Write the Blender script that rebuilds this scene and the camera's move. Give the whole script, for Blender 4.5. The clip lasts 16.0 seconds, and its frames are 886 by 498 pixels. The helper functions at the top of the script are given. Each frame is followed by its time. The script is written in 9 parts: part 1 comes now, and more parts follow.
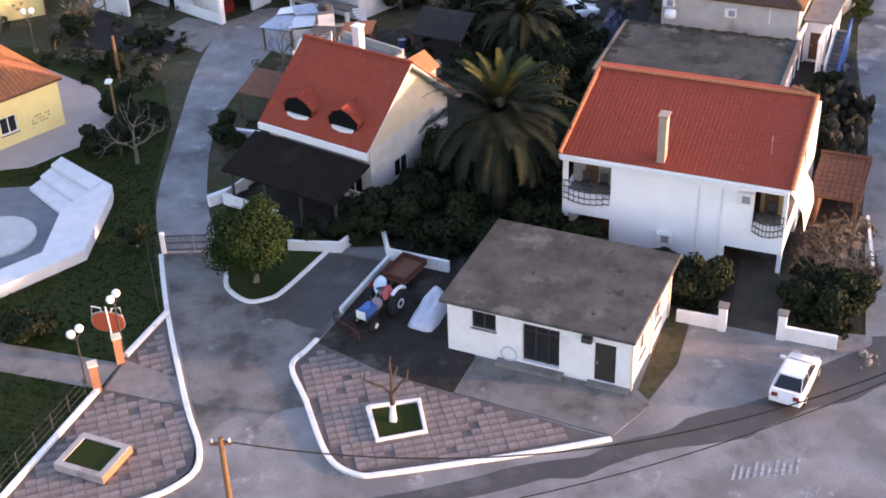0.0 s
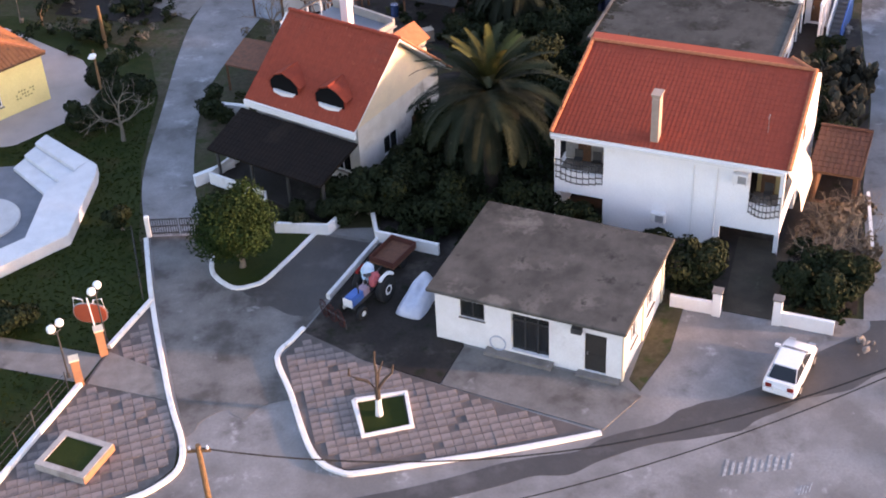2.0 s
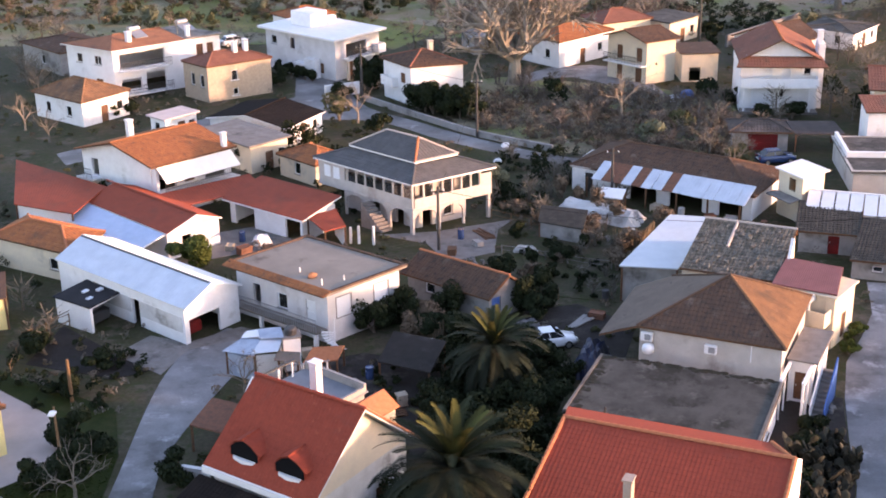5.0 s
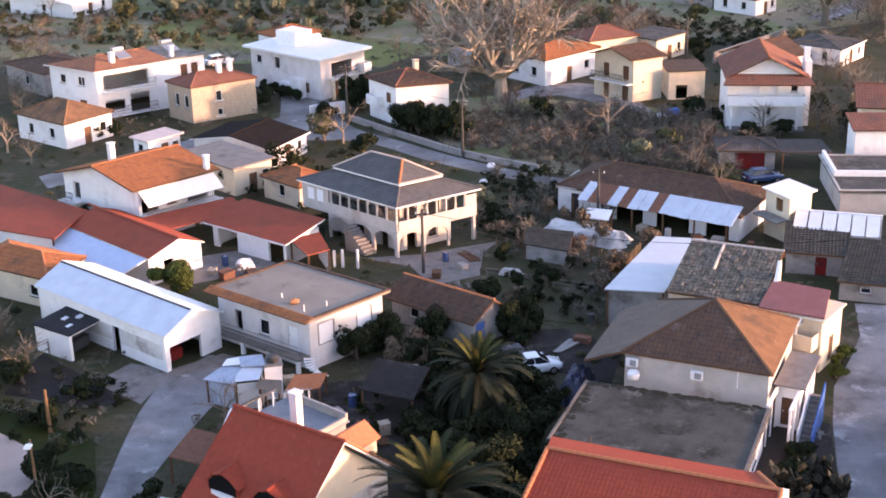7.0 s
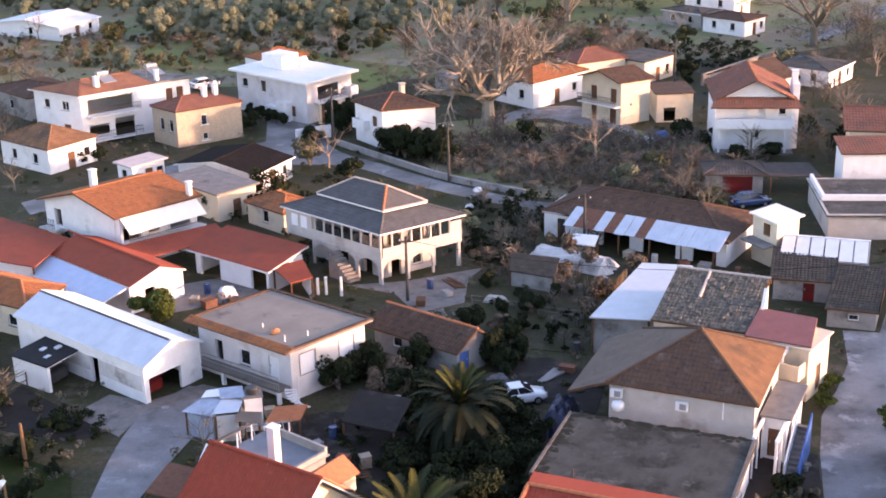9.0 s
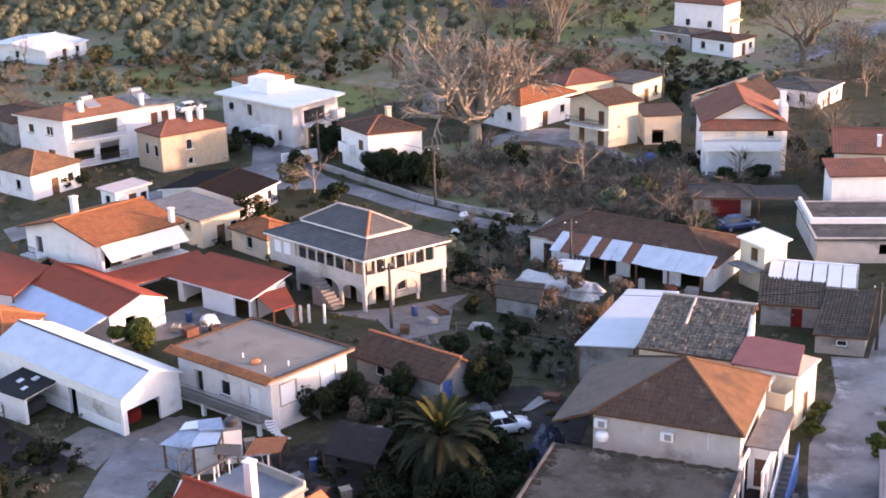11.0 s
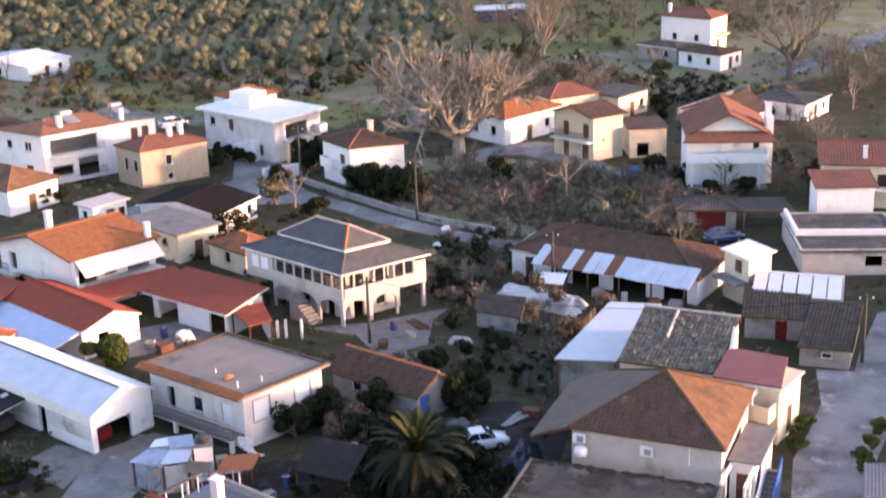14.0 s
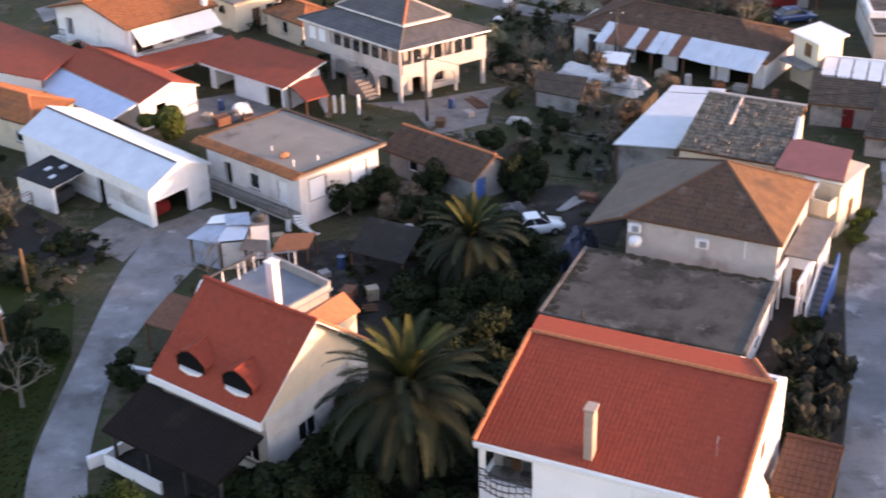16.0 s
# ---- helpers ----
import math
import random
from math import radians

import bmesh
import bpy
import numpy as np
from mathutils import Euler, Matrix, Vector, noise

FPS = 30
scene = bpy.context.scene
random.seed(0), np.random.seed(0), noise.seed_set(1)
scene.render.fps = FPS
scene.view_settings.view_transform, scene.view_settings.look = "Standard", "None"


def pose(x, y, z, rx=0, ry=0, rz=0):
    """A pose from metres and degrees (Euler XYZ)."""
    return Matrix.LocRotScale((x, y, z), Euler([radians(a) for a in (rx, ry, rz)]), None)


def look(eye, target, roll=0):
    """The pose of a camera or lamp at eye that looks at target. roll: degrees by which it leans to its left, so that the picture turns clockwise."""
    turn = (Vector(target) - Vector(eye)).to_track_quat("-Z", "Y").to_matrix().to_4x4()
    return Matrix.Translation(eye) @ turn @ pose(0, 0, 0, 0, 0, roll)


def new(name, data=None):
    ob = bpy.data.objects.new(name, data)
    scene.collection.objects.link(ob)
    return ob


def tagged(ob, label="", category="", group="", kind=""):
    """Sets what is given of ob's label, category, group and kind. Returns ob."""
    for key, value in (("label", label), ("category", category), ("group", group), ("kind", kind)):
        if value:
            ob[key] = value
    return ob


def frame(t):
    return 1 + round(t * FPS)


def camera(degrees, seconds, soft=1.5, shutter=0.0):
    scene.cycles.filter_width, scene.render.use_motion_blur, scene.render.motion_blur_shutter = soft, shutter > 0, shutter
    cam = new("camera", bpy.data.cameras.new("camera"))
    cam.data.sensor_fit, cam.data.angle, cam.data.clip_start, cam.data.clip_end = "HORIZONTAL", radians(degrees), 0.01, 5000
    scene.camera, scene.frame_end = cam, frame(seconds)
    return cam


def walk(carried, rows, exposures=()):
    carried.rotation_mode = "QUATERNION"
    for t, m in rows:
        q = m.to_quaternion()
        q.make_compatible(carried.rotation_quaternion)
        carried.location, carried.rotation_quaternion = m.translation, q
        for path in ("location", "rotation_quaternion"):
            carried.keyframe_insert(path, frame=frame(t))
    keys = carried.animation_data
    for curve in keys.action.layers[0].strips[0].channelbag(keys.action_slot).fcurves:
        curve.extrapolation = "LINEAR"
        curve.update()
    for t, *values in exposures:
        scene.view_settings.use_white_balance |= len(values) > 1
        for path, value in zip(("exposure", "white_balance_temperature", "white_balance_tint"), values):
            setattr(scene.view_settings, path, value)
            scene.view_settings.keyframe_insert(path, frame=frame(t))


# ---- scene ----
cam = camera(36.0, 16.0, soft=1.8, shutter=0.5)
PATH = [
    (0, (0.0, 0.0, 40.999), (0.0, 1.681, 39.915), -2.1),
    (0.5, (0.308, 0.577, 41.219), (0.304, 2.247, 40.118), -2.3),
    (1, (0.636, 1.181, 41.491), (0.627, 2.839, 40.373), -2.5),
    (1.5, (1.013, 1.876, 41.858), (0.996, 3.519, 40.718), -2.8),
    (2, (1.454, 2.759, 42.333), (1.428, 4.384, 41.167), -3.2),
    (2.5, (1.934, 3.806, 42.796), (1.903, 5.449, 41.655), -3.1),
    (3, (2.401, 4.554, 43.074), (2.371, 6.271, 42.049), -2.4),
    (3.5, (2.735, 5.009, 42.992), (2.71, 6.797, 42.096), -1.8),
    (4, (2.98, 5.337, 42.782), (2.96, 7.168, 41.978), -1.4),
    (4.5, (3.189, 5.672, 42.685), (3.174, 7.525, 41.935), -1.1),
    (7, (4.04, 7.305, 43.128), (4.039, 9.171, 42.41), -1.3),
    (7.5, (4.224, 7.641, 43.253), (4.226, 9.51, 42.54), -1.3),
    (8, (4.433, 7.98, 43.35), (4.437, 9.851, 42.643), -1.3),
    (8.5, (4.655, 8.309, 43.403), (4.661, 10.183, 42.702), -1.4),
    (9, (4.894, 8.634, 43.444), (4.902, 10.509, 42.75), -1.4),
    (11.5, (6.098, 10.311, 43.655), (6.116, 12.199, 42.993), -1.7),
    (12, (6.324, 10.6, 43.617), (6.344, 12.49, 42.964), -1.8),
    (12.5, (6.544, 10.806, 43.474), (6.568, 12.7, 42.832), -1.8),
    (13, (6.748, 10.989, 43.23), (6.773, 12.888, 42.602), -1.8),
    (13.5, (6.928, 11.202, 42.9), (6.956, 13.105, 42.287), -1.9),
    (14, (7.105, 11.508, 42.552), (7.13, 13.402, 41.909), -1.8),
    (14.5, (7.271, 11.917, 42.399), (7.29, 13.758, 41.618), -1.9),
    (15, (7.404, 12.35, 42.661), (7.416, 14.142, 41.772), -2.0),
    (15.5, (7.412, 12.728, 43.155), (7.423, 14.491, 42.212), -1.6),
    (16, (7.303, 13.049, 43.721), (7.233, 14.8, 42.757), -1.6),
]
walk(cam, [(t, look(eye, target, roll)) for t, eye, target, roll in PATH], [(0.0, 2.53, 6200, 34), (3.5, 2.53, 6290, 34), (7.0, 2.55, 6200, 37), (13.5, 2.56, 6180, 38), (15.0, 2.48, 6330, 34), (16.0, 2.48, 6410, 34)])

# ---- world and sun ----
SUN_AZ, SUN_EL = radians(-10), radians(6.2)
world = bpy.data.worlds.new("dusk_sky")
scene.world = world
world.use_nodes = True
wn = world.node_tree.nodes
sky = wn.new("ShaderNodeTexSky")
sky.sky_type = "NISHITA"
sky.sun_disc = False
sky.sun_elevation = SUN_EL
sky.sun_rotation = radians(90) - SUN_AZ
wn["Background"].inputs[1].default_value = 0.15
world.node_tree.links.new(sky.outputs[0], wn["Background"].inputs[0])
sun = new("sun", bpy.data.lights.new("sun", "SUN"))
sun.data.energy, sun.data.angle, sun.data.color = 2.0, radians(1.5), (1.0, 0.62, 0.34)
sun.matrix_world = look((0, 0, 0), (-math.cos(SUN_EL) * math.cos(SUN_AZ), -math.cos(SUN_EL) * math.sin(SUN_AZ), -math.sin(SUN_EL)))


# ---- materials ----
def surface(name, base, other=None, scale=1.2, fine=14.0, mix=0.5, rough=0.8, bump=0.15, metal=0.0, stains=None, stain_scale=0.35, stain_at=0.55, random=0.0, coat=0.0, marks=None, mark_scale=1.0, mark_at=0.6, grit=0.25):
    """A weathered surface: two colours mixed by coarse noise, fine grain, dirt patches and a fine relief."""
    m = bpy.data.materials.new(name)
    m.use_nodes = True
    nt = m.node_tree
    n, l = nt.nodes, nt.links
    bsdf = n["Principled BSDF"]
    bsdf.inputs["Roughness"].default_value = rough
    bsdf.inputs["Metallic"].default_value = metal
    bsdf.inputs["Coat Weight"].default_value = coat
    bsdf.inputs["Specular IOR Level"].default_value = 0.12 if rough > 0.7 else 0.5
    tc = n.new("ShaderNodeTexCoord")

    def noisy(sc, detail, rgh=0.6):
        t = n.new("ShaderNodeTexNoise")
        t.inputs["Scale"].default_value, t.inputs["Detail"].default_value, t.inputs["Roughness"].default_value = sc, detail, rgh
        l.new(tc.outputs["Object"], t.inputs["Vector"])
        return t.outputs["Fac"]

    def ramp(src, lo, hi):
        r = n.new("ShaderNodeMapRange")
        r.inputs["From Min"].default_value, r.inputs["From Max"].default_value = lo, hi
        l.new(src, r.inputs["Value"])
        return r.outputs["Result"]

    def blend(fac, a, b):
        x = n.new("ShaderNodeMix")
        x.data_type = "RGBA"
        for sock, v in ((x.inputs["Factor"], fac), (x.inputs["A"], a), (x.inputs["B"], b)):
            if isinstance(v, (tuple, float, int)):
                sock.default_value = (*v, 1) if isinstance(v, tuple) else v
            else:
                l.new(v, sock)
        return x.outputs["Result"]

    other = other or tuple(c * 0.72 for c in base)
    coarse = ramp(noisy(scale, 4), 0.5 - mix * 0.4, 0.5 + mix * 0.4)
    col = blend(coarse, base, other)
    grain = noisy(fine, 5, 0.7)
    col = blend(ramp(grain, 0.35, 0.75), col, blend(grit, col, tuple(c * 0.4 for c in base)))
    if stains:
        col = blend(ramp(noisy(stain_scale, 6, 0.65), stain_at, stain_at + 0.14), col, stains)
    if marks:
        col = blend(ramp(noisy(mark_scale, 7, 0.7), mark_at, mark_at + 0.1), col, marks)
    if random:
        oi = n.new("ShaderNodeObjectInfo")
        hsv = n.new("ShaderNodeHueSaturation")
        l.new(ramp(oi.outputs["Random"], 0, 1), hsv.inputs["Value"])
        mr = n.new("ShaderNodeMapRange")
        mr.inputs["To Min"].default_value, mr.inputs["To Max"].default_value = 1 - random, 1 + random
        l.new(oi.outputs["Random"], mr.inputs["Value"])
        l.new(mr.outputs["Result"], hsv.inputs["Value"])
        l.new(col, hsv.inputs["Color"])
        col = hsv.outputs["Color"]
    l.new(col, bsdf.inputs["Base Color"])
    if bump:
        b = n.new("ShaderNodeBump")
        b.inputs["Strength"].default_value, b.inputs["Distance"].default_value = bump, 0.03
        l.new(grain, b.inputs["Height"])
        l.new(b.outputs["Normal"], bsdf.inputs["Normal"])
    return m


WHITE = surface("white_lime_wash", (0.83, 0.825, 0.825), (0.74, 0.73, 0.725), stains=(0.5, 0.48, 0.45), stain_at=0.62)
LIMEW = surface("fresh_white_wash", (0.9, 0.905, 0.925), (0.84, 0.845, 0.865), scale=0.8, stains=(0.7, 0.69, 0.68), stain_at=0.66)
CREAM = surface("cream_render", (0.72, 0.62, 0.46), (0.62, 0.54, 0.42), stains=(0.4, 0.36, 0.3), stain_at=0.58)
YELLOW = surface("yellow_render", (0.8, 0.67, 0.3), (0.74, 0.6, 0.27), stains=(0.6, 0.48, 0.24), stain_at=0.62)
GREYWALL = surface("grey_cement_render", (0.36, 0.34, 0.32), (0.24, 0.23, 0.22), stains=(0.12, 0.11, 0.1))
STONE = surface("stone_wall", (0.46, 0.38, 0.28), (0.34, 0.28, 0.22), scale=4, fine=9, bump=0.5)
RED_TILE = surface("red_roof_tile", (0.31, 0.06, 0.033), (0.25, 0.05, 0.028), scale=2.5, rough=0.75, stains=(0.21, 0.054, 0.034), stain_at=0.6, marks=(0.34, 0.085, 0.046), mark_scale=3.0, grit=0.4)
ORANGE_TILE = surface("orange_roof_tile", (0.38, 0.15, 0.06), (0.26, 0.1, 0.046), scale=1.8, stains=(0.13, 0.075, 0.048), marks=(0.09, 0.06, 0.045), mark_scale=2.4, mark_at=0.58, grit=0.5)
RIDGE = surface("orange_ridge_tile", (0.46, 0.18, 0.085), (0.36, 0.135, 0.065), scale=4)
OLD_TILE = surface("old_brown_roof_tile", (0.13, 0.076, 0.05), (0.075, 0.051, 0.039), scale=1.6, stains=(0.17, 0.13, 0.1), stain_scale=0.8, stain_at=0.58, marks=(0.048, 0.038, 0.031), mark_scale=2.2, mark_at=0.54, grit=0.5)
MOSSY = surface("mossy_roof_tile", (0.2, 0.165, 0.128), (0.07, 0.066, 0.05), scale=2.0, mix=0.22, stains=(0.11, 0.1, 0.075), stain_scale=0.7, stain_at=0.55, marks=(0.34, 0.28, 0.215), mark_scale=2.4, mark_at=0.58, grit=0.7)
MOSSDARK = surface("dark_mossy_tile", (0.062, 0.055, 0.046), (0.035, 0.034, 0.028), scale=1.4, mix=0.3, stains=(0.1, 0.085, 0.07), stain_scale=0.9, stain_at=0.57, marks=(0.12, 0.105, 0.09), mark_scale=2.5, mark_at=0.62, grit=0.6)
FADEDTILE = surface("faded_orange_tile", (0.33, 0.155, 0.09), (0.25, 0.12, 0.075), scale=0.9, stains=(0.16, 0.09, 0.06), stain_at=0.55, grit=0.5)
FARTILE = surface("faded_roof_tile", (0.25, 0.11, 0.074), (0.18, 0.083, 0.06), scale=0.9, stains=(0.13, 0.08, 0.06), stain_at=0.54, marks=(0.3, 0.15, 0.1), mark_scale=1.6, grit=0.5)
# brown tile with the low sun's warmth put into its colour
HIPTILE = surface("sun_toned_tile", (0.25, 0.135, 0.07), (0.16, 0.092, 0.054), scale=0.9, mix=0.35, stains=(0.1, 0.068, 0.047), stain_at=0.5, marks=(0.3, 0.2, 0.12), mark_scale=1.6, mark_at=0.6, grit=0.5)
PALEWALL = surface("aged_pale_render", (0.5, 0.475, 0.44), (0.42, 0.395, 0.36), stains=(0.28, 0.25, 0.22), stain_at=0.56)
STAINW = surface("streaked_white_render", (0.66, 0.65, 0.63), (0.52, 0.5, 0.48), scale=0.8, mix=0.4, stains=(0.3, 0.28, 0.26), stain_scale=0.5, stain_at=0.54)
BEIGE_SLAB = surface("beige_roof_screed", (0.27, 0.24, 0.205), (0.2, 0.175, 0.15), scale=0.35, mix=0.5, stains=(0.12, 0.1, 0.085), stain_scale=0.5, stain_at=0.58, grit=0.3)
WASTE = surface("waste_ground", (0.22, 0.21, 0.115), (0.25, 0.205, 0.145), scale=0.06, fine=1.5, mix=0.3, stains=(0.33, 0.275, 0.2), stain_scale=0.12, stain_at=0.56, marks=(0.14, 0.17, 0.06), mark_scale=0.16, mark_at=0.5, bump=0.5, grit=0.5)
DARKBARK = surface("dark_palm_bark", (0.045, 0.035, 0.026), (0.028, 0.022, 0.018), scale=5)
GREY_TILE = surface("grey_roof_tile", (0.115, 0.115, 0.118), (0.08, 0.08, 0.082), scale=1.2)
CONCRETE = surface("concrete", (0.25, 0.232, 0.215), (0.165, 0.15, 0.138), stains=(0.085, 0.077, 0.07), stain_at=0.55, marks=(0.32, 0.3, 0.28), mark_scale=1.3, mark_at=0.64, grit=0.4)
DARK_SLAB = surface("lichened_roof_slab", (0.105, 0.097, 0.086), (0.056, 0.053, 0.047), scale=0.6, mix=0.35, stains=(0.18, 0.164, 0.143), stain_scale=0.5, stain_at=0.55, marks=(0.038, 0.036, 0.032), mark_scale=1.0, mark_at=0.57, grit=0.4)
# pale marks put the wet road's sky sheen into the colour
ROADC = surface("worn_concrete_road", (0.262, 0.254, 0.25), (0.165, 0.157, 0.15), scale=0.3, fine=8, mix=0.3, rough=0.75, stains=(0.1, 0.091, 0.084), stain_scale=0.2, stain_at=0.56, marks=(0.38, 0.375, 0.375), mark_scale=0.5, mark_at=0.6, grit=0.4)
LANEC = surface("pale_concrete_lane", (0.262, 0.258, 0.259), (0.17, 0.166, 0.165), scale=0.3, fine=8, mix=0.28, rough=0.75, stains=(0.11, 0.104, 0.1), stain_scale=0.3, stain_at=0.56, marks=(0.335, 0.333, 0.336), mark_scale=0.35, mark_at=0.55, grit=0.4)
TIN = surface("galvanised_sheet", (0.62, 0.66, 0.72), (0.5, 0.54, 0.6), scale=0.8, rough=0.5, metal=0.3, bump=0.05)
RUST = surface("rusted_sheet", (0.22, 0.1, 0.06), (0.13, 0.07, 0.05), scale=3)
DARK = surface("dark_metal", (0.03, 0.03, 0.032), (0.05, 0.048, 0.045), rough=0.6)
SHUTGREY = surface("grey_grille", (0.3, 0.3, 0.31), rough=0.5, bump=0)
WOOD = surface("brown_wood", (0.17, 0.09, 0.05), (0.1, 0.055, 0.035), scale=5)
GRASS = surface("rough_grass", (0.05, 0.052, 0.021), (0.08, 0.066, 0.044), scale=0.22, fine=3.0, mix=0.35, stains=(0.115, 0.093, 0.07), stain_scale=0.3, stain_at=0.55, marks=(0.034, 0.046, 0.015), mark_scale=1.3, mark_at=0.52, bump=0.5, grit=0.7)
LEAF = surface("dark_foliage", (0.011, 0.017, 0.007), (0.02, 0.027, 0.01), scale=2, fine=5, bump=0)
BARK = surface("grey_bark", (0.2, 0.16, 0.12), (0.12, 0.1, 0.08), scale=5)
PAINTW = surface("white_gloss_paint", (0.8, 0.8, 0.8), (0.74, 0.74, 0.74), rough=0.35, bump=0)
SHUTTER = surface("blue_white_shutter", (0.78, 0.8, 0.84), (0.72, 0.74, 0.78), rough=0.5, bump=0)
DARKDOOR = surface("dark_door", (0.025, 0.024, 0.024), (0.04, 0.035, 0.03), rough=0.5)
BLUE = surface("blue_paint", (0.05, 0.14, 0.42), (0.04, 0.1, 0.3), rough=0.5)
REDPAINT = surface("red_paint", (0.22, 0.022, 0.019), (0.15, 0.02, 0.018), rough=0.75, stains=(0.1, 0.02, 0.018))
STEEL = surface("dull_steel", (0.5, 0.5, 0.5), (0.4, 0.4, 0.4), rough=0.4, metal=0.8, bump=0)
SOIL = surface("damp_shaded_soil", (0.045, 0.038, 0.033), (0.026, 0.022, 0.02), scale=0.6, fine=6, bump=0.5, stains=(0.085, 0.073, 0.062), marks=(0.018, 0.02, 0.011), mark_scale=0.9, mark_at=0.56, grit=0.6)
PAVER = surface("pink_grey_paver", (0.25, 0.203, 0.188), (0.17, 0.146, 0.137), scale=0.5, mix=0.4, random=0.12, stains=(0.095, 0.084, 0.077), stain_scale=0.3, stain_at=0.49, marks=(0.32, 0.275, 0.26), mark_scale=0.9, mark_at=0.6)
BED = surface("dirty_paving_bed", (0.13, 0.112, 0.104), (0.09, 0.08, 0.074), scale=0.6, mix=0.3, stains=(0.17, 0.146, 0.135))
LAWN = surface("lawn", (0.019, 0.031, 0.004), (0.028, 0.036, 0.006), scale=0.4, fine=10, bump=0.6, stains=(0.038, 0.036, 0.011), stain_at=0.55, marks=(0.013, 0.022, 0.003), mark_scale=0.6, mark_at=0.52, grit=0.6)
MEADOW = surface("green_meadow", (0.165, 0.185, 0.055), (0.16, 0.15, 0.07), scale=0.1, fine=1.2, mix=0.35, stains=(0.22, 0.185, 0.12), stain_scale=0.12, stain_at=0.58, marks=(0.1, 0.125, 0.045), mark_scale=0.35, mark_at=0.55, bump=0.4, grit=0.5)
KERBW = surface("white_kerb_paint", (0.78, 0.77, 0.76), (0.66, 0.65, 0.63), scale=3, stains=(0.3, 0.28, 0.26), stain_scale=1.6, stain_at=0.6)
TERRACOTTA = surface("terracotta", (0.38, 0.19, 0.1), (0.3, 0.15, 0.085), scale=4, stains=(0.22, 0.16, 0.12))
WHITESHEET = surface("bright_white_sheet", (0.8, 0.8, 0.8), (0.74, 0.74, 0.74), scale=0.8, rough=0.5, bump=0.05)
DULLWHITE = surface("dull_white_render", (0.68, 0.655, 0.65), (0.58, 0.555, 0.545), scale=0.9, mix=0.4, stains=(0.4, 0.37, 0.35), stain_scale=0.5, stain_at=0.58)
DIMCEM = surface("dim_stained_cement", (0.2, 0.18, 0.16), (0.13, 0.115, 0.1), scale=1.2, stains=(0.08, 0.072, 0.065), stain_at=0.54, grit=0.5)
GREYED = surface("greyed_roof_tile", (0.19, 0.15, 0.122), (0.14, 0.112, 0.092), scale=1.0, stains=(0.18, 0.143, 0.115), stain_scale=0.5, stain_at=0.58, marks=(0.08, 0.065, 0.055), mark_scale=1.8, grit=0.4)
BROWNROOF = surface("dull_brown_roof", (0.1, 0.082, 0.072), (0.07, 0.058, 0.052), scale=1.0, stains=(0.13, 0.11, 0.1), grit=0.5)
MOSSCLUMP = surface("dull_moss", (0.095, 0.092, 0.078), (0.15, 0.14, 0.12), scale=3, bump=0.3, marks=(0.2, 0.188, 0.165), mark_scale=2.0, mark_at=0.55)
PALECAP = surface("pale_mortar_ridge", (0.55, 0.46, 0.4), (0.45, 0.38, 0.33), scale=4)
PORCHTILE = surface("brown_porch_tile", (0.085, 0.044, 0.033), (0.06, 0.034, 0.027), scale=1.5, stains=(0.05, 0.033, 0.027), stain_at=0.56, grit=0.5)
UNLIT = surface("dark_opening", (0.006, 0.006, 0.007), (0.004, 0.004, 0.005), rough=0.9, bump=0)
RUBBER = surface("black_rubber", (0.02, 0.02, 0.02), (0.03, 0.03, 0.03), rough=0.9)
CARWHITE = surface("white_car_paint", (0.78, 0.79, 0.8), (0.74, 0.75, 0.77), rough=0.25, bump=0, coat=0.6)
CARBLUE = surface("blue_car_paint", (0.03, 0.06, 0.16), (0.025, 0.05, 0.12), rough=0.25, bump=0, coat=0.6)
TARP = surface("silver_tarpaulin", (0.56, 0.58, 0.66), (0.42, 0.45, 0.56), scale=2.5, rough=0.45, bump=0.1)
LAMPGLASS = surface("opal_lamp_globe", (0.85, 0.85, 0.85), (0.82, 0.82, 0.82), rough=0.3, bump=0)
POLEWOOD = surface("weathered_pole", (0.2, 0.12, 0.06), (0.13, 0.085, 0.05), scale=6)
# frond tones: young top leaves yellower with sunlight painted in, lower ones darker
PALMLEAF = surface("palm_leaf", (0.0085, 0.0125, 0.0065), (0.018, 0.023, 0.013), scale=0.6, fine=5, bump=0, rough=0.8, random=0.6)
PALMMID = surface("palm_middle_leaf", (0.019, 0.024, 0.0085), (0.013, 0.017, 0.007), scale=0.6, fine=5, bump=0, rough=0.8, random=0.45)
PALMNEW = surface("palm_sunlit_new_leaf", (0.06, 0.06, 0.014), (0.034, 0.038, 0.011), scale=0.6, fine=5, bump=0, rough=0.8, random=0.4)
LEAFG = surface("fresh_foliage", (0.075, 0.092, 0.018), (0.045, 0.062, 0.014), scale=1.2, fine=5, bump=0)
OLIVE = surface("olive_foliage", (0.15, 0.158, 0.1), (0.095, 0.105, 0.066), scale=0.12, fine=3, bump=0)
DRY = surface("dry_brown_foliage", (0.17, 0.125, 0.085), (0.11, 0.088, 0.064), scale=0.4, fine=4, bump=0)
TWIG = surface("bare_pale_branches", (0.33, 0.265, 0.2), (0.22, 0.18, 0.14), scale=3, bump=0)
GREYTWIG = surface("bare_grey_branches", (0.175, 0.158, 0.128), (0.11, 0.1, 0.08), scale=3, bump=0)
AWN = surface("cream_awning_cloth", (0.6, 0.55, 0.47), (0.54, 0.49, 0.42), scale=2, bump=0.05)
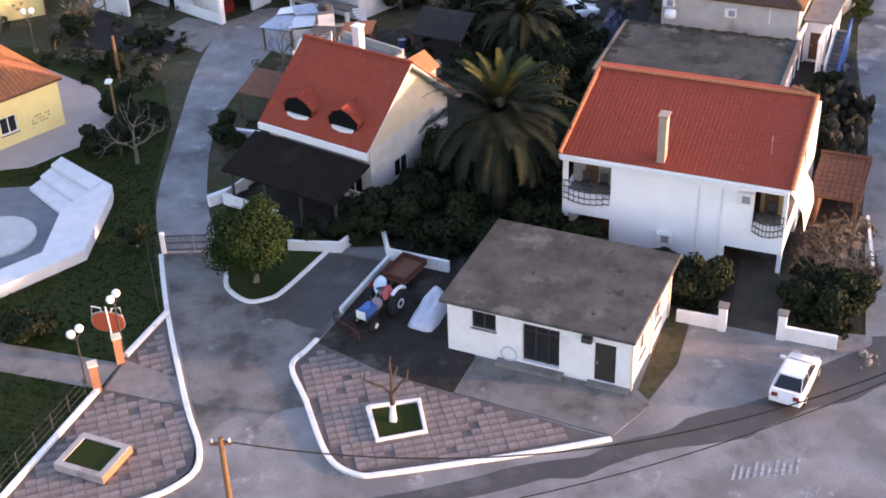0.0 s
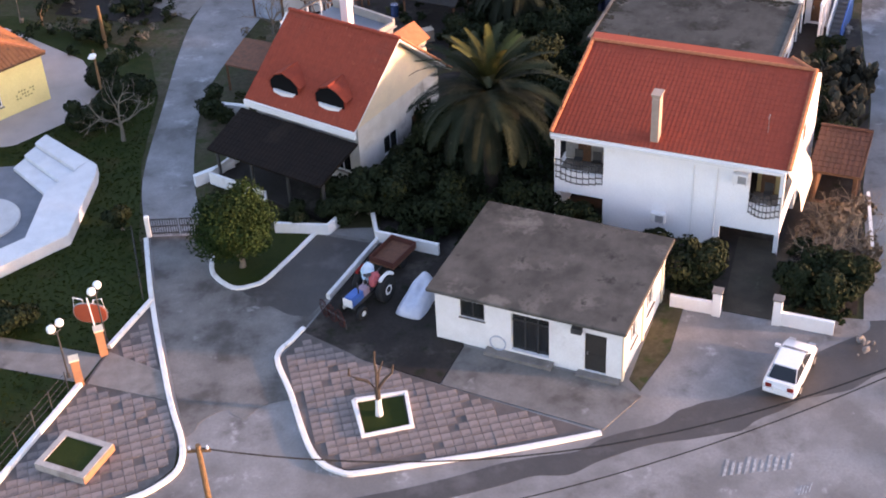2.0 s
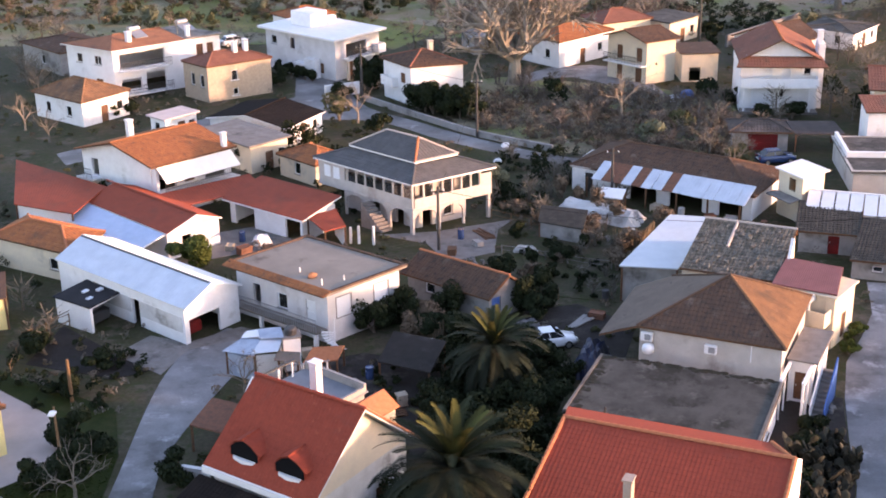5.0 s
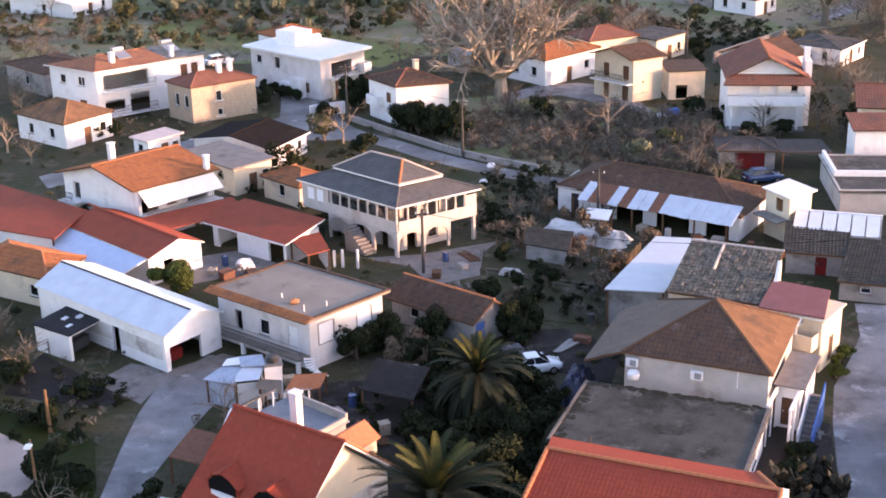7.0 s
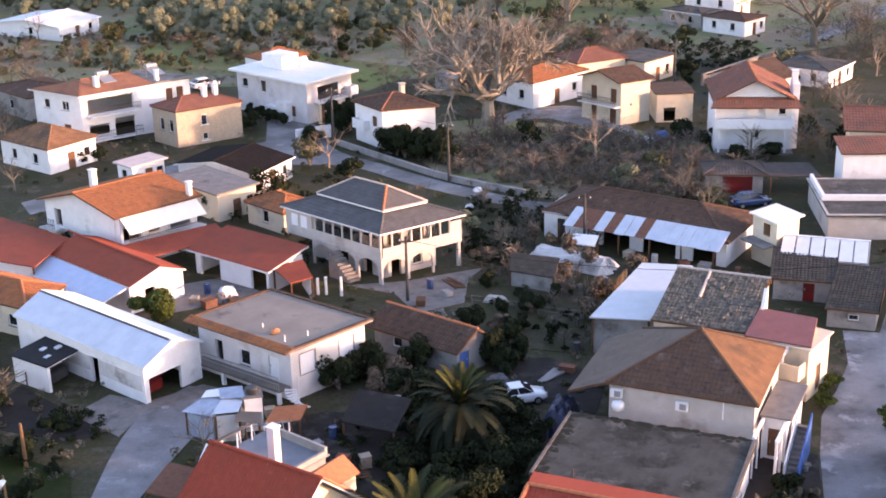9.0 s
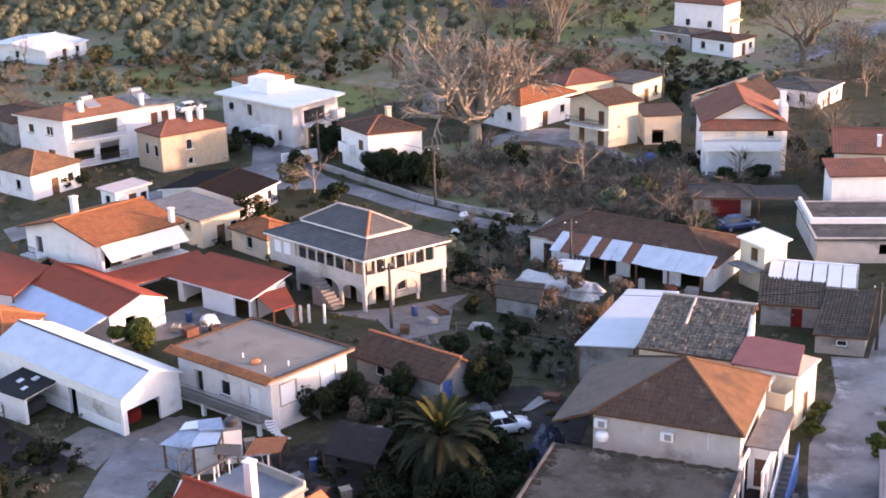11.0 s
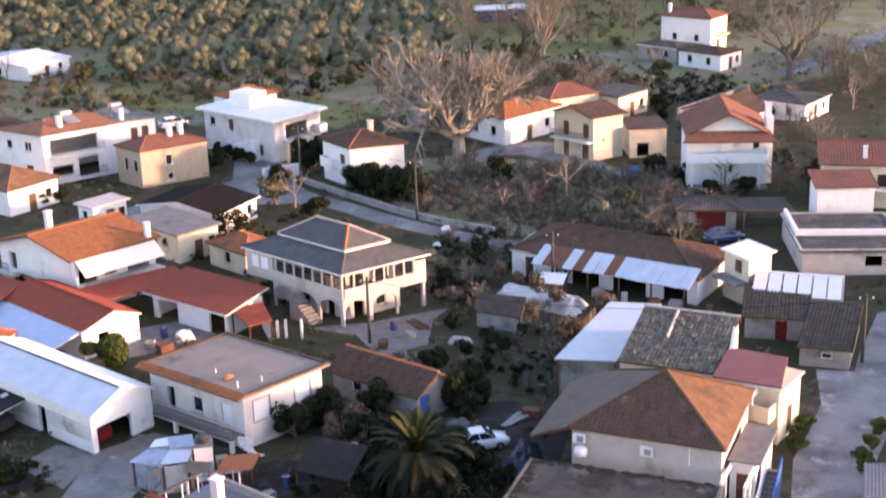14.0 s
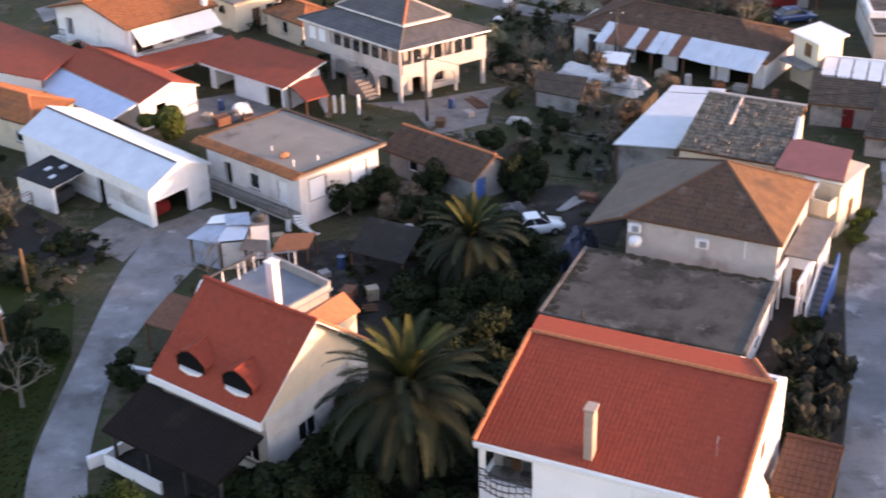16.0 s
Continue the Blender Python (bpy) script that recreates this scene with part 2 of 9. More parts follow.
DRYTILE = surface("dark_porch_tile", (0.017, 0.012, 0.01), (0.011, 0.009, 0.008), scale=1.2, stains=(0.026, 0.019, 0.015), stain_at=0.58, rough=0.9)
WETROAD = surface("damp_asphalt_patch", (0.07, 0.062, 0.056), (0.05, 0.045, 0.042), scale=0.8, fine=8, rough=0.6, stains=(0.1, 0.09, 0.085), grit=0.4)
GLASS = bpy.data.materials.new("window_glass")
GLASS.use_nodes = True
gb = GLASS.node_tree.nodes["Principled BSDF"]
gb.inputs["Base Color"].default_value, gb.inputs["Roughness"].default_value, gb.inputs["Transmission Weight"].default_value = (0.1, 0.115, 0.125, 1), 0.08, 0.85


# ---- building helpers ----
def box(bm, x0, y0, z0, x1, y1, z1):
    v = [bm.verts.new(p) for p in ((x0, y0, z0), (x1, y0, z0), (x1, y1, z0), (x0, y1, z0), (x0, y0, z1), (x1, y0, z1), (x1, y1, z1), (x0, y1, z1))]
    for f in ((3, 2, 1, 0), (4, 5, 6, 7), (0, 1, 5, 4), (1, 2, 6, 5), (2, 3, 7, 6), (3, 0, 4, 7)):
        bm.faces.new([v[i] for i in f])
    return v


def prism(bm, poly, z0, z1):
    a = [bm.verts.new((x, y, z0)) for x, y in poly]
    b = [bm.verts.new((x, y, z1)) for x, y in poly]
    k = len(poly)
    bm.faces.new(a[::-1]), bm.faces.new(b)
    for i in range(k):
        bm.faces.new((a[i], a[(i + 1) % k], b[(i + 1) % k], b[i]))


def plate(bm, pts, thick):
    """A sheet with these top corners, counter-clockwise from above, and that thickness downwards."""
    b = [bm.verts.new(p) for p in pts]
    a = [bm.verts.new((p[0], p[1], p[2] - thick)) for p in pts]
    k = len(pts)
    bm.faces.new(a[::-1]), bm.faces.new(b)
    for i in range(k):
        bm.faces.new((a[i], a[(i + 1) % k], b[(i + 1) % k], b[i]))


def mesh_of(name, bm, material, smooth=False):
    me = bpy.data.meshes.new(name)
    bmesh.ops.recalc_face_normals(bm, faces=bm.faces)
    bm.to_mesh(me)
    bm.free()
    me.materials.append(material)
    if smooth:
        me.shade_smooth()
    return me


SKEW = {}


def skewed(ob, v):
    """A house-space point on the slightly oblique plan of the house that ob belongs to."""
    while ob.parent:
        ob = ob.parent
    c = radians(SKEW.get(ob.name, 90))
    return Vector((v[0] + v[1] * math.cos(c), v[1] * math.sin(c), v[2]))


def part(name, bm, material, parent, label="", smooth=False):
    top = parent
    while top.parent:
        top = top.parent
    if top.name in SKEW:
        for v in bm.verts:
            v.co = skewed(top, v.co)
    ob = new(name, mesh_of(name, bm, material, smooth))
    ob.parent = parent
    if label:
        ob["label"] = label
    return ob


def thing(name, label, category, m=None, group="", kind=""):
    ob = new(name)
    ob.matrix_world = m or Matrix()
    ob.empty_display_size = 0.2
    return tagged(ob, label, category, group, kind)


def solid(name, bm, material, label, category="", m=None, group="", kind="", smooth=False):
    ob = new(name, mesh_of(name, bm, material, smooth))
    if m:
        ob.matrix_world = m
    return tagged(ob, label, category, group, kind)


def B():
    return bmesh.new()



def tube(bm, pts, radii, sides=6, cap=True):
    """A tapered tube through the points."""
    rings = []
    for k, p in enumerate(pts):
        p = Vector(p)
        d = (Vector(pts[min(k + 1, len(pts) - 1)]) - Vector(pts[max(k - 1, 0)])).normalized()
        s = d.orthogonal().normalized() if abs(d.z) < 0.99 else Vector((1, 0, 0))
        t = d.cross(s)
        rings.append([bm.verts.new(p + radii[k] * (math.cos(2 * math.pi * j / sides) * s + math.sin(2 * math.pi * j / sides) * t)) for j in range(sides)])
    for a, b in zip(rings, rings[1:]):
        for j in range(sides):
            bm.faces.new((a[j], a[(j + 1) % sides], b[(j + 1) % sides], b[j]))
    if cap:
        bm.faces.new(rings[0][::-1]), bm.faces.new(rings[-1])


def ball(bm, c, r, sub=2):
    m = Matrix.Translation(c) @ Matrix.Diagonal((*(r if isinstance(r, tuple) else (r, r, r)), 1))
    bmesh.ops.create_icosphere(bm, subdivisions=sub, radius=1, matrix=m)


def lathe(bm, prof, c=(0, 0, 0), sides=14, axis="z"):
    rings = []
    for r, h in prof:
        ring = []
        for j in range(sides):
            a = 2 * math.pi * j / sides
            p = {"z": (r * math.cos(a), r * math.sin(a), h), "x": (h, r * math.cos(a), r * math.sin(a)), "y": (r * math.cos(a), h, r * math.sin(a))}[axis]
            ring.append(bm.verts.new((p[0] + c[0], p[1] + c[1], p[2] + c[2])))
        rings.append(ring)
    for a, b in zip(rings, rings[1:]):
        for j in range(sides):
            bm.faces.new((a[j], a[(j + 1) % sides], b[(j + 1) % sides], b[j]))
    bm.faces.new(rings[0][::-1]), bm.faces.new(rings[-1])


FOOT = []


class House:
    """Walls with openings on a (nearly) square plan. Faces: W at x=0, S at y=0, E at x=a, N at y=b. Openings: face, u0, u1, z0, z1, kind."""

    def __init__(s, name, label, x, y, ang, a, b, h, wall, corner=90, inset=0.3, openings=(), category="house", group="", thick=0.25, z=0.0):
        s.p = thing(name, label, category, pose(x, y, z, 0, 0, ang), group)
        SKEW[s.p.name] = corner
        FOOT.append([(s.p.matrix_world @ skewed(s.p, Vector(q)))[:2] for q in ((-0.5, -0.5, 0), (a + 0.5, -0.5, 0), (a + 0.5, b + 0.5, 0), (-0.5, b + 0.5, 0))])
        s.a, s.b, s.h, s.i, s.t = a, b, h, inset, thick
        for face in "WSEN":
            s.wall(face, wall, [o[1:] for o in openings if o[0] == face])
        for face, u0, u1, z0, z1, kind in openings:
            s.fill(face, u0, u1, z0, z1, kind)

    def at(s, face, u, d, z):
        i = s.i
        return {"W": (i - d, u, z), "S": (u, i - d, z), "E": (s.a - i + d, u, z), "N": (u, s.b - i + d, z)}[face]

    def fbox(s, bm, face, u0, u1, d0, d1, z0, z1):
        p, q = s.at(face, u0, d0, z0), s.at(face, u1, d1, z1)
        box(bm, min(p[0], q[0]), min(p[1], q[1]), z0, max(p[0], q[0]), max(p[1], q[1]), z1)

    def wall(s, face, mat, ops):
        bm = B()
        lo, hi = (s.i, s.b - s.i) if face in "WE" else (s.i + s.t, s.a - s.i - s.t)
        cuts = sorted({lo, hi, *(min(max(v, lo), hi) for o in ops for v in o[:2])})
        for u0, u1 in zip(cuts, cuts[1:]):
            if u1 - u0 < 1e-4:
                continue
            mid, z = (u0 + u1) / 2, 0.0
            for o in sorted((o for o in ops if o[0] < mid < o[1]), key=lambda o: o[2]):
                if o[2] > z + 1e-4:
                    s.fbox(bm, face, u0, u1, -s.t, 0, z, o[2])
                z = o[3]
            if z < s.h - 1e-4:
                s.fbox(bm, face, u0, u1, -s.t, 0, z, s.h)
        bmesh.ops.remove_doubles(bm, verts=bm.verts[:], dist=1e-4)
        part("wall", bm, mat, s.p)

    def fill(s, face, u0, u1, z0, z1, kind):
        if kind == "hole":
            return
        if kind in ("win", "big"):
            bm, f = B(), 0.07
            for q in ((u0, u0 + f, z0, z1), (u1 - f, u1, z0, z1), (u0 + f, u1 - f, z0, z0 + f), (u0 + f, u1 - f, z1 - f, z1)):
                s.fbox(bm, face, q[0], q[1], -0.14, -0.07, q[2], q[3])
            k = max(1, round((u1 - u0) / 0.7))
            for j in range(1, k):
                m = u0 + (u1 - u0) * j / k
                s.fbox(bm, face, m - 0.03, m + 0.03, -0.13, -0.08, z0 + f, z1 - f)
            w = part("window", bm, PAINTW if kind == "win" else DARK, s.p)
            bm = B()
            s.fbox(bm, face, u0 + f, u1 - f, -0.112, -0.1, z0 + f, z1 - f)
            part("pane", bm, GLASS, w, "dark window glass")
            bm = B()
            s.fbox(bm, face, u0 - 0.06, u1 + 0.06, -0.06, 0.08, z0 - 0.06, z0 - 0.002)
            part("sill", bm, CONCRETE, w)
        elif kind in ("shut", "roll"):
            bm = B()
            s.fbox(bm, face, u0, u1, -0.12, -0.07, z0, z1)
            w = part("shutter", bm, WOOD if kind == "shut" else SHUTTER, s.p, "closed slatted shutter")
            k, bm = max(3, int((z1 - z0) / 0.14)), B()
            for j in range(k):
                z = z0 + (z1 - z0) * j / k
                s.fbox(bm, face, u0 + 0.06, u1 - 0.06, -0.068, -0.045, z + 0.03, z + (z1 - z0) / k - 0.02)
            part("slats", bm, WOOD if kind == "shut" else SHUTTER, w)
        else:
            mat = {"door": DARKDOOR, "blue": BLUE, "red": REDPAINT, "wood": WOOD, "white": PAINTW}[kind]
            bm = B()
            s.fbox(bm, face, u0, u1, -0.16, -0.1, z0, z1)
            for j in (0, 1):
                zz = z0 + 0.15 + j * (z1 - z0) * 0.48
                s.fbox(bm, face, u0 + 0.12, u1 - 0.12, -0.098, -0.08, zz, zz + (z1 - z0) * 0.38)
            w = part("door", bm, mat, s.p)
            bm = B()
            s.fbox(bm, face, u1 - 0.16, u1 - 0.1, -0.078, -0.03, z0 + 0.95, z0 + 1.1)
            part("handle", bm, STEEL, w, "metal door handle")

    def gable(s, face, apex_u, apex_z, mat):
        """The triangle of wall under a gable."""
        lo, hi = (s.i, s.b - s.i) if face in "WE" else (s.i, s.a - s.i)
        bm = B()
        f = [s.at(face, u, 0.003, z) for u, z in ((lo, s.h), (hi, s.h), (apex_u, apex_z))]
        g = [s.at(face, u, -s.t, z) for u, z in ((lo, s.h), (hi, s.h), (apex_u, apex_z))]
        va, vb = [bm.verts.new(q) for q in f], [bm.verts.new(q) for q in g]
        bm.faces.new(va), bm.faces.new(vb[::-1])
        for j in range(3):
            bm.faces.new((va[j], va[(j + 1) % 3], vb[(j + 1) % 3], vb[j]))
        part("gable_wall", bm, mat, s.p)

    def facet(s, e0, e1, r0, r1, mat, period=0.26, course=0.42, amp=0.05, deck=0.12, name="roof_slope", deckmat=None, parent=None, lift=0.02):
        """One tiled slope: from the eave e0-e1 up to r0-r1, with rolls, courses and a board deck below."""
        e0, e1, r0, r1 = (Vector(v) for v in (e0, e1, r0, r1))
        ux = (e1 - e0).normalized()
        up = (r0 - e0) - ux * (r0 - e0).dot(ux)
        if up.length < 1e-3:
            up = (r1 - e0) - ux * (r1 - e0).dot(ux)
        up.normalize()
        nz = ux.cross(up)
        nz = nz if nz.z > 0 else -nz
        L, V = (e1 - e0).length, (r0 - e0).dot(up)
        ua, ub = (r0 - e0).dot(ux), (r1 - e0).dot(ux)
        n = max(2, round((max(L, ub) - min(0, ua)) / period)) * 3
        rows = max(1, round(V / course))
        vs = []
        for k in range(rows):
            vs += [(V * k / rows, lift), (V * (k + 1) / rows - 0.01, 0.0)]
        bm = B()
        grid = []
        lo, hi = min(0, ua), max(L, ub)
        for j in range(n + 1):
            u = lo + (hi - lo) * j / n
            vmin, vmax = 0.0, V
            if ua > 0 and u < ua:
                vmax = V * u / ua
            if ub < L and u > ub:
                vmax = min(vmax, V * (L - u) / max(L - ub, 1e-4))
            if ua < 0 and u < 0:
                vmin = V * u / ua
            if ub > L and u > L:
                vmin = V * (u - L) / (ub - L)
            w = amp * (0.0, 1.0, 0.55)[j % 3]
            grid.append([bm.verts.new(e0 + ux * u + up * min(max(v, vmin), vmax) + nz * (w + lift)) for v, lift in vs])
        for a, b in zip(grid, grid[1:]):
            for k in range(len(vs) - 1):
                if (a[k].co - a[k + 1].co).length > 1e-4 or (b[k].co - b[k + 1].co).length > 1e-4:
                    bm.faces.new((a[k], b[k], b[k + 1], a[k + 1]))
        ob = part(name, bm, mat, parent or s.p)
        if deck:
            bm = B()
            pts = [e0, e1, r1, r0] if (r1 - r0).length > 1e-3 else [e0, e1, r0]
            plate(bm, [q - nz * 0.004 for q in pts], deck)
            part("roof_deck", bm, deckmat or (WOOD if mat in (OLD_TILE, ORANGE_TILE, MOSSY, FARTILE, HIPTILE, GREYED, MOSSDARK, BROWNROOF, PORCHTILE) else PAINTW), parent or s.p)
        return ob

    def caps(s, p0, p1, mat, r=0.13, pieces=True, length=0.42, parent=None):
        """Ridge tiles along a line, overlapping."""
        p0, p1 = (skewed(s.p, Vector(v)) for v in (p0, p1))
        n = max(1, round((p1 - p0).length / length))
        d = (p1 - p0) / n
        turn = d.to_track_quat("X", "Z").to_matrix().to_4x4()

        def cap(bm, m, ln):
            for x0, x1, rr in ((0.0, ln * 1.08, r),):
                top = [[bm.verts.new(m @ Vector((x, rr * k * math.cos(t), rr * k * math.sin(t) - 0.02))) for t in [math.pi * j / 6 for j in range(7)]] for x, k in ((x0, 1.0), (x1, 0.86))]
                for j in range(6):
                    bm.faces.new((top[0][j], top[0][j + 1], top[1][j + 1], top[1][j]))
                bm.faces.new(top[0][::-1])
                bm.faces.new(top[1])
        if pieces:
            bm = B()
            cap(bm, Matrix(), d.length)
            me = mesh_of("ridge_tile", bm, mat)
            for k in range(n):
                o = new("ridge_tile", me)
                o.parent = parent or s.p
                o.matrix_local = Matrix.Translation(p0 + d * k + Vector((0, 0, 0.05))) @ turn
        else:
            bm = B()
            for k in range(n):
                cap(bm, Matrix.Translation(p0 + d * k + Vector((0, 0, 0.05))) @ turn, d.length)
            ob = new("ridge", mesh_of("ridge", bm, mat))
            ob.parent = parent or s.p

    def slab(s, x0, y0, x1, y1, z0, z1, mat, name="roof_slab", label=""):
        bm = B()
        box(bm, x0, y0, z0, x1, y1, z1)
        bmesh.ops.bevel(bm, geom=bm.edges[:], offset=min(0.04, (z1 - z0) / 4), segments=1, affect="EDGES")
        return part(name, bm, mat, s.p, label)

    def roof_gable_x(s, z, rise, mat, cap, over=0.0, mid=None, pieces=True, length=0.42, **kw):
        """Ridge along x."""
        a, b = s.a, s.b
        m = b / 2 if mid is None else mid
        s.facet((-over, 0, z), (a + over, 0, z), (-over, m, z + rise), (a + over, m, z + rise), mat, **kw)
        s.facet((a + over, b, z), (-over, b, z), (a + over, m, z + rise), (-over, m, z + rise), mat, **kw)
        s.caps((-over, m, z + rise), (a + over, m, z + rise), cap, pieces=pieces, length=length)

    def roof_gable_y(s, z, rise, mat, cap, over=0.0, mid=None, pieces=True, length=0.42, **kw):
        a, b = s.a, s.b
        m = a / 2 if mid is None else mid
        s.facet((0, b + over, z), (0, -over, z), (m, b + over, z + rise), (m, -over, z + rise), mat, **kw)
        s.facet((a, -over, z), (a, b + over, z), (m, -over, z + rise), (m, b + over, z + rise), mat, **kw)
        s.caps((m, -over, z + rise), (m, b + over, z + rise), cap, pieces=pieces, length=length)

    def roof_hip(s, z, rise, mat, cap, q=None, length=0.42, **kw):
        a, b = s.a, s.b
        q = min(a, b) / 2 if q is None else q
        if a >= b:
            t0, t1 = (q, b / 2, z + rise), (a - q, b / 2, z + rise)
            fs = (((0, 0, z), (a, 0, z), t0, t1), ((a, 0, z), (a, b, z), t1, t1), ((a, b, z), (0, b, z), t1, t0), ((0, b, z), (0, 0, z), t0, t0))
            ends = ((t0, (0, 0)), (t0, (0, b)), (t1, (a, 0)), (t1, (a, b)))
        else:
            t0, t1 = (a / 2, q, z + rise), (a / 2, b - q, z + rise)
            fs = (((0, 0, z), (a, 0, z), t0, t0), ((a, 0, z), (a, b, z), t0, t1), ((a, b, z), (0, b, z), t1, t1), ((0, b, z), (0, 0, z), t1, t0))
            ends = ((t0, (0, 0)), (t0, (a, 0)), (t1, (0, b)), (t1, (a, b)))
        for f in fs:
            s.facet(*f, mat, **kw)
        if (Vector(t0) - Vector(t1)).length > 0.3:
            s.caps(t0, t1, cap, length=length)
        for t, e in ends:
            s.caps((*e, z), t, cap, length=length)

    def roof_flat(s, mat, thick=0.22, over=0.0, rim=None):
        s.slab(-over, -over, s.a + over, s.b + over, s.h, s.h + thick, mat)
        if rim:
            bm = B()
            w, z = 0.22, s.h + thick
            for q in ((-over, -over, s.a + over, -over + w), (-over, s.b + over - w, s.a + over, s.b + over), (-over, -over + w, -over + w, s.b + over - w), (s.a + over - w, -over + w, s.a + over, s.b + over - w)):
                box(bm, q[0], q[1], z, q[2], q[3], z + 0.09)
            part("roof_edge", bm, rim, s.p)

    def chimney(s, x, y, z0, z1, w=0.5, d=0.5, mat=None, cap=True, hood=False):
        bm = B()
        box(bm, x - w / 2, y - d / 2, z0, x + w / 2, y + d / 2, z1)
        bmesh.ops.bevel(bm, geom=bm.edges[:], offset=0.02, segments=1, affect="EDGES")
        c = part("chimney", bm, mat or WHITE, s.p)
        if cap:
            bm = B()
            for sx in (-1, 1):
                box(bm, x + sx * w * 0.38 - 0.05, y - d / 2, z1, x + sx * w * 0.38 + 0.05, y + d / 2, z1 + 0.18)
            box(bm, x - w / 2 - 0.06, y - d / 2 - 0.06, z1 + 0.18, x + w / 2 + 0.06, y + d / 2 + 0.06, z1 + 0.26)
            part("chimney_cap", bm, mat or WHITE, c)

    def balcony(s, face, u0, u1, z, depth, mat=None, rail=None, solidrail=False):
        bm = B()
        s.fbox(bm, face, u0, u1, 0.002, depth, z - 0.16, z)
        o = part("balcony", bm, mat or WHITE, s.p)
        if solidrail:
            bm = B()
            s.fbox(bm, face, u0, u1, depth - 0.1, depth, z + 0.002, z + 0.95)
            s.fbox(bm, face, u0, u0 + 0.1, 0.004, depth - 0.1, z + 0.002, z + 0.95)
            s.fbox(bm, face, u1 - 0.1, u1, 0.004, depth - 0.1, z + 0.002, z + 0.95)
            part("parapet", bm, rail or mat or WHITE, o)
        else:
            for zz in (z + 0.45, z + 0.95):
                bm = B()
                s.fbox(bm, face, u0, u1, depth - 0.05, depth - 0.01, zz, zz + 0.05)
                part("rail", bm, rail or DARK, o)
            n = max(2, int((u1 - u0) / 0.22))
            for j in range(n + 1):
                u = u0 + (u1 - u0 - 0.03) * j / n
                bm = B()
                s.fbox(bm, face, u, u + 0.03, depth - 0.045, depth - 0.015, z + 0.002, z + 0.95)
                part("baluster", bm, rail or DARK, o)

    def unit(s, face, u, z):
        """A wall-hung air-conditioning unit."""
        bm = B()
        s.fbox(bm, face, u - 0.4, u + 0.4, 0.06, 0.36, z, z + 0.6)
        bmesh.ops.bevel(bm, geom=bm.edges[:], offset=0.03, segments=2, affect="EDGES")
        o = part("air_conditioner", bm, PAINTW, s.p, "white wall-hung air-conditioning unit")
        bm = B()
        s.fbox(bm, face, u - 0.3, u + 0.12, 0.361, 0.375, z + 0.09, z + 0.51)
        part("fan_grille", bm, SHUTGREY, o)
        bm = B()
        for k in (-0.3, 0.3):
            s.fbox(bm, face, u + k - 0.02, u + k + 0.02, 0.003, 0.34, z - 0.05, z - 0.002)
        part("bracket", bm, STEEL, o)

# ---- ground ----
g = B()
prism(g, [(-900, -500), (900, -500), (900, 1500), (-900, 1500)], -1, 0)
solid("ground", g, GRASS, "rough village ground of grass and earth", kind="structure")


PAVED = []


def sheet(name, poly, material, label, top=0.02):
    bm = B()
    prism(bm, poly, -0.3, top)
    if material in (ROADC, LANEC, CONCRETE, WETROAD):
        PAVED.append(poly)
    return solid(name, bm, material, label, kind="structure")


def inside(x, y, poly):
    ok = False
    for (x0, y0), (x1, y1) in zip(poly, poly[1:] + poly[:1]):
        if (y0 > y) != (y1 > y) and x < (x1 - x0) * (y - y0) / (y1 - y0) + x0:
            ok = not ok
    return ok


def kerb(pts, w=0.22, h=0.16, material=None, name="kerb", label="white-painted concrete kerb", kind="structure"):
    """A low coping with rounded top edges, swept along the points."""
    bm = B()
    prof = [(-w / 2, -0.05), (-w / 2, h - 0.03), (-w / 2 + 0.03, h), (w / 2 - 0.03, h), (w / 2, h - 0.03), (w / 2, -0.05)]
    rings = []
    for k, (x, y) in enumerate(pts):
        d0 = Vector(pts[k]) - Vector(pts[max(k - 1, 0)])
        d1 = Vector(pts[min(k + 1, len(pts) - 1)]) - Vector(pts[k])
        d = (d0.normalized() + d1.normalized()).normalized()
        nx, ny = -d.y, d.x
        rings.append([bm.verts.new((x + nx * o, y + ny * o, z)) for o, z in prof])
    for a, b in zip(rings, rings[1:]):
        for j in range(5):
            bm.faces.new((a[j], a[j + 1], b[j + 1], b[j]))
    bm.faces.new(rings[0]), bm.faces.new(rings[-1][::-1])
    return solid(name, bm, material or KERBW, label, kind=kind)


def smoothed(pts, n=4):
    """Points on a smooth line through the given ones."""
    out = []
    for k in range(len(pts) - 1):
        p = [Vector(pts[min(max(j, 0), len(pts) - 1)]) for j in (k - 1, k, k + 1, k + 2)]
        for j in range(n):
            t = j / n
            q = 0.5 * (2 * p[1] + (p[2] - p[0]) * t + (2 * p[0] - 5 * p[1] + 4 * p[2] - p[3]) * t * t + (3 * p[1] - p[0] - 3 * p[2] + p[3]) * t ** 3)
            out.append(tuple(q))
    return out + [tuple(pts[-1])]


def ragged(pts, amount=0.16):
    """A smooth line with an uneven edge."""
    rnd = random.Random(len(pts))
    return smoothed([(x + rnd.uniform(-amount, amount), y + rnd.uniform(-amount, amount)) for x, y in smoothed(pts, 3)], 4)


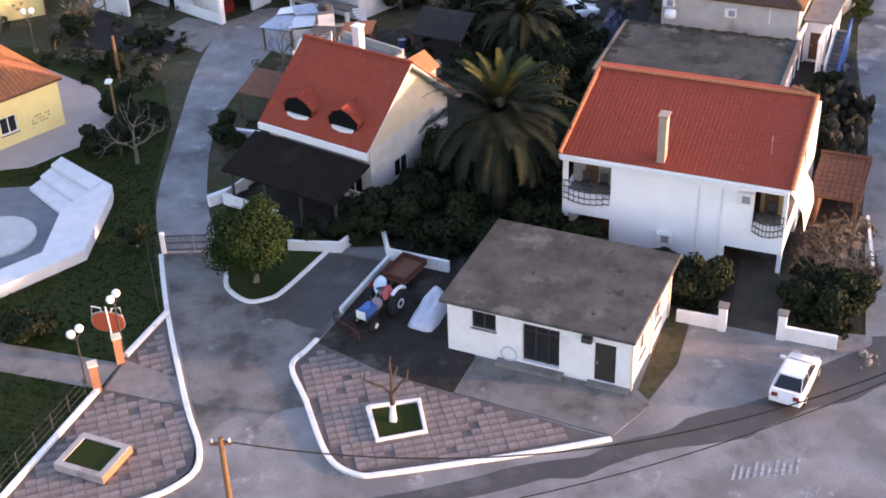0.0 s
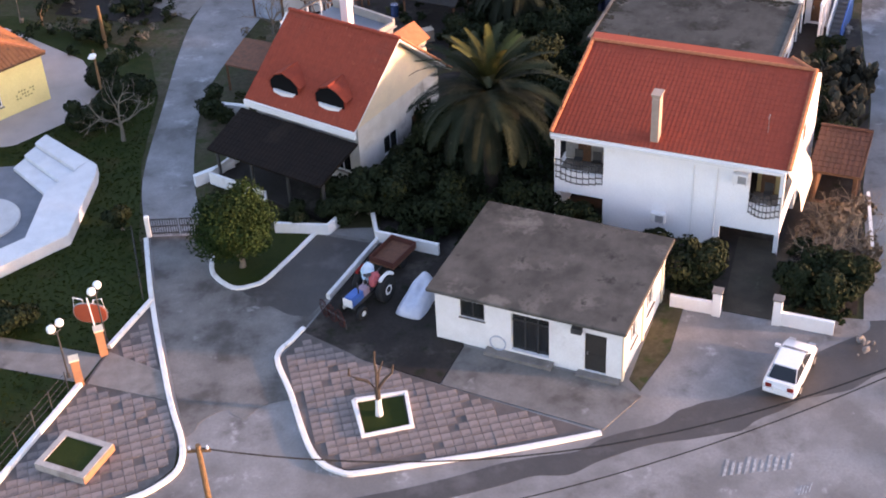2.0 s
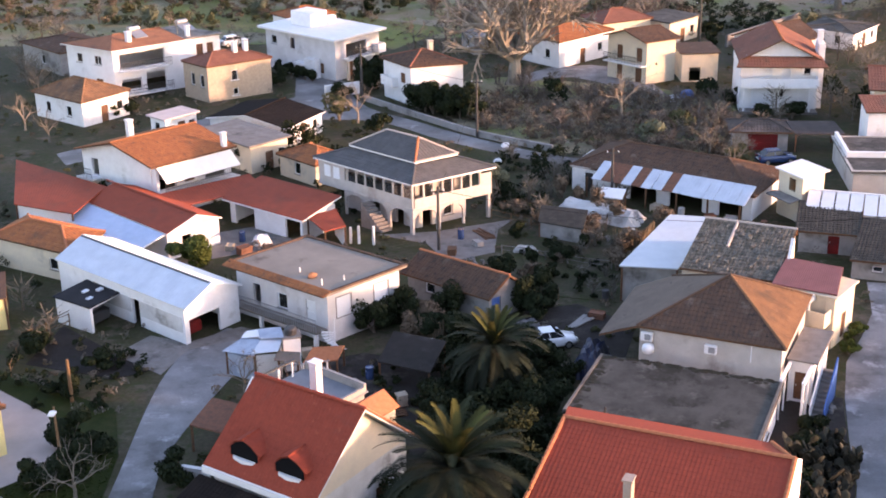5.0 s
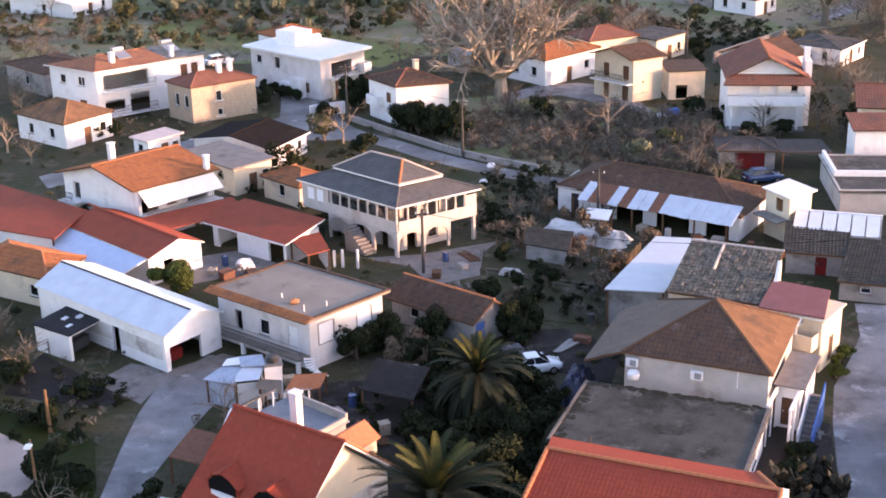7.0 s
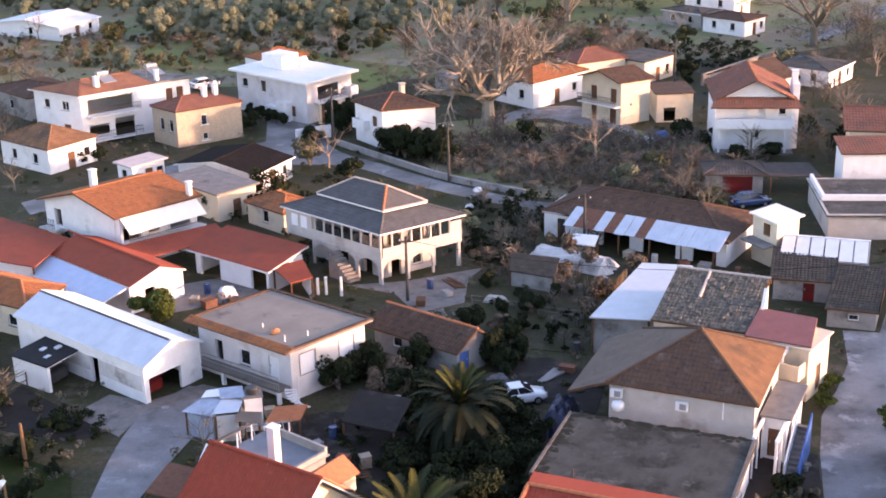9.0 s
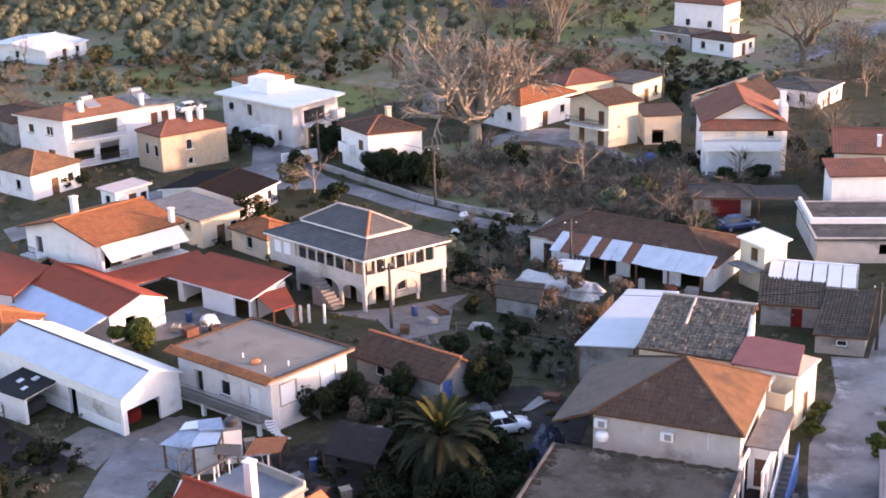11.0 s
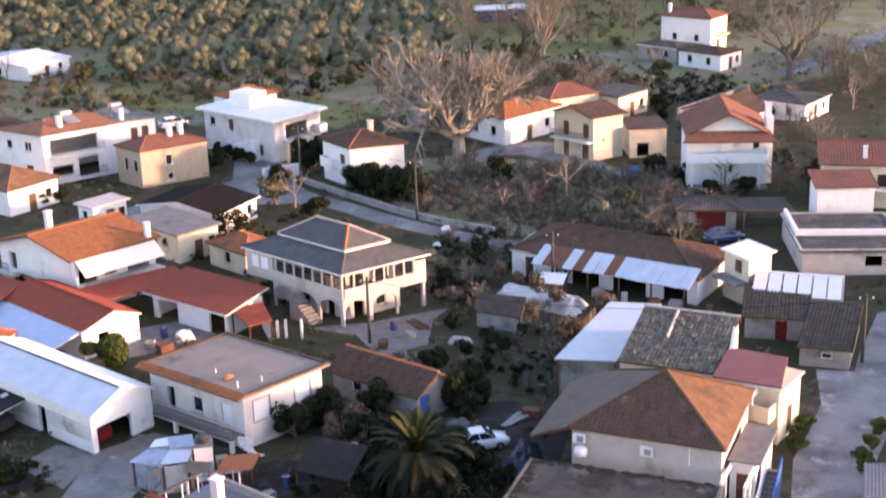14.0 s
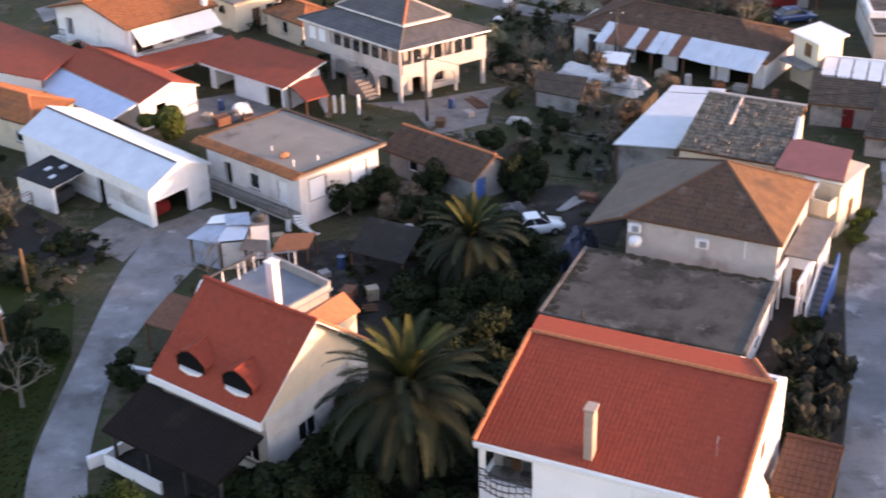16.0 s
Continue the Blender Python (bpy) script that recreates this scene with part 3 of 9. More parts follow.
sheet("road_front", [(-70, 20), (70, 20), (60, 56), (34, 54.5), (21, 54.2), (12.5, 56), (9.5, 57), (0, 64), (-12, 64.2), (-15.7, 64.2), (-14.4, 58), (-12.4, 50.8), (-11.4, 47.5), (-11.5, 45.5), (-14, 43.5), (-70, 43)], ROADC, "worn grey concrete road with damp dark patches")
sheet("road_lane", [(20.8, 54.1), (29.5, 54), (29.6, 73), (31, 78.4), (34, 87), (41, 100), (60, 112), (60, 122), (44.4, 116.2), (40.6, 108.6), (38.9, 104.8), (36.2, 105.4), (34.9, 99.5), (32.9, 95.3), (30.7, 91.3), (29.2, 86.2), (28, 80.9), (26.9, 75.2), (25.5, 70.6), (23.9, 65.8), (22.6, 60.4)], LANEC, "pale concrete lane between the houses", top=0.028)
sheet("path", smoothed([(-12.3, 64.1), (-13.9, 70), (-14.5, 79), (-13.2, 86), (-11.5, 92), (-9.5, 97.5)]) + smoothed([(-13.5, 98.6), (-15.8, 95), (-16.7, 91), (-17, 86), (-17, 79), (-16.9, 70), (-15.7, 64.1)]), LANEC, "winding pale concrete driveway", top=0.036)
sheet("street", smoothed([(-36, 139), (-19.6, 152), (-6, 153.6), (3.3, 144.9), (14.5, 136.7), (30, 131.5)]) + smoothed([(30, 133.8), (15.7, 138.8), (6.3, 146.0), (-0.4, 153), (-7.5, 162), (-12.5, 186)]) + [(-17, 186), (-15, 164), (-38, 143)], ROADC, "narrow grey village street")
sheet("yard_soil", [(-7.0, 54.2), (-4.2, 53.5), (-3.5, 52.9), (0.2, 50.9), (1.4, 53.6), (0.9, 58), (0.8, 61.8), (-2.85, 62.6), (-3.0, 62.4), (-5.3, 57.6)], SOIL, "dark damp earth beside the shop", top=0.05)
DRIVEC = surface("dark_worn_concrete", (0.2, 0.19, 0.18), (0.115, 0.108, 0.1), scale=0.35, fine=8, mix=0.3, stains=(0.075, 0.069, 0.063), stain_scale=0.35, stain_at=0.53, marks=(0.27, 0.262, 0.256), mark_scale=0.5, mark_at=0.6, grit=0.4)
sheet("drive_yard", [(-15.5, 64.1), (-14.2, 58.0), (-12.2, 50.8), (-11.4, 48.2)] + ragged([(-11.3, 48.2), (-10.0, 49.6), (-8.6, 49.3), (-6.9, 50.4)], 0.3) + [(-7.6, 53.3), (-6.9, 54.7), (-6.4, 55.6), (-5.4, 57.8), (-3.0, 62.7), (-6.4, 63.9), (-12, 64.15)], DRIVEC, "dark worn concrete of the drive mouth", top=0.032)
sheet("damp_drive", ragged([(-11.6, 63.6), (-11.0, 60.0), (-9.6, 58.6), (-8.2, 57.2), (-6.4, 56.6)], 0.3) + [(-5.6, 57.7), (-3.2, 62.5), (-6.2, 63.6)], WETROAD, "dark damp concrete beside the tractor wall", top=0.038)
sheet("shop_apron", [(0.25, 50.85), (7.4, 47.3), (9.4, 49.4), (8.5, 50.4), (1.4, 53.55)], DRIVEC, "stained concrete apron before the shop", top=0.06)
sheet("damp_patch", ragged([(-6, 41.2), (1.2, 43.9), (5.5, 44.8), (9, 46.2), (12.5, 46.6), (15.5, 48.2), (19, 49.4), (22, 51.2), (24, 54), (24.5, 57)]) + ragged([(21.8, 57), (20.8, 53.6), (17.5, 51.6), (14.2, 49.3), (11.5, 48.6), (9.5, 47.5), (6, 46.2), (1, 45.1), (-6, 43)]), WETROAD, "dark damp asphalt strip along the road", top=0.027)
sheet("side_verge", [(9.4, 49.8), (11.2, 52.5), (12.6, 56.5), (11.7, 57.4), (9, 50.6)], GRASS, "weedy verge beside the shop wall", top=0.06)
sheet("park_lawn", [(-70, 40), (-21.4, 40), (-19.8, 44.6), (-16.9, 51.9), (-14.6, 58.2), (-16.1, 64), (-17.3, 72), (-17.5, 80), (-19, 86), (-30, 93), (-70, 93)], LAWN, "mown green park lawn", top=0.05)
sheet("park_path", [(-16.9, 52.1), (-16.2, 54.1), (-30, 58.6), (-30, 56.4)], CONCRETE, "narrow concrete park path", top=0.07)
sheet("entrance_path", [(-16.6, 52.0), (-15.95, 54.3), (-13.2, 52.7), (-12.5, 50.5)], CONCRETE, "smooth concrete entrance strip of the park", top=0.11)
# drive earth darkened: the shade lying on it is part of the colour
sheet("garden_drive", [(14.2, 55.4), (16.4, 54.5), (18.8, 60.6), (16.2, 61.6)], surface("shaded_olive_earth", (0.075, 0.064, 0.05), (0.048, 0.043, 0.033), scale=0.6, mix=0.3, stains=(0.035, 0.037, 0.022), stain_at=0.53, marks=(0.1, 0.09, 0.076), mark_scale=0.7, grit=0.6), "grey earth drive behind the gate pillars", top=0.06)
sheet("hall_forecourt", [(-45, 72), (-25.5, 74.6), (-22.2, 77.8), (-21.4, 81.6), (-23.5, 85.5), (-30, 91), (-45, 91)], surface("pinkish_paving", (0.42, 0.36, 0.34), (0.35, 0.31, 0.29), scale=0.8), "pinkish paved forecourt round the yellow hall", top=0.07)
sheet("basin_paving", [(-30, 58), (-24.4, 59.8), (-21.8, 65), (-21.6, 69), (-24.3, 72.2), (-30, 72)], surface("blue_grey_paving", (0.2, 0.21, 0.23), (0.15, 0.155, 0.17), scale=1.0), "grey paving round the basin", top=0.07)
sheet("island_bed", smoothed([(-11.8, 61.7), (-11.5, 60.2), (-10.4, 59.15), (-9.4, 59.25), (-8.6, 59.95), (-6.4, 63.7)]) + [(-8.4, 64.3), (-11.6, 64.3)], LAWN, "planted traffic island", top=0.08)
# garden shade is put into this earth's dark colour
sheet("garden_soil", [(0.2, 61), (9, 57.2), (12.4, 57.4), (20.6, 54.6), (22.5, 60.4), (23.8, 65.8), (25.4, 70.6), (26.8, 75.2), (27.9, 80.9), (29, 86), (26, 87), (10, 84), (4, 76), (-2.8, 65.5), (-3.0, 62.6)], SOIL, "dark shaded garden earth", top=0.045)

PLAZA = [(-6.5, 55.2), (-7.5, 53.3), (-6.7, 50.7), (-5.8, 47.7), (-5.1, 46.3), (-4.0, 45.5), (-3.1, 45.5), (-0.4, 45.9), (3.4, 46.5), (7.1, 47.2), (0.1, 50.85), (-3.5, 52.85), (-4.2, 53.45)]
LEFTPAVE = [(-14.5, 57.9), (-12.6, 50.8), (-11.65, 47.8), (-11.6, 46.1), (-12.5, 45.0), (-13.6, 44.4), (-15.5, 43.4), (-20.3, 43.4), (-19.4, 44.9), (-16.8, 51.9), (-16.0, 54.6)]


def paving(name, poly, label, step, ang, skip, holes):
    """A paved area: a bed, and pavers that lie on it with open joints."""
    base = sheet(name, poly, BED, label, top=0.075)
    bm = B()
    s = step / 2 - 0.012
    box(bm, -s, -s, -0.05, s, s, 0.03)
    bmesh.ops.bevel(bm, geom=[e for e in bm.edges if e.verts[0].co.z > 0 and e.verts[1].co.z > 0], offset=0.012, segments=1, affect="EDGES")
    me = mesh_of("paver", bm, PAVER)
    rnd = random.Random(len(name))
    c, q, spots = math.cos(radians(ang)), math.sin(radians(ang)), []
    for i in range(-40, 41):
        for j in range(-40, 41):
            x, y = poly[0][0] + 3 + step * (i * c - j * q), poly[0][1] - 5 + step * (i * q + j * c)
            if any(inside(x, y, h) for h in holes) or not all(inside(x + dx * step * 0.45, y + dy * step * 0.45, poly) for dx, dy in ((-1, -1), (1, -1), (1, 1), (-1, 1))) or rnd.random() < skip:
                continue
            spots.append((y, x))
    rest = bmesh.new()
    for n, (y, x) in enumerate(sorted(spots)):
        m = pose(x, y, 0.075 + rnd.uniform(-0.012, 0.008), rnd.uniform(-1, 1), rnd.uniform(-1, 1), ang + rnd.uniform(-1.2, 1.2))
        if n < 299:
            o = new("paver", me)
            o.parent = base
            o.matrix_world = m
        else:
            k = len(rest.verts)
            vs = [rest.verts.new(m @ v.co) for v in me.vertices]
            for f in me.polygons:
                rest.faces.new([vs[v] for v in f.vertices])
    if len(rest.verts):
        o = part("far_pavers", rest, PAVER, base)
        tagged(o, kind="stuff")
    return base


SQUARE = [(-3.8, 49.9), (-1.4, 50.3), (-1.1, 48.0), (-3.3, 47.5)]
BOXBED = [(-17.8, 46.2), (-16.8, 48.4), (-14.4, 47.4), (-15.5, 45.3)]
kerb(smoothed([(-6.5, 55.5), (-7.0, 54.6), (-7.65, 53.3), (-6.8, 50.7), (-5.9, 47.6), (-5.2, 46.1), (-4.1, 45.3), (-3.1, 45.3), (-0.4, 45.7), (3.4, 46.3), (7.3, 47.1)]), w=0.26)
kerb([(-3.0, 62.6), (-5.4, 57.8)], w=0.22, h=0.35, label="low white wall beside the tractor")
kerb(smoothed([(-15.7, 63.9), (-14.45, 58.1), (-12.5, 50.8), (-11.5, 47.8), (-11.4, 46.0), (-12.4, 44.8), (-13.5, 44.2), (-15.5, 43.2)]), w=0.26)
kerb([(-14.5, 58.2), (-16.0, 54.6)], w=0.24, h=0.3, label="low white park wall")
kerb([(-16.9, 51.9), (-19.6, 44.8), (-21.6, 39.6)], w=0.24, h=0.3, label="low white park wall")
kerb(smoothed([(-11.8, 61.9), (-11.6, 60.4), (-10.45, 59.1), (-9.4, 59.2), (-8.55, 59.95), (-6.4, 63.7)]), w=0.25)
kerb(SQUARE + SQUARE[:1], w=0.24, h=0.22, label="white square tree surround")
sheet("square_bed", [(-3.6, 49.75), (-1.55, 50.1), (-1.25, 48.1), (-3.2, 47.7)], LAWN, "grass in the square tree bed", top=0.12)


def low_wall(pts, h, w=0.2, label="white-washed low garden wall", material=None):
    kerb(pts, w, h, material or WHITE, "garden_wall", label)


low_wall([(-8.6, 64.0), (-5.7, 63.6), (-4.7, 65.1)], 0.7)
low_wall([(-3.35, 65.3), (-3.0, 62.7), (0.3, 61.2)], 0.75)
low_wall([(11.7, 56.0), (13.8, 55.2)], 0.75)
low_wall([(16.7, 54.2), (19.1, 53.2)], 0.8)
for px, py, ph in ((13.85, 55.15, 1.45), (16.6, 54.25, 1.5)):
    p = thing("gate_pillar", "white square gate pillar with a flat cap", "pillar", pose(px, py, 0, 0, 0, -22))
    bm = B()
    box(bm, -0.2, -0.2, 0, 0.2, 0.2, ph)
    part("shaft", bm, WHITE, p)
    bm = B()
    box(bm, -0.26, -0.26, ph, 0.26, 0.26, ph + 0.09)
    part("cap", bm, CONCRETE, p)

# the park: raised box bed, posts, lamps, seats and basin
p = thing("raised_planter", "low stone planter box filled with grass", "planter", pose(-16.1, 46.85, 0.07, 0, 0, -24))
bm = B()
for q in ((-1.3, -1.15, 1.3, -0.85), (-1.3, 0.85, 1.3, 1.15), (-1.3, -0.85, -1.0, 0.85), (1.0, -0.85, 1.3, 0.85)):
    box(bm, *q[:2], 0, *q[2:], 0.42)
part("coping", bm, surface("pale_stone", (0.42, 0.39, 0.36), (0.32, 0.3, 0.28), scale=2, fine=8, stains=(0.2, 0.17, 0.15)), p)
bm = B()
box(bm, -1.0, -0.85, 0.0, 1.0, 0.85, 0.36)
part("grass_fill", bm, LAWN, p, "short grass filling")
bm = B()
box(bm, 1.302, -1.15, 0.02, 1.33, 1.15, 0.38)
part("facing", bm, TERRACOTTA, p, "terracotta facing slab")

for px, py in ((-16.2, 54.2), (-16.95, 52.05)):
    p = thing("entrance_post", "square orange park entrance post", "post", pose(px, py, 0.05, 0, 0, 20), "park entrance posts")
    bm = B()
    box(bm, -0.2, -0.2, 0, 0.2, 0.2, 1.55)
    part("shaft", bm, TERRACOTTA, p)
    bm = B()
    box(bm, -0.24, -0.24, 1.55, 0.24, 0.24, 1.64)
    part("cap", bm, CREAM, p)


def globe_lamp(x, y, h, ang):
    p = thing("park_lamp", "black park lamp post with two white globes", "lamp post", pose(x, y, 0.05, 0, 0, ang), "park lamps")
    bm = B()
    tube(bm, [(0, 0, 0), (0, 0, 0.25), (0, 0, 0.3), (0, 0, h - 0.35)], [0.09, 0.09, 0.045, 0.04], 8)
    part("pole", bm, DARK, p)
    bm = B()
    tube(bm, [(-0.3, 0, h - 0.2), (-0.24, 0, h - 0.36), (0, 0, h - 0.38), (0.24, 0, h - 0.36), (0.3, 0, h - 0.2)], [0.025] * 5, 6)
    part("arm", bm, DARK, p)
    for sx in (-1, 1):
        bm = B()
        ball(bm, (sx * 0.28, 0, h), 0.215, 3)
        part("globe", bm, LAMPGLASS, p, "white opal globe", smooth=True)


globe_lamp(-16.2, 55.05, 3.4, 71)
globe_lamp(-17.6, 52.58, 3.15, 58)
globe_lamp(-29.2, 92.0, 3.2, 10)
p = thing("basketball_stand", "small rounded orange board on a white tube stand", "backboard", pose(-16.8, 55.5, 0.05, 0, 0, -8))
bm = B()
tube(bm, [(0.1, -0.09, 0), (0.02, -0.09, 2.55)], [0.045, 0.04], 8)
part("post", bm, PAINTW, p, "white central post")
for sx in (-1, 1):
    bm = B()
    tube(bm, [(sx * q[0], -0.02, q[1]) for q in ((0.2, 2.0), (0.28, 2.4), (0.72, 2.5), (0.8, 1.85))], [0.035] * 4, 6)
    part("frame", bm, PAINTW, p, "white tubular corner loop")
for name, k, y, mat, label in (("rim", 1.07, 0.0, STEEL, "grey metal rim"), ("board", 1.0, -0.03, surface("orange_board", (0.5, 0.11, 0.05), (0.42, 0.09, 0.045), bump=0), "orange rounded board")):
    bm = B()
    ring = [2 * math.pi * j / 28 for j in range(28)]
    prism(bm, [(0.82 * k * math.copysign(abs(math.cos(t)) ** 0.75, math.cos(t)), 0.56 * k * math.copysign(abs(math.sin(t)) ** 0.75, math.sin(t))) for t in ring], 0, 0.05)
    bm.transform(Matrix.Translation((0, y, 1.6)) @ Matrix.Rotation(radians(90), 4, "X"))
    part(name, bm, mat, p, label)

# amphitheatre seats: an outer bench wall and a lower inner tier
bm = B()
prism(bm, [(-28.5, 56.4), (-23.6, 60.35), (-19.8, 63.7), (-19.45, 69.8), (-19.6, 70.9), (-20.1, 71.4), (-22.1, 68.4), (-22.1, 63.6), (-24.0, 62.1), (-28.5, 58.8)], 0, 0.72)
bmesh.ops.bevel(bm, geom=bm.edges[:], offset=0.04, segments=2, affect="EDGES")
SEATW = surface("white_concrete_seat", (0.68, 0.68, 0.69), (0.58, 0.58, 0.59), scale=1.2, stains=(0.42, 0.41, 0.42), stain_at=0.6)
bench = solid("amphitheatre_bench", bm, SEATW, "white concrete amphitheatre bench round the basin", "bench")
outer, inner = (Vector((-20.1, 71.4)), Vector((-23.45, 74.7))), (Vector((-22.12, 68.42)), Vector((-24.85, 71.7)))
for k in range(3):
    u, w = k / 3, (k + 1) / 3
    bm = B()
    prism(bm, [tuple(outer[0].lerp(inner[0], w)), tuple(outer[0].lerp(inner[0], u)), tuple(outer[1].lerp(inner[1], u)), tuple(outer[1].lerp(inner[1], w))], 0.0, 0.717 - 0.22 * k)
    bmesh.ops.bevel(bm, geom=bm.edges[:], offset=0.04, segments=2, affect="EDGES")
    part("seat_tier", bm, SEATW, bench)
bm = B()
lathe(bm, [(2.2, 0.06), (2.2, 0.2), (2.15, 0.26), (1.9, 0.27), (0.1, 0.26)], (-25.4, 66.3, 0), 40)
solid("round_basin", bm, surface("pale_basin", (0.55, 0.54, 0.53), (0.44, 0.43, 0.43), scale=1), "pale round concrete basin", "basin")

# fences along the park edge: thin dark posts with wires
for (x0, y0), (x1, y1), n in (((-17.4, 51.6), (-21.8, 39.9), 9), ((-14.95, 58.4), (-16.3, 63.6), 5)):
    p = thing("wire_fence", "thin dark wire fence on slim posts", "fence", pose(0, 0, 0.04))
    for k in range(n + 1):
        bm = B()
        x, y = x0 + (x1 - x0) * k / n, y0 + (y1 - y0) * k / n
        tube(bm, [(x, y, 0), (x, y, 1.15)], [0.035, 0.03], 6)
        part("post", bm, DARK, p)
    for z in (0.35, 0.7, 1.08):
        bm = B()
        tube(bm, [(x0, y0, z), (x1, y1, z)], [0.012, 0.012], 4)
        part("wire", bm, DARK, p)

# drive gate
p = thing("drive_gate", "low dark iron gate across the driveway", "gate", pose(-15.5, 64.2, 0.03, 0, 0, 0))
for k in range(2):
    bm = B()
    x0 = 0.1 + 1.6 * k
    for z in (0.15, 0.6, 1.05):
        box(bm, x0, -0.025, z, x0 + 1.5, 0.025, z + 0.06)
    for j in range(12):
        box(bm, x0 + j * 0.133, -0.015, 0.06, x0 + j * 0.133 + 0.04, 0.015, 1.1)
    part("leaf", bm, DARK, p)
for x in (-0.05, 3.35):
    bm = B()
    box(bm, x - 0.12, -0.12, 0, x + 0.12, 0.12, 1.3)
    part("gate_post", bm, WHITE, p, "white gate post")

# ---- corner shop ----
H = House("corner_shop", "low white corner shop with a weathered flat roof", 8.75, 50.1, 65.4, 7.7, 9.95, 3.0, WHITE, openings=(("W", 7.1, 8.35, 1.7, 2.7, "big"), ("W", 3.85, 5.75, 0.35, 2.6, "hole"), ("W", 1.05, 2.1, 0.2, 2.45, "door"), ("S", 1.6, 2.7, 1.0, 2.2, "win"), ("S", 4.2, 5.4, 1.0, 2.2, "win")), category="shop")
H.slab(-0.08, 0.03, 7.9, 9.95, 3.0, 3.2, DARK_SLAB, label="lichen-grey concrete roof slab")
bm = B()
for u in (4.45, 5.1):
    H.fbox(bm, "W", u - 0.03, u + 0.03, -0.2, -0.14, 0.352, 2.598)
H.fbox(bm, "W", 3.85, 5.75, -0.2, -0.14, 2.1, 2.16)
w = part("shop_front", bm, DARK, H.p, "dark metal glazed shop front")
bm = B()
H.fbox(bm, "W", 3.86, 5.74, -0.23, -0.21, 0.36, 2.59)
part("pane", bm, GLASS, w)
bm = B()
H.fbox(bm, "W", 3.6, 7.0, 0.002, 0.5, 0.06, 0.24)
part("door_step", bm, CONCRETE, H.p)
bm = B()
H.fbox(bm, "W", 0.3, 2.4, 0.004, 0.4, 0.06, 0.18)
part("door_step", bm, CONCRETE, H.p)
bm = B()
H.fbox(bm, "W", 2.2, 2.7, 0.003, 0.28, 2.45, 2.75)
part("lamp_box", bm, DARK, H.p)
for u in (0.28, 3.4, 6.6):
    bm = B()
    H.fbox(bm, "S", u, u + 0.28, 0.003, 0.09, 0.05, 2.99)
    part("pilaster", bm, CREAM, H.p)
hoop = thing("hose_ring", "pale garden hose coiled against the shop wall", "hose", pose(8.75, 50.1, 0, 0, 0, 65.4))
bm = B()
tube(bm, [(0.19, 6.4 + 0.4 * math.cos(t), 0.66 + 0.4 * math.sin(t)) for t in [2 * math.pi * k / 20 for k in range(21)]], [0.035] * 21, 6)
part("coil", bm, surface("pale_blue_hose", (0.45, 0.5, 0.6), bump=0), hoop)
bm = B()
lathe(bm, [(0.05, 0), (0.16, 0.02), (0.2, 0.12), (0.12, 0.22), (0.05, 0.26)], (0, 0, 0), 10)
solid("white_bucket", bm, PAINTW, "small white bucket in the shop doorway", "bucket", pose(6.9, 51.9, 0.24))

# ---- house with the chimney (two storeys, white) ----
H = House("white_house", "two-storey white house under a red tiled roof", 17.93, 59.18, 67, 11.2, 12.75, 5.35, LIMEW, inset=0.35, openings=(("W", 9.7, 12.39, 3.05, 4.95, "hole"), ("W", 0.36, 2.06, 2.95, 4.95, "hole"), ("W", 9.7, 12.38, 0.1, 1.7, "hole"), ("W", 0.36, 3.4, 0.0, 1.35, "hole"), ("S", 0.61, 3.6, 2.95, 4.9, "hole"), ("N", 0.61, 2.6, 3.05, 4.95, "hole"), ("S", 5.5, 6.7, 3.6, 4.8, "shut"), ("S", 0.61, 5.0, 0.0, 1.35, "hole")))
FLATTILE = dict(period=0.24, course=0.36, amp=0.022, lift=0.008)
H.facet((0, 12.55, 5.5), (0, 0.15, 5.5), (6.75, 12.35, 7.6), (6.75, 0.2, 7.6), RED_TILE, **FLATTILE)
H.facet((10.8, 2.0, 6.0), (10.8, 13.4, 6.0), (6.75, 0.42, 7.6), (6.75, 12.35, 7.6), RED_TILE, period=0.24, course=0.36, amp=0.01, lift=0.006)
for e, r in (((6.75, 0.2, 7.6), (6.75, 12.35, 7.6)), ((0, 0.15, 5.5), (6.75, 0.2, 7.6)), ((0, 12.5, 5.5), (6.75, 12.3, 7.6)), ((10.8, 2.0, 6.0), (6.75, 0.42, 7.6))):
    H.caps(e, r, RIDGE, pieces=True)
H.gable("S", 6.75, 7.4, LIMEW), H.gable("N", 6.75, 7.4, LIMEW)
# brown chimney tone includes the shade on its front face
H.chimney(0.75, 7.1, 5.45, 8.15, 0.6, 0.42, surface("shaded_chimney_brown", (0.42, 0.33, 0.27), (0.33, 0.25, 0.2)))
bm = B()
box(bm, -0.1, 0.3, 5.2, 0.12, 12.5, 5.38)
part("fascia", bm, PAINTW, H.p)
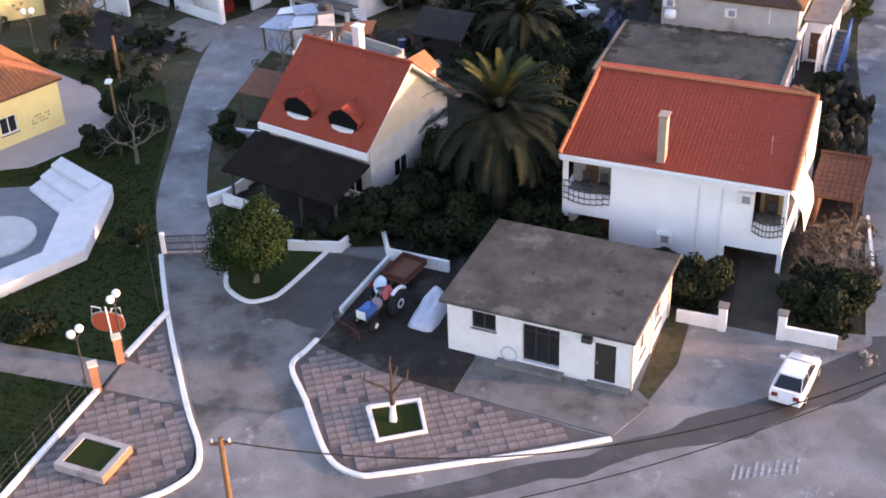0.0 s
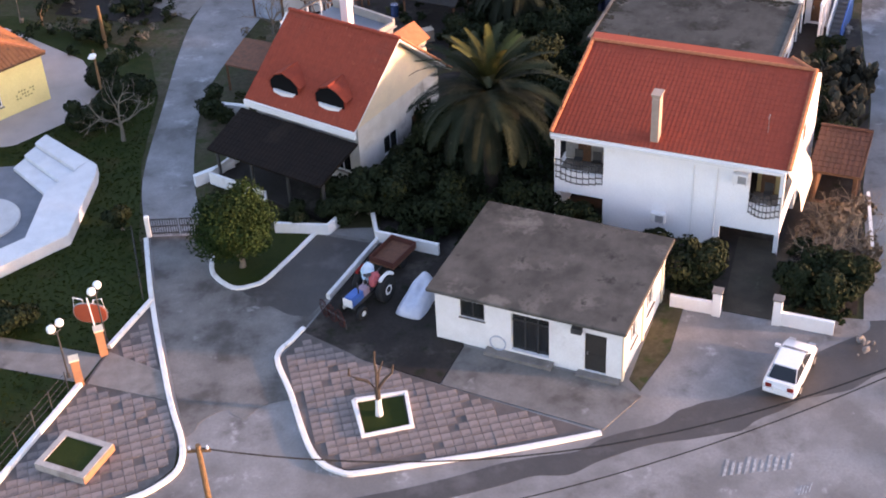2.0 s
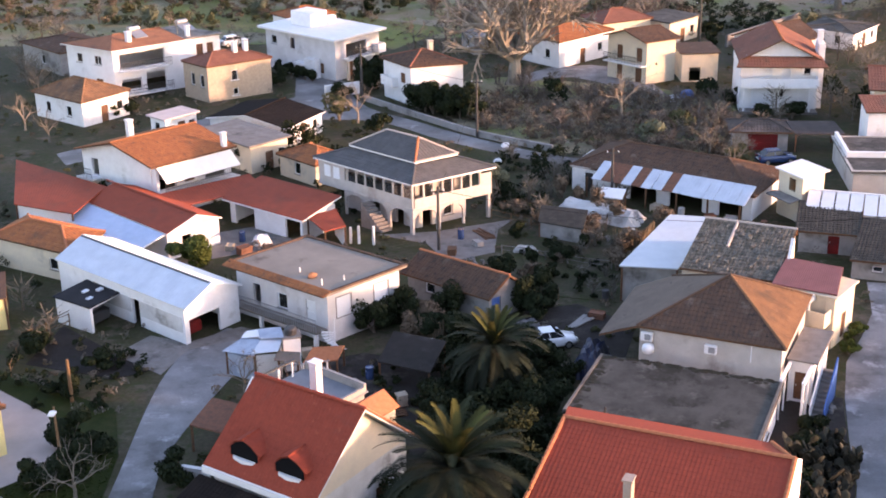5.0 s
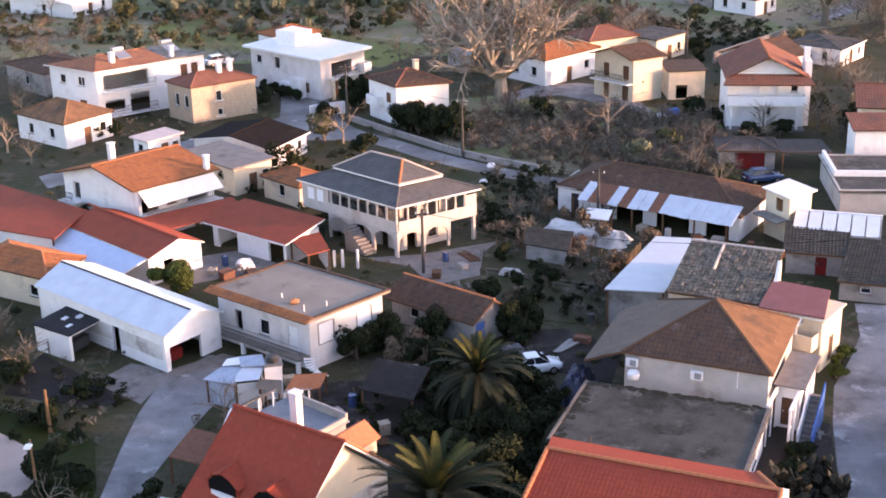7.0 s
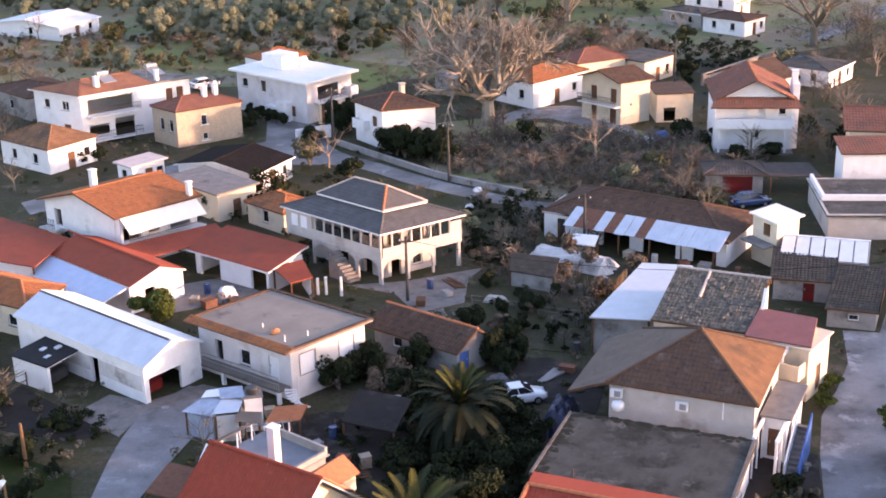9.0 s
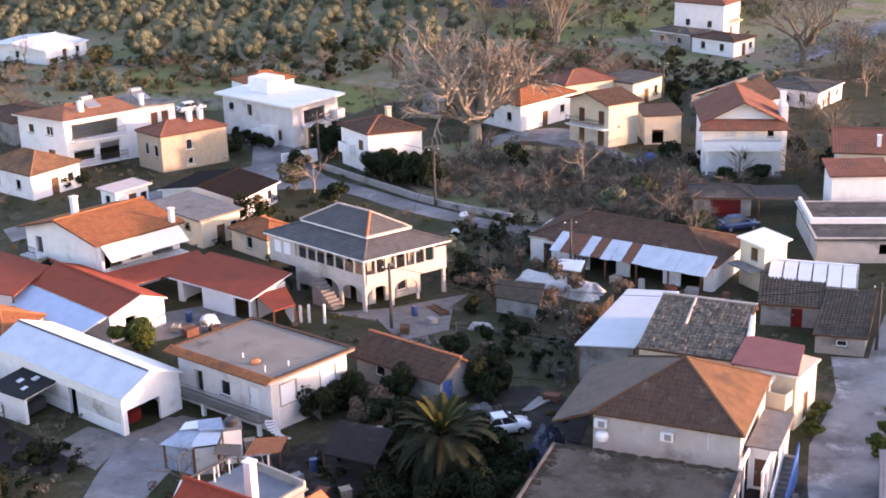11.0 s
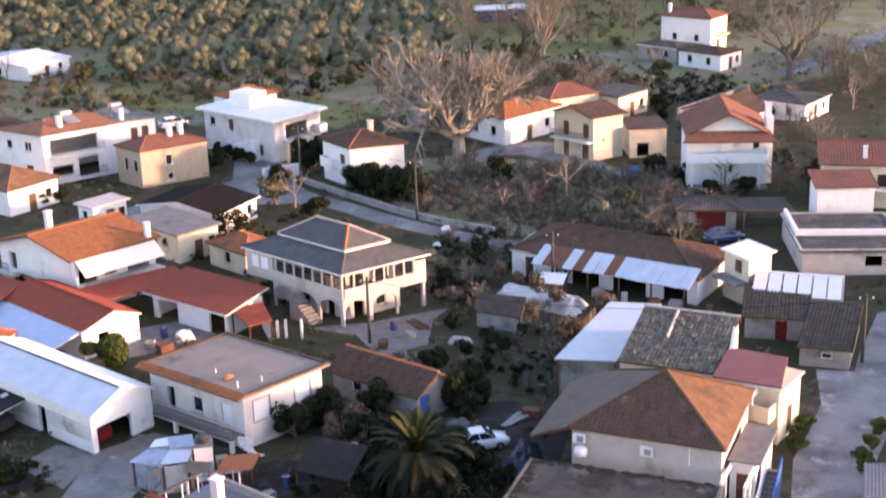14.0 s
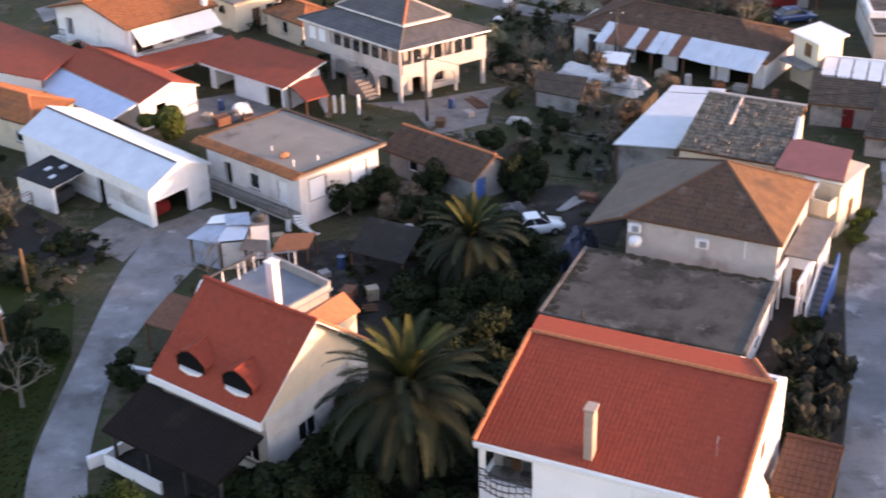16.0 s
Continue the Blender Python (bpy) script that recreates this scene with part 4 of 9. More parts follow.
for u0, u1, z in ((9.75, 12.3, 3.05), (0.45, 2.0, 2.95)):
    bm = B()
    m = (u0 + u1) / 2
    H.fbox(bm, "W", u0, u1, -1.3, -0.02, z - 0.12, z - 0.003)
    o = part("balcony_floor", bm, CONCRETE, H.p)
    bm = B()
    for k in range(9):
        u, d = u0 + (u1 - u0) * k / 8, 0.42 * math.sin(math.pi * k / 8) + 0.02
        H.fbox(bm, "W", u - 0.015, u + 0.015, d, d + 0.03, z - 0.45, z + 0.75)
    for z2 in (z + 0.72, z + 0.35, z - 0.05, z - 0.4):
        for k in range(8):
            u, d = u0 + (u1 - u0) * (k + 0.5) / 8, 0.42 * math.sin(math.pi * (k + 0.5) / 8) + 0.02
            H.fbox(bm, "W", u - (u1 - u0) / 16 - 0.03, u + (u1 - u0) / 16 + 0.03, d, d + 0.04, z2, z2 + 0.05)
    part("balustrade", bm, DARK, o, "dark bellied iron balustrade")
    # left recess: its dark interior is put into a grey back wall
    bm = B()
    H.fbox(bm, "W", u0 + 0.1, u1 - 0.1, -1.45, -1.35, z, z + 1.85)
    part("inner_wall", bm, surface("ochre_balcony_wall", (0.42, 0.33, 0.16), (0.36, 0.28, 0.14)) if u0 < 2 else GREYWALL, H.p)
    bm = B()
    H.fbox(bm, "W", m - 0.25, m + 0.45, -1.34, -1.28, z, z + 1.6)
    part("balcony_door", bm, WOOD, H.p)
for u, z in ((10.3, 3.05), (11.3, 3.05), (1.2, 2.95)):
    chair = thing("balcony_chair", "dark metal chair standing on the balcony", "chair", H.p.matrix_world.copy(), "balcony chairs")
    for name, q in (("seat", (-0.22, 0.22, -0.85, -0.45, 0.4, 0.46)), ("backrest", (-0.22, 0.22, -0.88, -0.84, 0.461, 0.95)), ("leg", (-0.2, -0.16, -0.83, -0.79, 0, 0.4)), ("leg", (0.16, 0.2, -0.83, -0.79, 0, 0.4)), ("leg", (-0.2, -0.16, -0.5, -0.46, 0, 0.4)), ("leg", (0.16, 0.2, -0.5, -0.46, 0, 0.4))):
        bm = B()
        H.fbox(bm, "W", u + q[0], u + q[1], q[2], q[3], z + q[4], z + q[5])
        part(name, bm, DARK, chair)
H.unit("W", 6.6, 1.0), H.unit("W", 2.5, 4.25)
for u in (4.9, 3.7):
    bm = B()
    tube(bm, [H.at("W", u, 0.05, 0.3), H.at("W", u, 0.05, 4.8)], [0.035, 0.035], 6)
    part("drain_pipe", bm, PAINTW, H.p)
bm = B()
plate(bm, [H.at("S", 0.7, 0.05, 5.0), H.at("S", 0.7, 0.75, 3.9), H.at("S", 4.0, 0.75, 3.9), H.at("S", 4.0, 0.05, 5.0)], 0.03)
part("awning", bm, AWN, H.p, "cream canvas awning, let down")
bm = B()
plate(bm, [H.at("S", 0.7, 0.76, 3.88), H.at("S", 0.7, 0.95, 2.8), H.at("S", 4.0, 0.95, 2.8), H.at("S", 4.0, 0.76, 3.88)], 0.03)
part("awning_skirt", bm, AWN, H.p)
bm = B()
tube(bm, [(2.2, 1.7, 6.1), (2.2, 1.7, 7.3)], [0.012, 0.01], 5)
box(bm, 1.95, 1.69, 7.1, 2.45, 1.71, 7.13)
part("aerial", bm, STEEL, H.p, "thin television aerial")
V = House("porch", "brown tiled porch roof beside the white house", 20.55, 63.9, 67, 3.9, 2.8, 2.1, WOOD, inset=0.2, openings=(("W", 0.4, 2.4, 0.1, 1.9, "hole"), ("S", 0.6, 3.4, 0.1, 1.9, "hole")), category="porch")
V.p.matrix_world = pose(22.9, 63.4, 0, 0, 0, 67)
V.facet((0, 2.8, 2.15), (0, 0, 2.15), (3.9, 2.8, 2.75), (3.9, 0, 2.75), PORCHTILE, period=0.3, course=0.45, amp=0.03)
V.caps((3.9, 0, 2.75), (3.9, 2.8, 2.75), PORCHTILE, pieces=True)

# ---- dormer house ----
H = House("dormer_house", "white house with a steep red roof and dormers", -3.86, 67.46, 55.7, 8.6, 8.0, 4.0, STAINW, openings=(("W", 1.0, 2.2, 0.9, 2.1, "win"), ("W", 3.4, 4.4, 0.1, 2.2, "door"), ("W", 5.6, 7.0, 0.9, 2.1, "win"), ("S", 2.6, 4.0, 1.0, 2.2, "win"), ("S", 5.4, 6.6, 1.0, 2.2, "shut")))
H.facet((-0.25, 7.95, 4.15), (-0.25, 0.05, 4.15), (3.9, 7.4, 8.1), (3.9, -0.36, 8.1), RED_TILE, **FLATTILE)
H.facet((8.8, -0.36, 3.95), (8.8, 7.6, 3.95), (3.9, -0.36, 8.1), (3.9, 7.4, 8.1), RED_TILE, **FLATTILE)
H.caps((3.9, -0.36, 8.1), (3.9, 7.4, 8.1), RED_TILE, pieces=True)
H.caps((8.8, -0.36, 3.95), (3.9, -0.36, 8.1), RIDGE, pieces=True)
# cream on the south gable carries the warm sunlight falling there
H.gable("S", 3.9, 7.9, CREAM), H.gable("N", 3.9, 7.9, WHITE)
bm = B()
box(bm, -0.36, 0.05, 3.72, -0.16, 7.95, 4.12)
part("fascia", bm, PAINTW, H.p)
for y in (2.25, 5.5):
    prof = [(-1.0, 4.85), (1.0, 4.85), (1.0, 5.4), (0.55, 5.78), (0, 5.98), (-0.55, 5.78), (-1.0, 5.4)]
    bm = B()
    front = [bm.verts.new((0.5, y + u, z)) for u, z in prof]
    back = [bm.verts.new((z - 3.85, y + u, z - 0.02)) for u, z in prof]
    for k in range(7):
        bm.faces.new((front[k], front[(k + 1) % 7], back[(k + 1) % 7], back[k]))
    d = part("dormer", bm, RED_TILE, H.p, "open-fronted roof dormer")
    # the dormer's shaded inside is painted as a black panel
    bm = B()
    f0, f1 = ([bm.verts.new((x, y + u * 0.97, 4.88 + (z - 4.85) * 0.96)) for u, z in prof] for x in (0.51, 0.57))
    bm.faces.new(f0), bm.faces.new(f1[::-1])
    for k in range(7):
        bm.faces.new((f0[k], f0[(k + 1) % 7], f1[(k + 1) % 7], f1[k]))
    part("pane", bm, UNLIT, d, "black panel standing for the dark dormer interior")
    for sgn in (-1, 1):
        bm = B()
        plate(bm, [(0.45, y + sgn * 1.18, 5.38), (1.35, y + sgn * 1.18, 5.42), (1.75, y + sgn * 0.6, 5.88), (2.3, y, 6.2), (0.45, y, 6.1), (0.45, y + sgn * 0.6, 5.88)], 0.06)
        part("dormer_roof", bm, RED_TILE, d)
    bm = B()
    tube(bm, [(0.43, y, 6.09), (2.3, y, 6.2)], [0.06, 0.05], 7)
    part("dormer_ridge", bm, RED_TILE, d)
    bm = B()
    prism(bm, [(0.5, y - 0.8), (0.5, y + 0.8), (0.36, y + 0.7), (0.28, y), (0.36, y - 0.7)][::-1], 4.68, 4.92)
    part("dormer_sill", bm, PAINTW, d, "white bowed sill")
H.chimney(8.3, 6.75, 4.0, 7.0, 0.55, 0.55)
# back dormer is sunlit: the orange tile puts that light into its colour
for sgn in (-1, 1):
    bm = B()
    plate(bm, [(6.6, 2.6 + sgn * 1.1, 5.5), (9.4, 2.6 + sgn * 1.1, 5.3), (9.4, 2.6, 6.1), (6.1, 2.6, 6.2)], 0.1)
    part("back_dormer_roof", bm, RIDGE, H.p)
bm = B()
box(bm, 7.6, 1.65, 3.6, 9.2, 3.55, 5.3)
part("back_dormer", bm, CREAM, H.p)
# the dark porch before it
bm = B()
for y in (0.3, 2.8, 5.4, 7.9):
    box(bm, -3.2, y - 0.07, 0, -3.06, y + 0.07, 2.4)
    part("porch_post", bm, DARK, H.p)
    bm = B()
bm.free()
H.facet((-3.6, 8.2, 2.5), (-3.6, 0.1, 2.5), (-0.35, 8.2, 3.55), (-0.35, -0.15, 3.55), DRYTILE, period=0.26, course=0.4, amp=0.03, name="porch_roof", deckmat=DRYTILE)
# floor takes the near-black soil colour: shade under the porch painted in
bm = B()
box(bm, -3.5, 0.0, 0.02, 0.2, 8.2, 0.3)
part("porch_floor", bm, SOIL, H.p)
bm = B()
box(bm, -3.65, 4.2, 0.1, -3.5, 8.2, 0.85), box(bm, -3.65, 8.2, 0.1, -0.6, 8.35, 0.95)
part("porch_wall", bm, WHITE, H.p)
bm = B()
prism(bm, [(0, 0), (2.6, 0.25), (2.6, 0.55), (0, 0.3)], 0, 0.7)
solid("white_ramp", bm, WHITE, "short white garden wall by the drive", "wall", pose(-13.6, 69.0, 0, 0, 0, 30))
bm = B()
prism(bm, [(0, 0), (3.0, -0.9), (3.1, -0.6), (0.1, 0.3)], 0, 0.8)
solid("white_wall_piece", bm, WHITE, "low white wall beside the driveway", "wall", pose(-14.4, 77.6, 0, 0, 0, 0))

# ---- hall with yellow walls ----
H = House("yellow_hall", "yellow park hall under an orange tiled roof", -24.15, 80.3, 134, 9, 12, 3.4, YELLOW, inset=0.25, openings=(("W", 3.5, 4.7, 0.9, 2.1, "win"), ("W", 7, 8.2, 0.9, 2.1, "win")), category="hall")
H.roof_hip(3.4, 1.9, ORANGE_TILE, RIDGE, period=0.3, course=0.45)
MARKS = surface("faded_marks", (0.42, 0.34, 0.14), bump=0)
for k in range(7):
    for j in range(3):
        if (k * 3 + j) % 4:
            bm = B()
            H.fbox(bm, "W", 1.2 + k * 0.2, 1.32 + k * 0.2, 0.004, 0.008, 0.9 + j * 0.22, 1.02 + j * 0.22)
            part("wall_mark", bm, MARKS, H.p)


# ---- parked car ----
TINT = surface("tinted_glass", (0.02, 0.022, 0.025), rough=0.1, bump=0)


def car(x, y, ang, paint, label, lng=4.05, wid=1.62, group=""):
    p = thing("car", label, "car", pose(x, y, 0.03, 0, 0, ang), group)
    L, W = lng / 2, wid / 2
    secs = [(-L, 0.45, 0.62, 0.86), (-L + 0.08, 0.3, 0.9, 0.96), (-L + 0.55, 0.22, 0.95, 1.0), (0.2, 0.2, 0.92, 1.0), (L - 1.0, 0.22, 0.9, 0.99), (L - 0.25, 0.26, 0.74, 0.95), (L, 0.36, 0.58, 0.82)]
    bm = B()
    rings = []
    for sx, z0, z1, k in secs:
        w = W * k
        rings.append([bm.verts.new(q) for q in ((sx, -w * 0.9, z0), (sx, -w, z0 + 0.15), (sx, -w, z1 - 0.12), (sx, -w * 0.86, z1), (sx, w * 0.86, z1), (sx, w, z1 - 0.12), (sx, w, z0 + 0.15), (sx, w * 0.9, z0))])
    for a, b in zip(rings, rings[1:]):
        for j in range(8):
            bm.faces.new((a[j], a[(j + 1) % 8], b[(j + 1) % 8], b[j]))
    bm.faces.new(rings[0][::-1]), bm.faces.new(rings[-1])
    bmesh.ops.bevel(bm, geom=[e for e in bm.edges if e.calc_face_angle(0) > 0.3], offset=0.045, segments=2, affect="EDGES")
    body = part("body", bm, paint, p, smooth=True)
    bm = B()
    low = [(-L + 0.35, 0.86), (L - 1.05, 0.86)]
    bot = [(-L + 0.3, -W * 0.84, 0.92), (L - 0.95, -W * 0.84, 0.9), (L - 0.95, W * 0.84, 0.9), (-L + 0.3, W * 0.84, 0.92)]
    topv = [(-L + 0.85, -W * 0.68, 1.36), (L - 1.75, -W * 0.68, 1.38), (L - 1.75, W * 0.68, 1.38), (-L + 0.85, W * 0.68, 1.36)]
    vb, vt = [bm.verts.new(q) for q in bot], [bm.verts.new(q) for q in topv]
    for j in range(4):
        bm.faces.new((vb[j], vb[(j + 1) % 4], vt[(j + 1) % 4], vt[j]))
    bm.faces.new(vt)
    bmesh.ops.bevel(bm, geom=[e for e in bm.edges if len(e.link_faces) == 2], offset=0.04, segments=2, affect="EDGES")
    part("cabin", bm, paint, p)
    for j, kind in enumerate(("side_window", "windscreen", "side_window", "rear_window")):
        a, b, c, d = (Vector(v) for v in (bot[j], bot[(j + 1) % 4], topv[(j + 1) % 4], topv[j]))
        nrm = (b - a).cross(d - a).normalized() * 0.012
        mid = (a + b + c + d) / 4
        if kind == "side_window":
            m0, m1 = (a + b) / 2, (c + d) / 2
            quads_ = [(a, m0, m1, d), (m0, b, c, m1)]
        else:
            quads_ = [(a, b, c, d)]
        for q in quads_:
            bm, cen = B(), sum(q, Vector()) / 4
            f0 = [bm.verts.new(cen + (v - cen) * 0.92 + nrm) for v in q]
            f1 = [bm.verts.new(cen + (v - cen) * 0.92 - nrm) for v in q]
            bm.faces.new(f0), bm.faces.new(f1[::-1])
            for i in range(4):
                bm.faces.new((f0[i], f1[i], f1[(i + 1) % 4], f0[(i + 1) % 4]))
            part(kind, bm, TINT, p, "dark tinted glass")
    bm = B()
    box(bm, -L + 0.8, -W * 0.7, 1.345, L - 1.7, W * 0.7, 1.41)
    bmesh.ops.bevel(bm, geom=bm.edges[:], offset=0.03, segments=2, affect="EDGES")
    part("roof", bm, paint, p)
    for sy in (-1, 1):
        bm = B()
        box(bm, L - 1.25, sy * W * 0.98 - 0.06, 0.92, L - 1.1, sy * W * 0.98 + 0.14 * sy + 0.06, 1.04)
        part("mirror", bm, paint, p)
        bm = B()
        box(bm, -L - 0.01, sy * W * 0.62 - 0.14, 0.66, -L + 0.06, sy * W * 0.62 + 0.14, 0.84)
        part("tail_light", bm, REDPAINT, p, "red tail light")
        bm = B()
        box(bm, L - 0.16, sy * W * 0.58 - 0.16, 0.56, L - 0.01, sy * W * 0.58 + 0.16, 0.7)
        part("headlight", bm, STEEL, p, "clear headlight")
        for sx in (-L + 0.75, L - 0.75):
            bm = B()
            lathe(bm, [(0.2, -0.09), (0.28, -0.09), (0.3, -0.06), (0.3, 0.06), (0.28, 0.09), (0.2, 0.09)], (sx, sy * (W - 0.06), 0.3), 16, "y")
            wl = part("wheel", bm, RUBBER, p)
            bm = B()
            lathe(bm, [(0.04, -0.1), (0.19, -0.095), (0.19, 0.095), (0.04, 0.1)], (sx, sy * (W - 0.06), 0.3), 12, "y")
            part("rim", bm, STEEL, wl)
    bm = B()
    box(bm, -L - 0.05, -W * 0.9, 0.36, -L + 0.1, W * 0.9, 0.58)
    bmesh.ops.bevel(bm, geom=bm.edges[:], offset=0.03, segments=1, affect="EDGES")
    part("bumper", bm, paint, p)
    bm = B()
    box(bm, -L - 0.06, -0.24, 0.6, -L - 0.052 + 0.06, 0.24, 0.71)
    part("number_plate", bm, PAINTW, p, "plain white plate")
    bm = B()
    box(bm, -L + 0.02, -W * 0.8, 0.97, -L + 0.2, W * 0.8, 1.01)
    part("spoiler", bm, paint, p)
    return p


car(16.4, 50.4, 61, CARWHITE, "small white hatchback parked at the roadside", 3.8)
car(10.5, 94.6, 14, CARWHITE, "pale car parked by the old house", 3.5, 1.5)

# ---- tractor ----
p = thing("tractor", "old blue and red tractor with a covered seat", "tractor", pose(-3.27, 57.58, 0.05, 0, 0, -124))
bm = B()
box(bm, 0.75, -0.3, 0.7, 1.75, 0.3, 1.22)
bmesh.ops.bevel(bm, geom=bm.edges[:], offset=0.08, segments=2, affect="EDGES")
part("bonnet", bm, BLUE, p)
bm = B()
box(bm, -0.6, -0.25, 0.5, 1.6, 0.25, 0.72)
part("chassis", bm, DARK, p)
bm = B()
box(bm, 1.76, -0.28, 0.75, 1.8, 0.28, 1.2)
part("grille", bm, PAINTW, p)
for sy in (-1, 1):
    bm = B()
    lathe(bm, [(0.3, -0.19), (0.64, -0.19), (0.71, -0.12), (0.71, 0.12), (0.64, 0.19), (0.3, 0.19)], (-0.45, sy * 0.72, 0.68), 20, "y")
    w = part("wheel", bm, RUBBER, p, "large rear tyre")
    bm = B()
    lathe(bm, [(0.05, -0.16), (0.22, -0.2), (0.33, -0.18), (0.33, 0.18), (0.22, 0.2), (0.05, 0.16)], (-0.45, sy * 0.72, 0.68), 14, "y")
    part("rim", bm, PAINTW, w)
    bm = B()
    lathe(bm, [(0.13, -0.1), (0.34, -0.1), (0.37, -0.05), (0.37, 0.05), (0.34, 0.1), (0.18, 0.1)], (1.45, sy * 0.6, 0.37), 16, "y")
    w = part("wheel", bm, RUBBER, p, "small front tyre")
    bm = B()
    lathe(bm, [(0.04, -0.12), (0.15, -0.12), (0.15, 0.12), (0.04, 0.12)], (1.45, sy * 0.6, 0.37), 12, "y")
    part("rim", bm, PAINTW, w)
    bm = B()
    tube(bm, [(-0.45 + 0.82 * math.cos(t), sy * 0.72, 0.72 + 0.8 * math.sin(t)) for t in [1.0 + 1.5 * k / 8 for k in range(9)]], [0.1] * 9, 6)
    part("mudguard", bm, PAINTW if sy > 0 else REDPAINT, p)
bm = B()
ball(bm, (-0.3, -0.22, 1.5), (0.36, 0.3, 0.55), 3)
for v in bm.verts:
    v.co += Vector((math.sin(v.co.z * 17), math.sin(v.co.x * 19), math.sin(v.co.y * 23))) * 0.04
part("seat_cover", bm, surface("sky_blue_cover", (0.4, 0.58, 0.75), (0.5, 0.6, 0.72)), p, "pale blue cover over the seat")
bm = B()
ball(bm, (-0.2, 0.25, 1.25), (0.4, 0.26, 0.42), 2)
for v in bm.verts:
    v.co += Vector((math.sin(v.co.z * 15), math.sin(v.co.x * 17), math.sin(v.co.y * 21))) * 0.05
part("seat", bm, surface("faded_red_cover", (0.5, 0.13, 0.14), (0.36, 0.08, 0.09)), p, "faded red padded seat")
bm = B()
box(bm, 0.2, -0.26, 0.7, 0.78, 0.26, 1.12)
bmesh.ops.bevel(bm, geom=bm.edges[:], offset=0.06, segments=2, affect="EDGES")
part("engine_cowl", bm, surface("pink_grey_paint", (0.42, 0.3, 0.34), (0.3, 0.22, 0.26), stains=(0.1, 0.07, 0.07)), p, "faded pink engine cowl")
bm = B()
tube(bm, [(0.35, 0, 1.2), (0.05, 0, 1.6)], [0.03, 0.03], 6)
lathe(bm, [(0.2, 1.58), (0.22, 1.6), (0.2, 1.62)], (0.03, 0, 0), 12)
part("steering_wheel", bm, DARK, p)
bm = B()
tube(bm, [(1.1, 0.2, 1.2), (1.1, 0.2, 1.85)], [0.04, 0.04], 6)
part("exhaust", bm, DARK, p)

p = thing("farm_trailer", "rusty red flat farm trailer", "trailer", pose(-2.1, 60.6, 0.05, 0, 0, -122))
bm = B()
box(bm, -1.1, -0.75, 0.55, 1.1, 0.75, 0.65)
part("bed", bm, RUST, p)
REDBOARD = surface("rusty_red_board", (0.13, 0.05, 0.038), (0.09, 0.04, 0.032))
for q in ((-1.1, -0.75, 1.1, -0.7), (-1.1, 0.7, 1.1, 0.75), (-1.1, -0.7, -1.05, 0.7), (1.05, -0.7, 1.1, 0.7)):
    bm = B()
    box(bm, *q[:2], 0.65, *q[2:], 0.95)
    part("side_board", bm, REDBOARD, p)
for sy in (-1, 1):
    bm = B()
    lathe(bm, [(0.1, -0.08), (0.3, -0.08), (0.3, 0.08), (0.1, 0.08)], (0, sy * 0.6, 0.3), 14, "y")
    part("wheel", bm, RUBBER, p)
bm = B()
tube(bm, [(1.1, 0, 0.55), (1.9, 0, 0.4)], [0.05, 0.05], 6)
part("drawbar", bm, DARK, p)

p = thing("hay_rake", "rusty wheeled farm rake by the kerb", "farm implement", pose(-5.2, 55.9, 0.05, 0, 0, -60))
for k in range(3):
    bm = B()
    c = (-0.6 + 0.6 * k, 0.15 * k, 0.5)
    tube(bm, [(c[0] + 0.45 * math.cos(t), c[1], c[2] + 0.45 * math.sin(t)) for t in [2 * math.pi * j / 16 for j in range(17)]], [0.03] * 17, 5)
    for j in range(10):
        t = 2 * math.pi * j / 10
        tube(bm, [c, (c[0] + 0.5 * math.cos(t), c[1] + 0.06, c[2] + 0.5 * math.sin(t))], [0.012, 0.01], 4)
    part("rake_wheel", bm, surface("rusty_red_iron", (0.07, 0.022, 0.02), (0.04, 0.02, 0.018)), p)
bm = B()
tube(bm, [(-0.9, -0.05, 0.5), (0.9, 0.4, 0.5)], [0.04, 0.04], 6)
tube(bm, [(0.9, 0.4, 0.5), (1.0, 0.4, 0.0)], [0.03, 0.03], 6)
part("beam", bm, DARK, p)

# tarpaulin-covered vehicle
bm = B()
n, m = 28, 18
grid = []
for i in range(n + 1):
    row = []
    for j in range(m + 1):
        u, v = i / n * 2 - 1, j / m * 2 - 1
        slope = min(1.0, max(0.0, (u + 0.75) / 1.3))
        slope = slope * slope * (3 - 2 * slope)
        hh = (0.5 + 0.5 * slope) * max(0.0, 1 - abs(u) ** 5) ** 0.7 * max(0.0, 1 - abs(v) ** 4) ** 0.7 + 0.32 * math.exp(-((u - 0.62) / 0.22) ** 2 - (v / 0.45) ** 2)
        hh += 0.09 * noise.noise(Vector((u * 3, v * 3, 3))) + 0.05 * math.sin(7 * v + 4 * u) * (1 - abs(u)) - 0.14 * math.exp(-((u - 0.15) / 0.12) ** 2 - ((v + 0.2) / 0.3) ** 2)
        row.append(bm.verts.new((u * 1.4 * (1 - 0.1 * abs(v) ** 3), v * (0.78 - 0.12 * slope) * (1 - 0.14 * abs(u) ** 3), max(0.02, hh + 0.05))))
    grid.append(row)
for a, b in zip(grid, grid[1:]):
    for j in range(m):
        bm.faces.new((a[j], b[j], b[j + 1], a[j + 1]))
rim = [grid[0][j] for j in range(m + 1)] + [grid[i][m] for i in range(1, n + 1)] + [grid[n][j] for j in range(m - 1, -1, -1)] + [grid[i][0] for i in range(n - 1, 0, -1)]
base = [bm.verts.new((v.co.x, v.co.y, 0)) for v in rim]
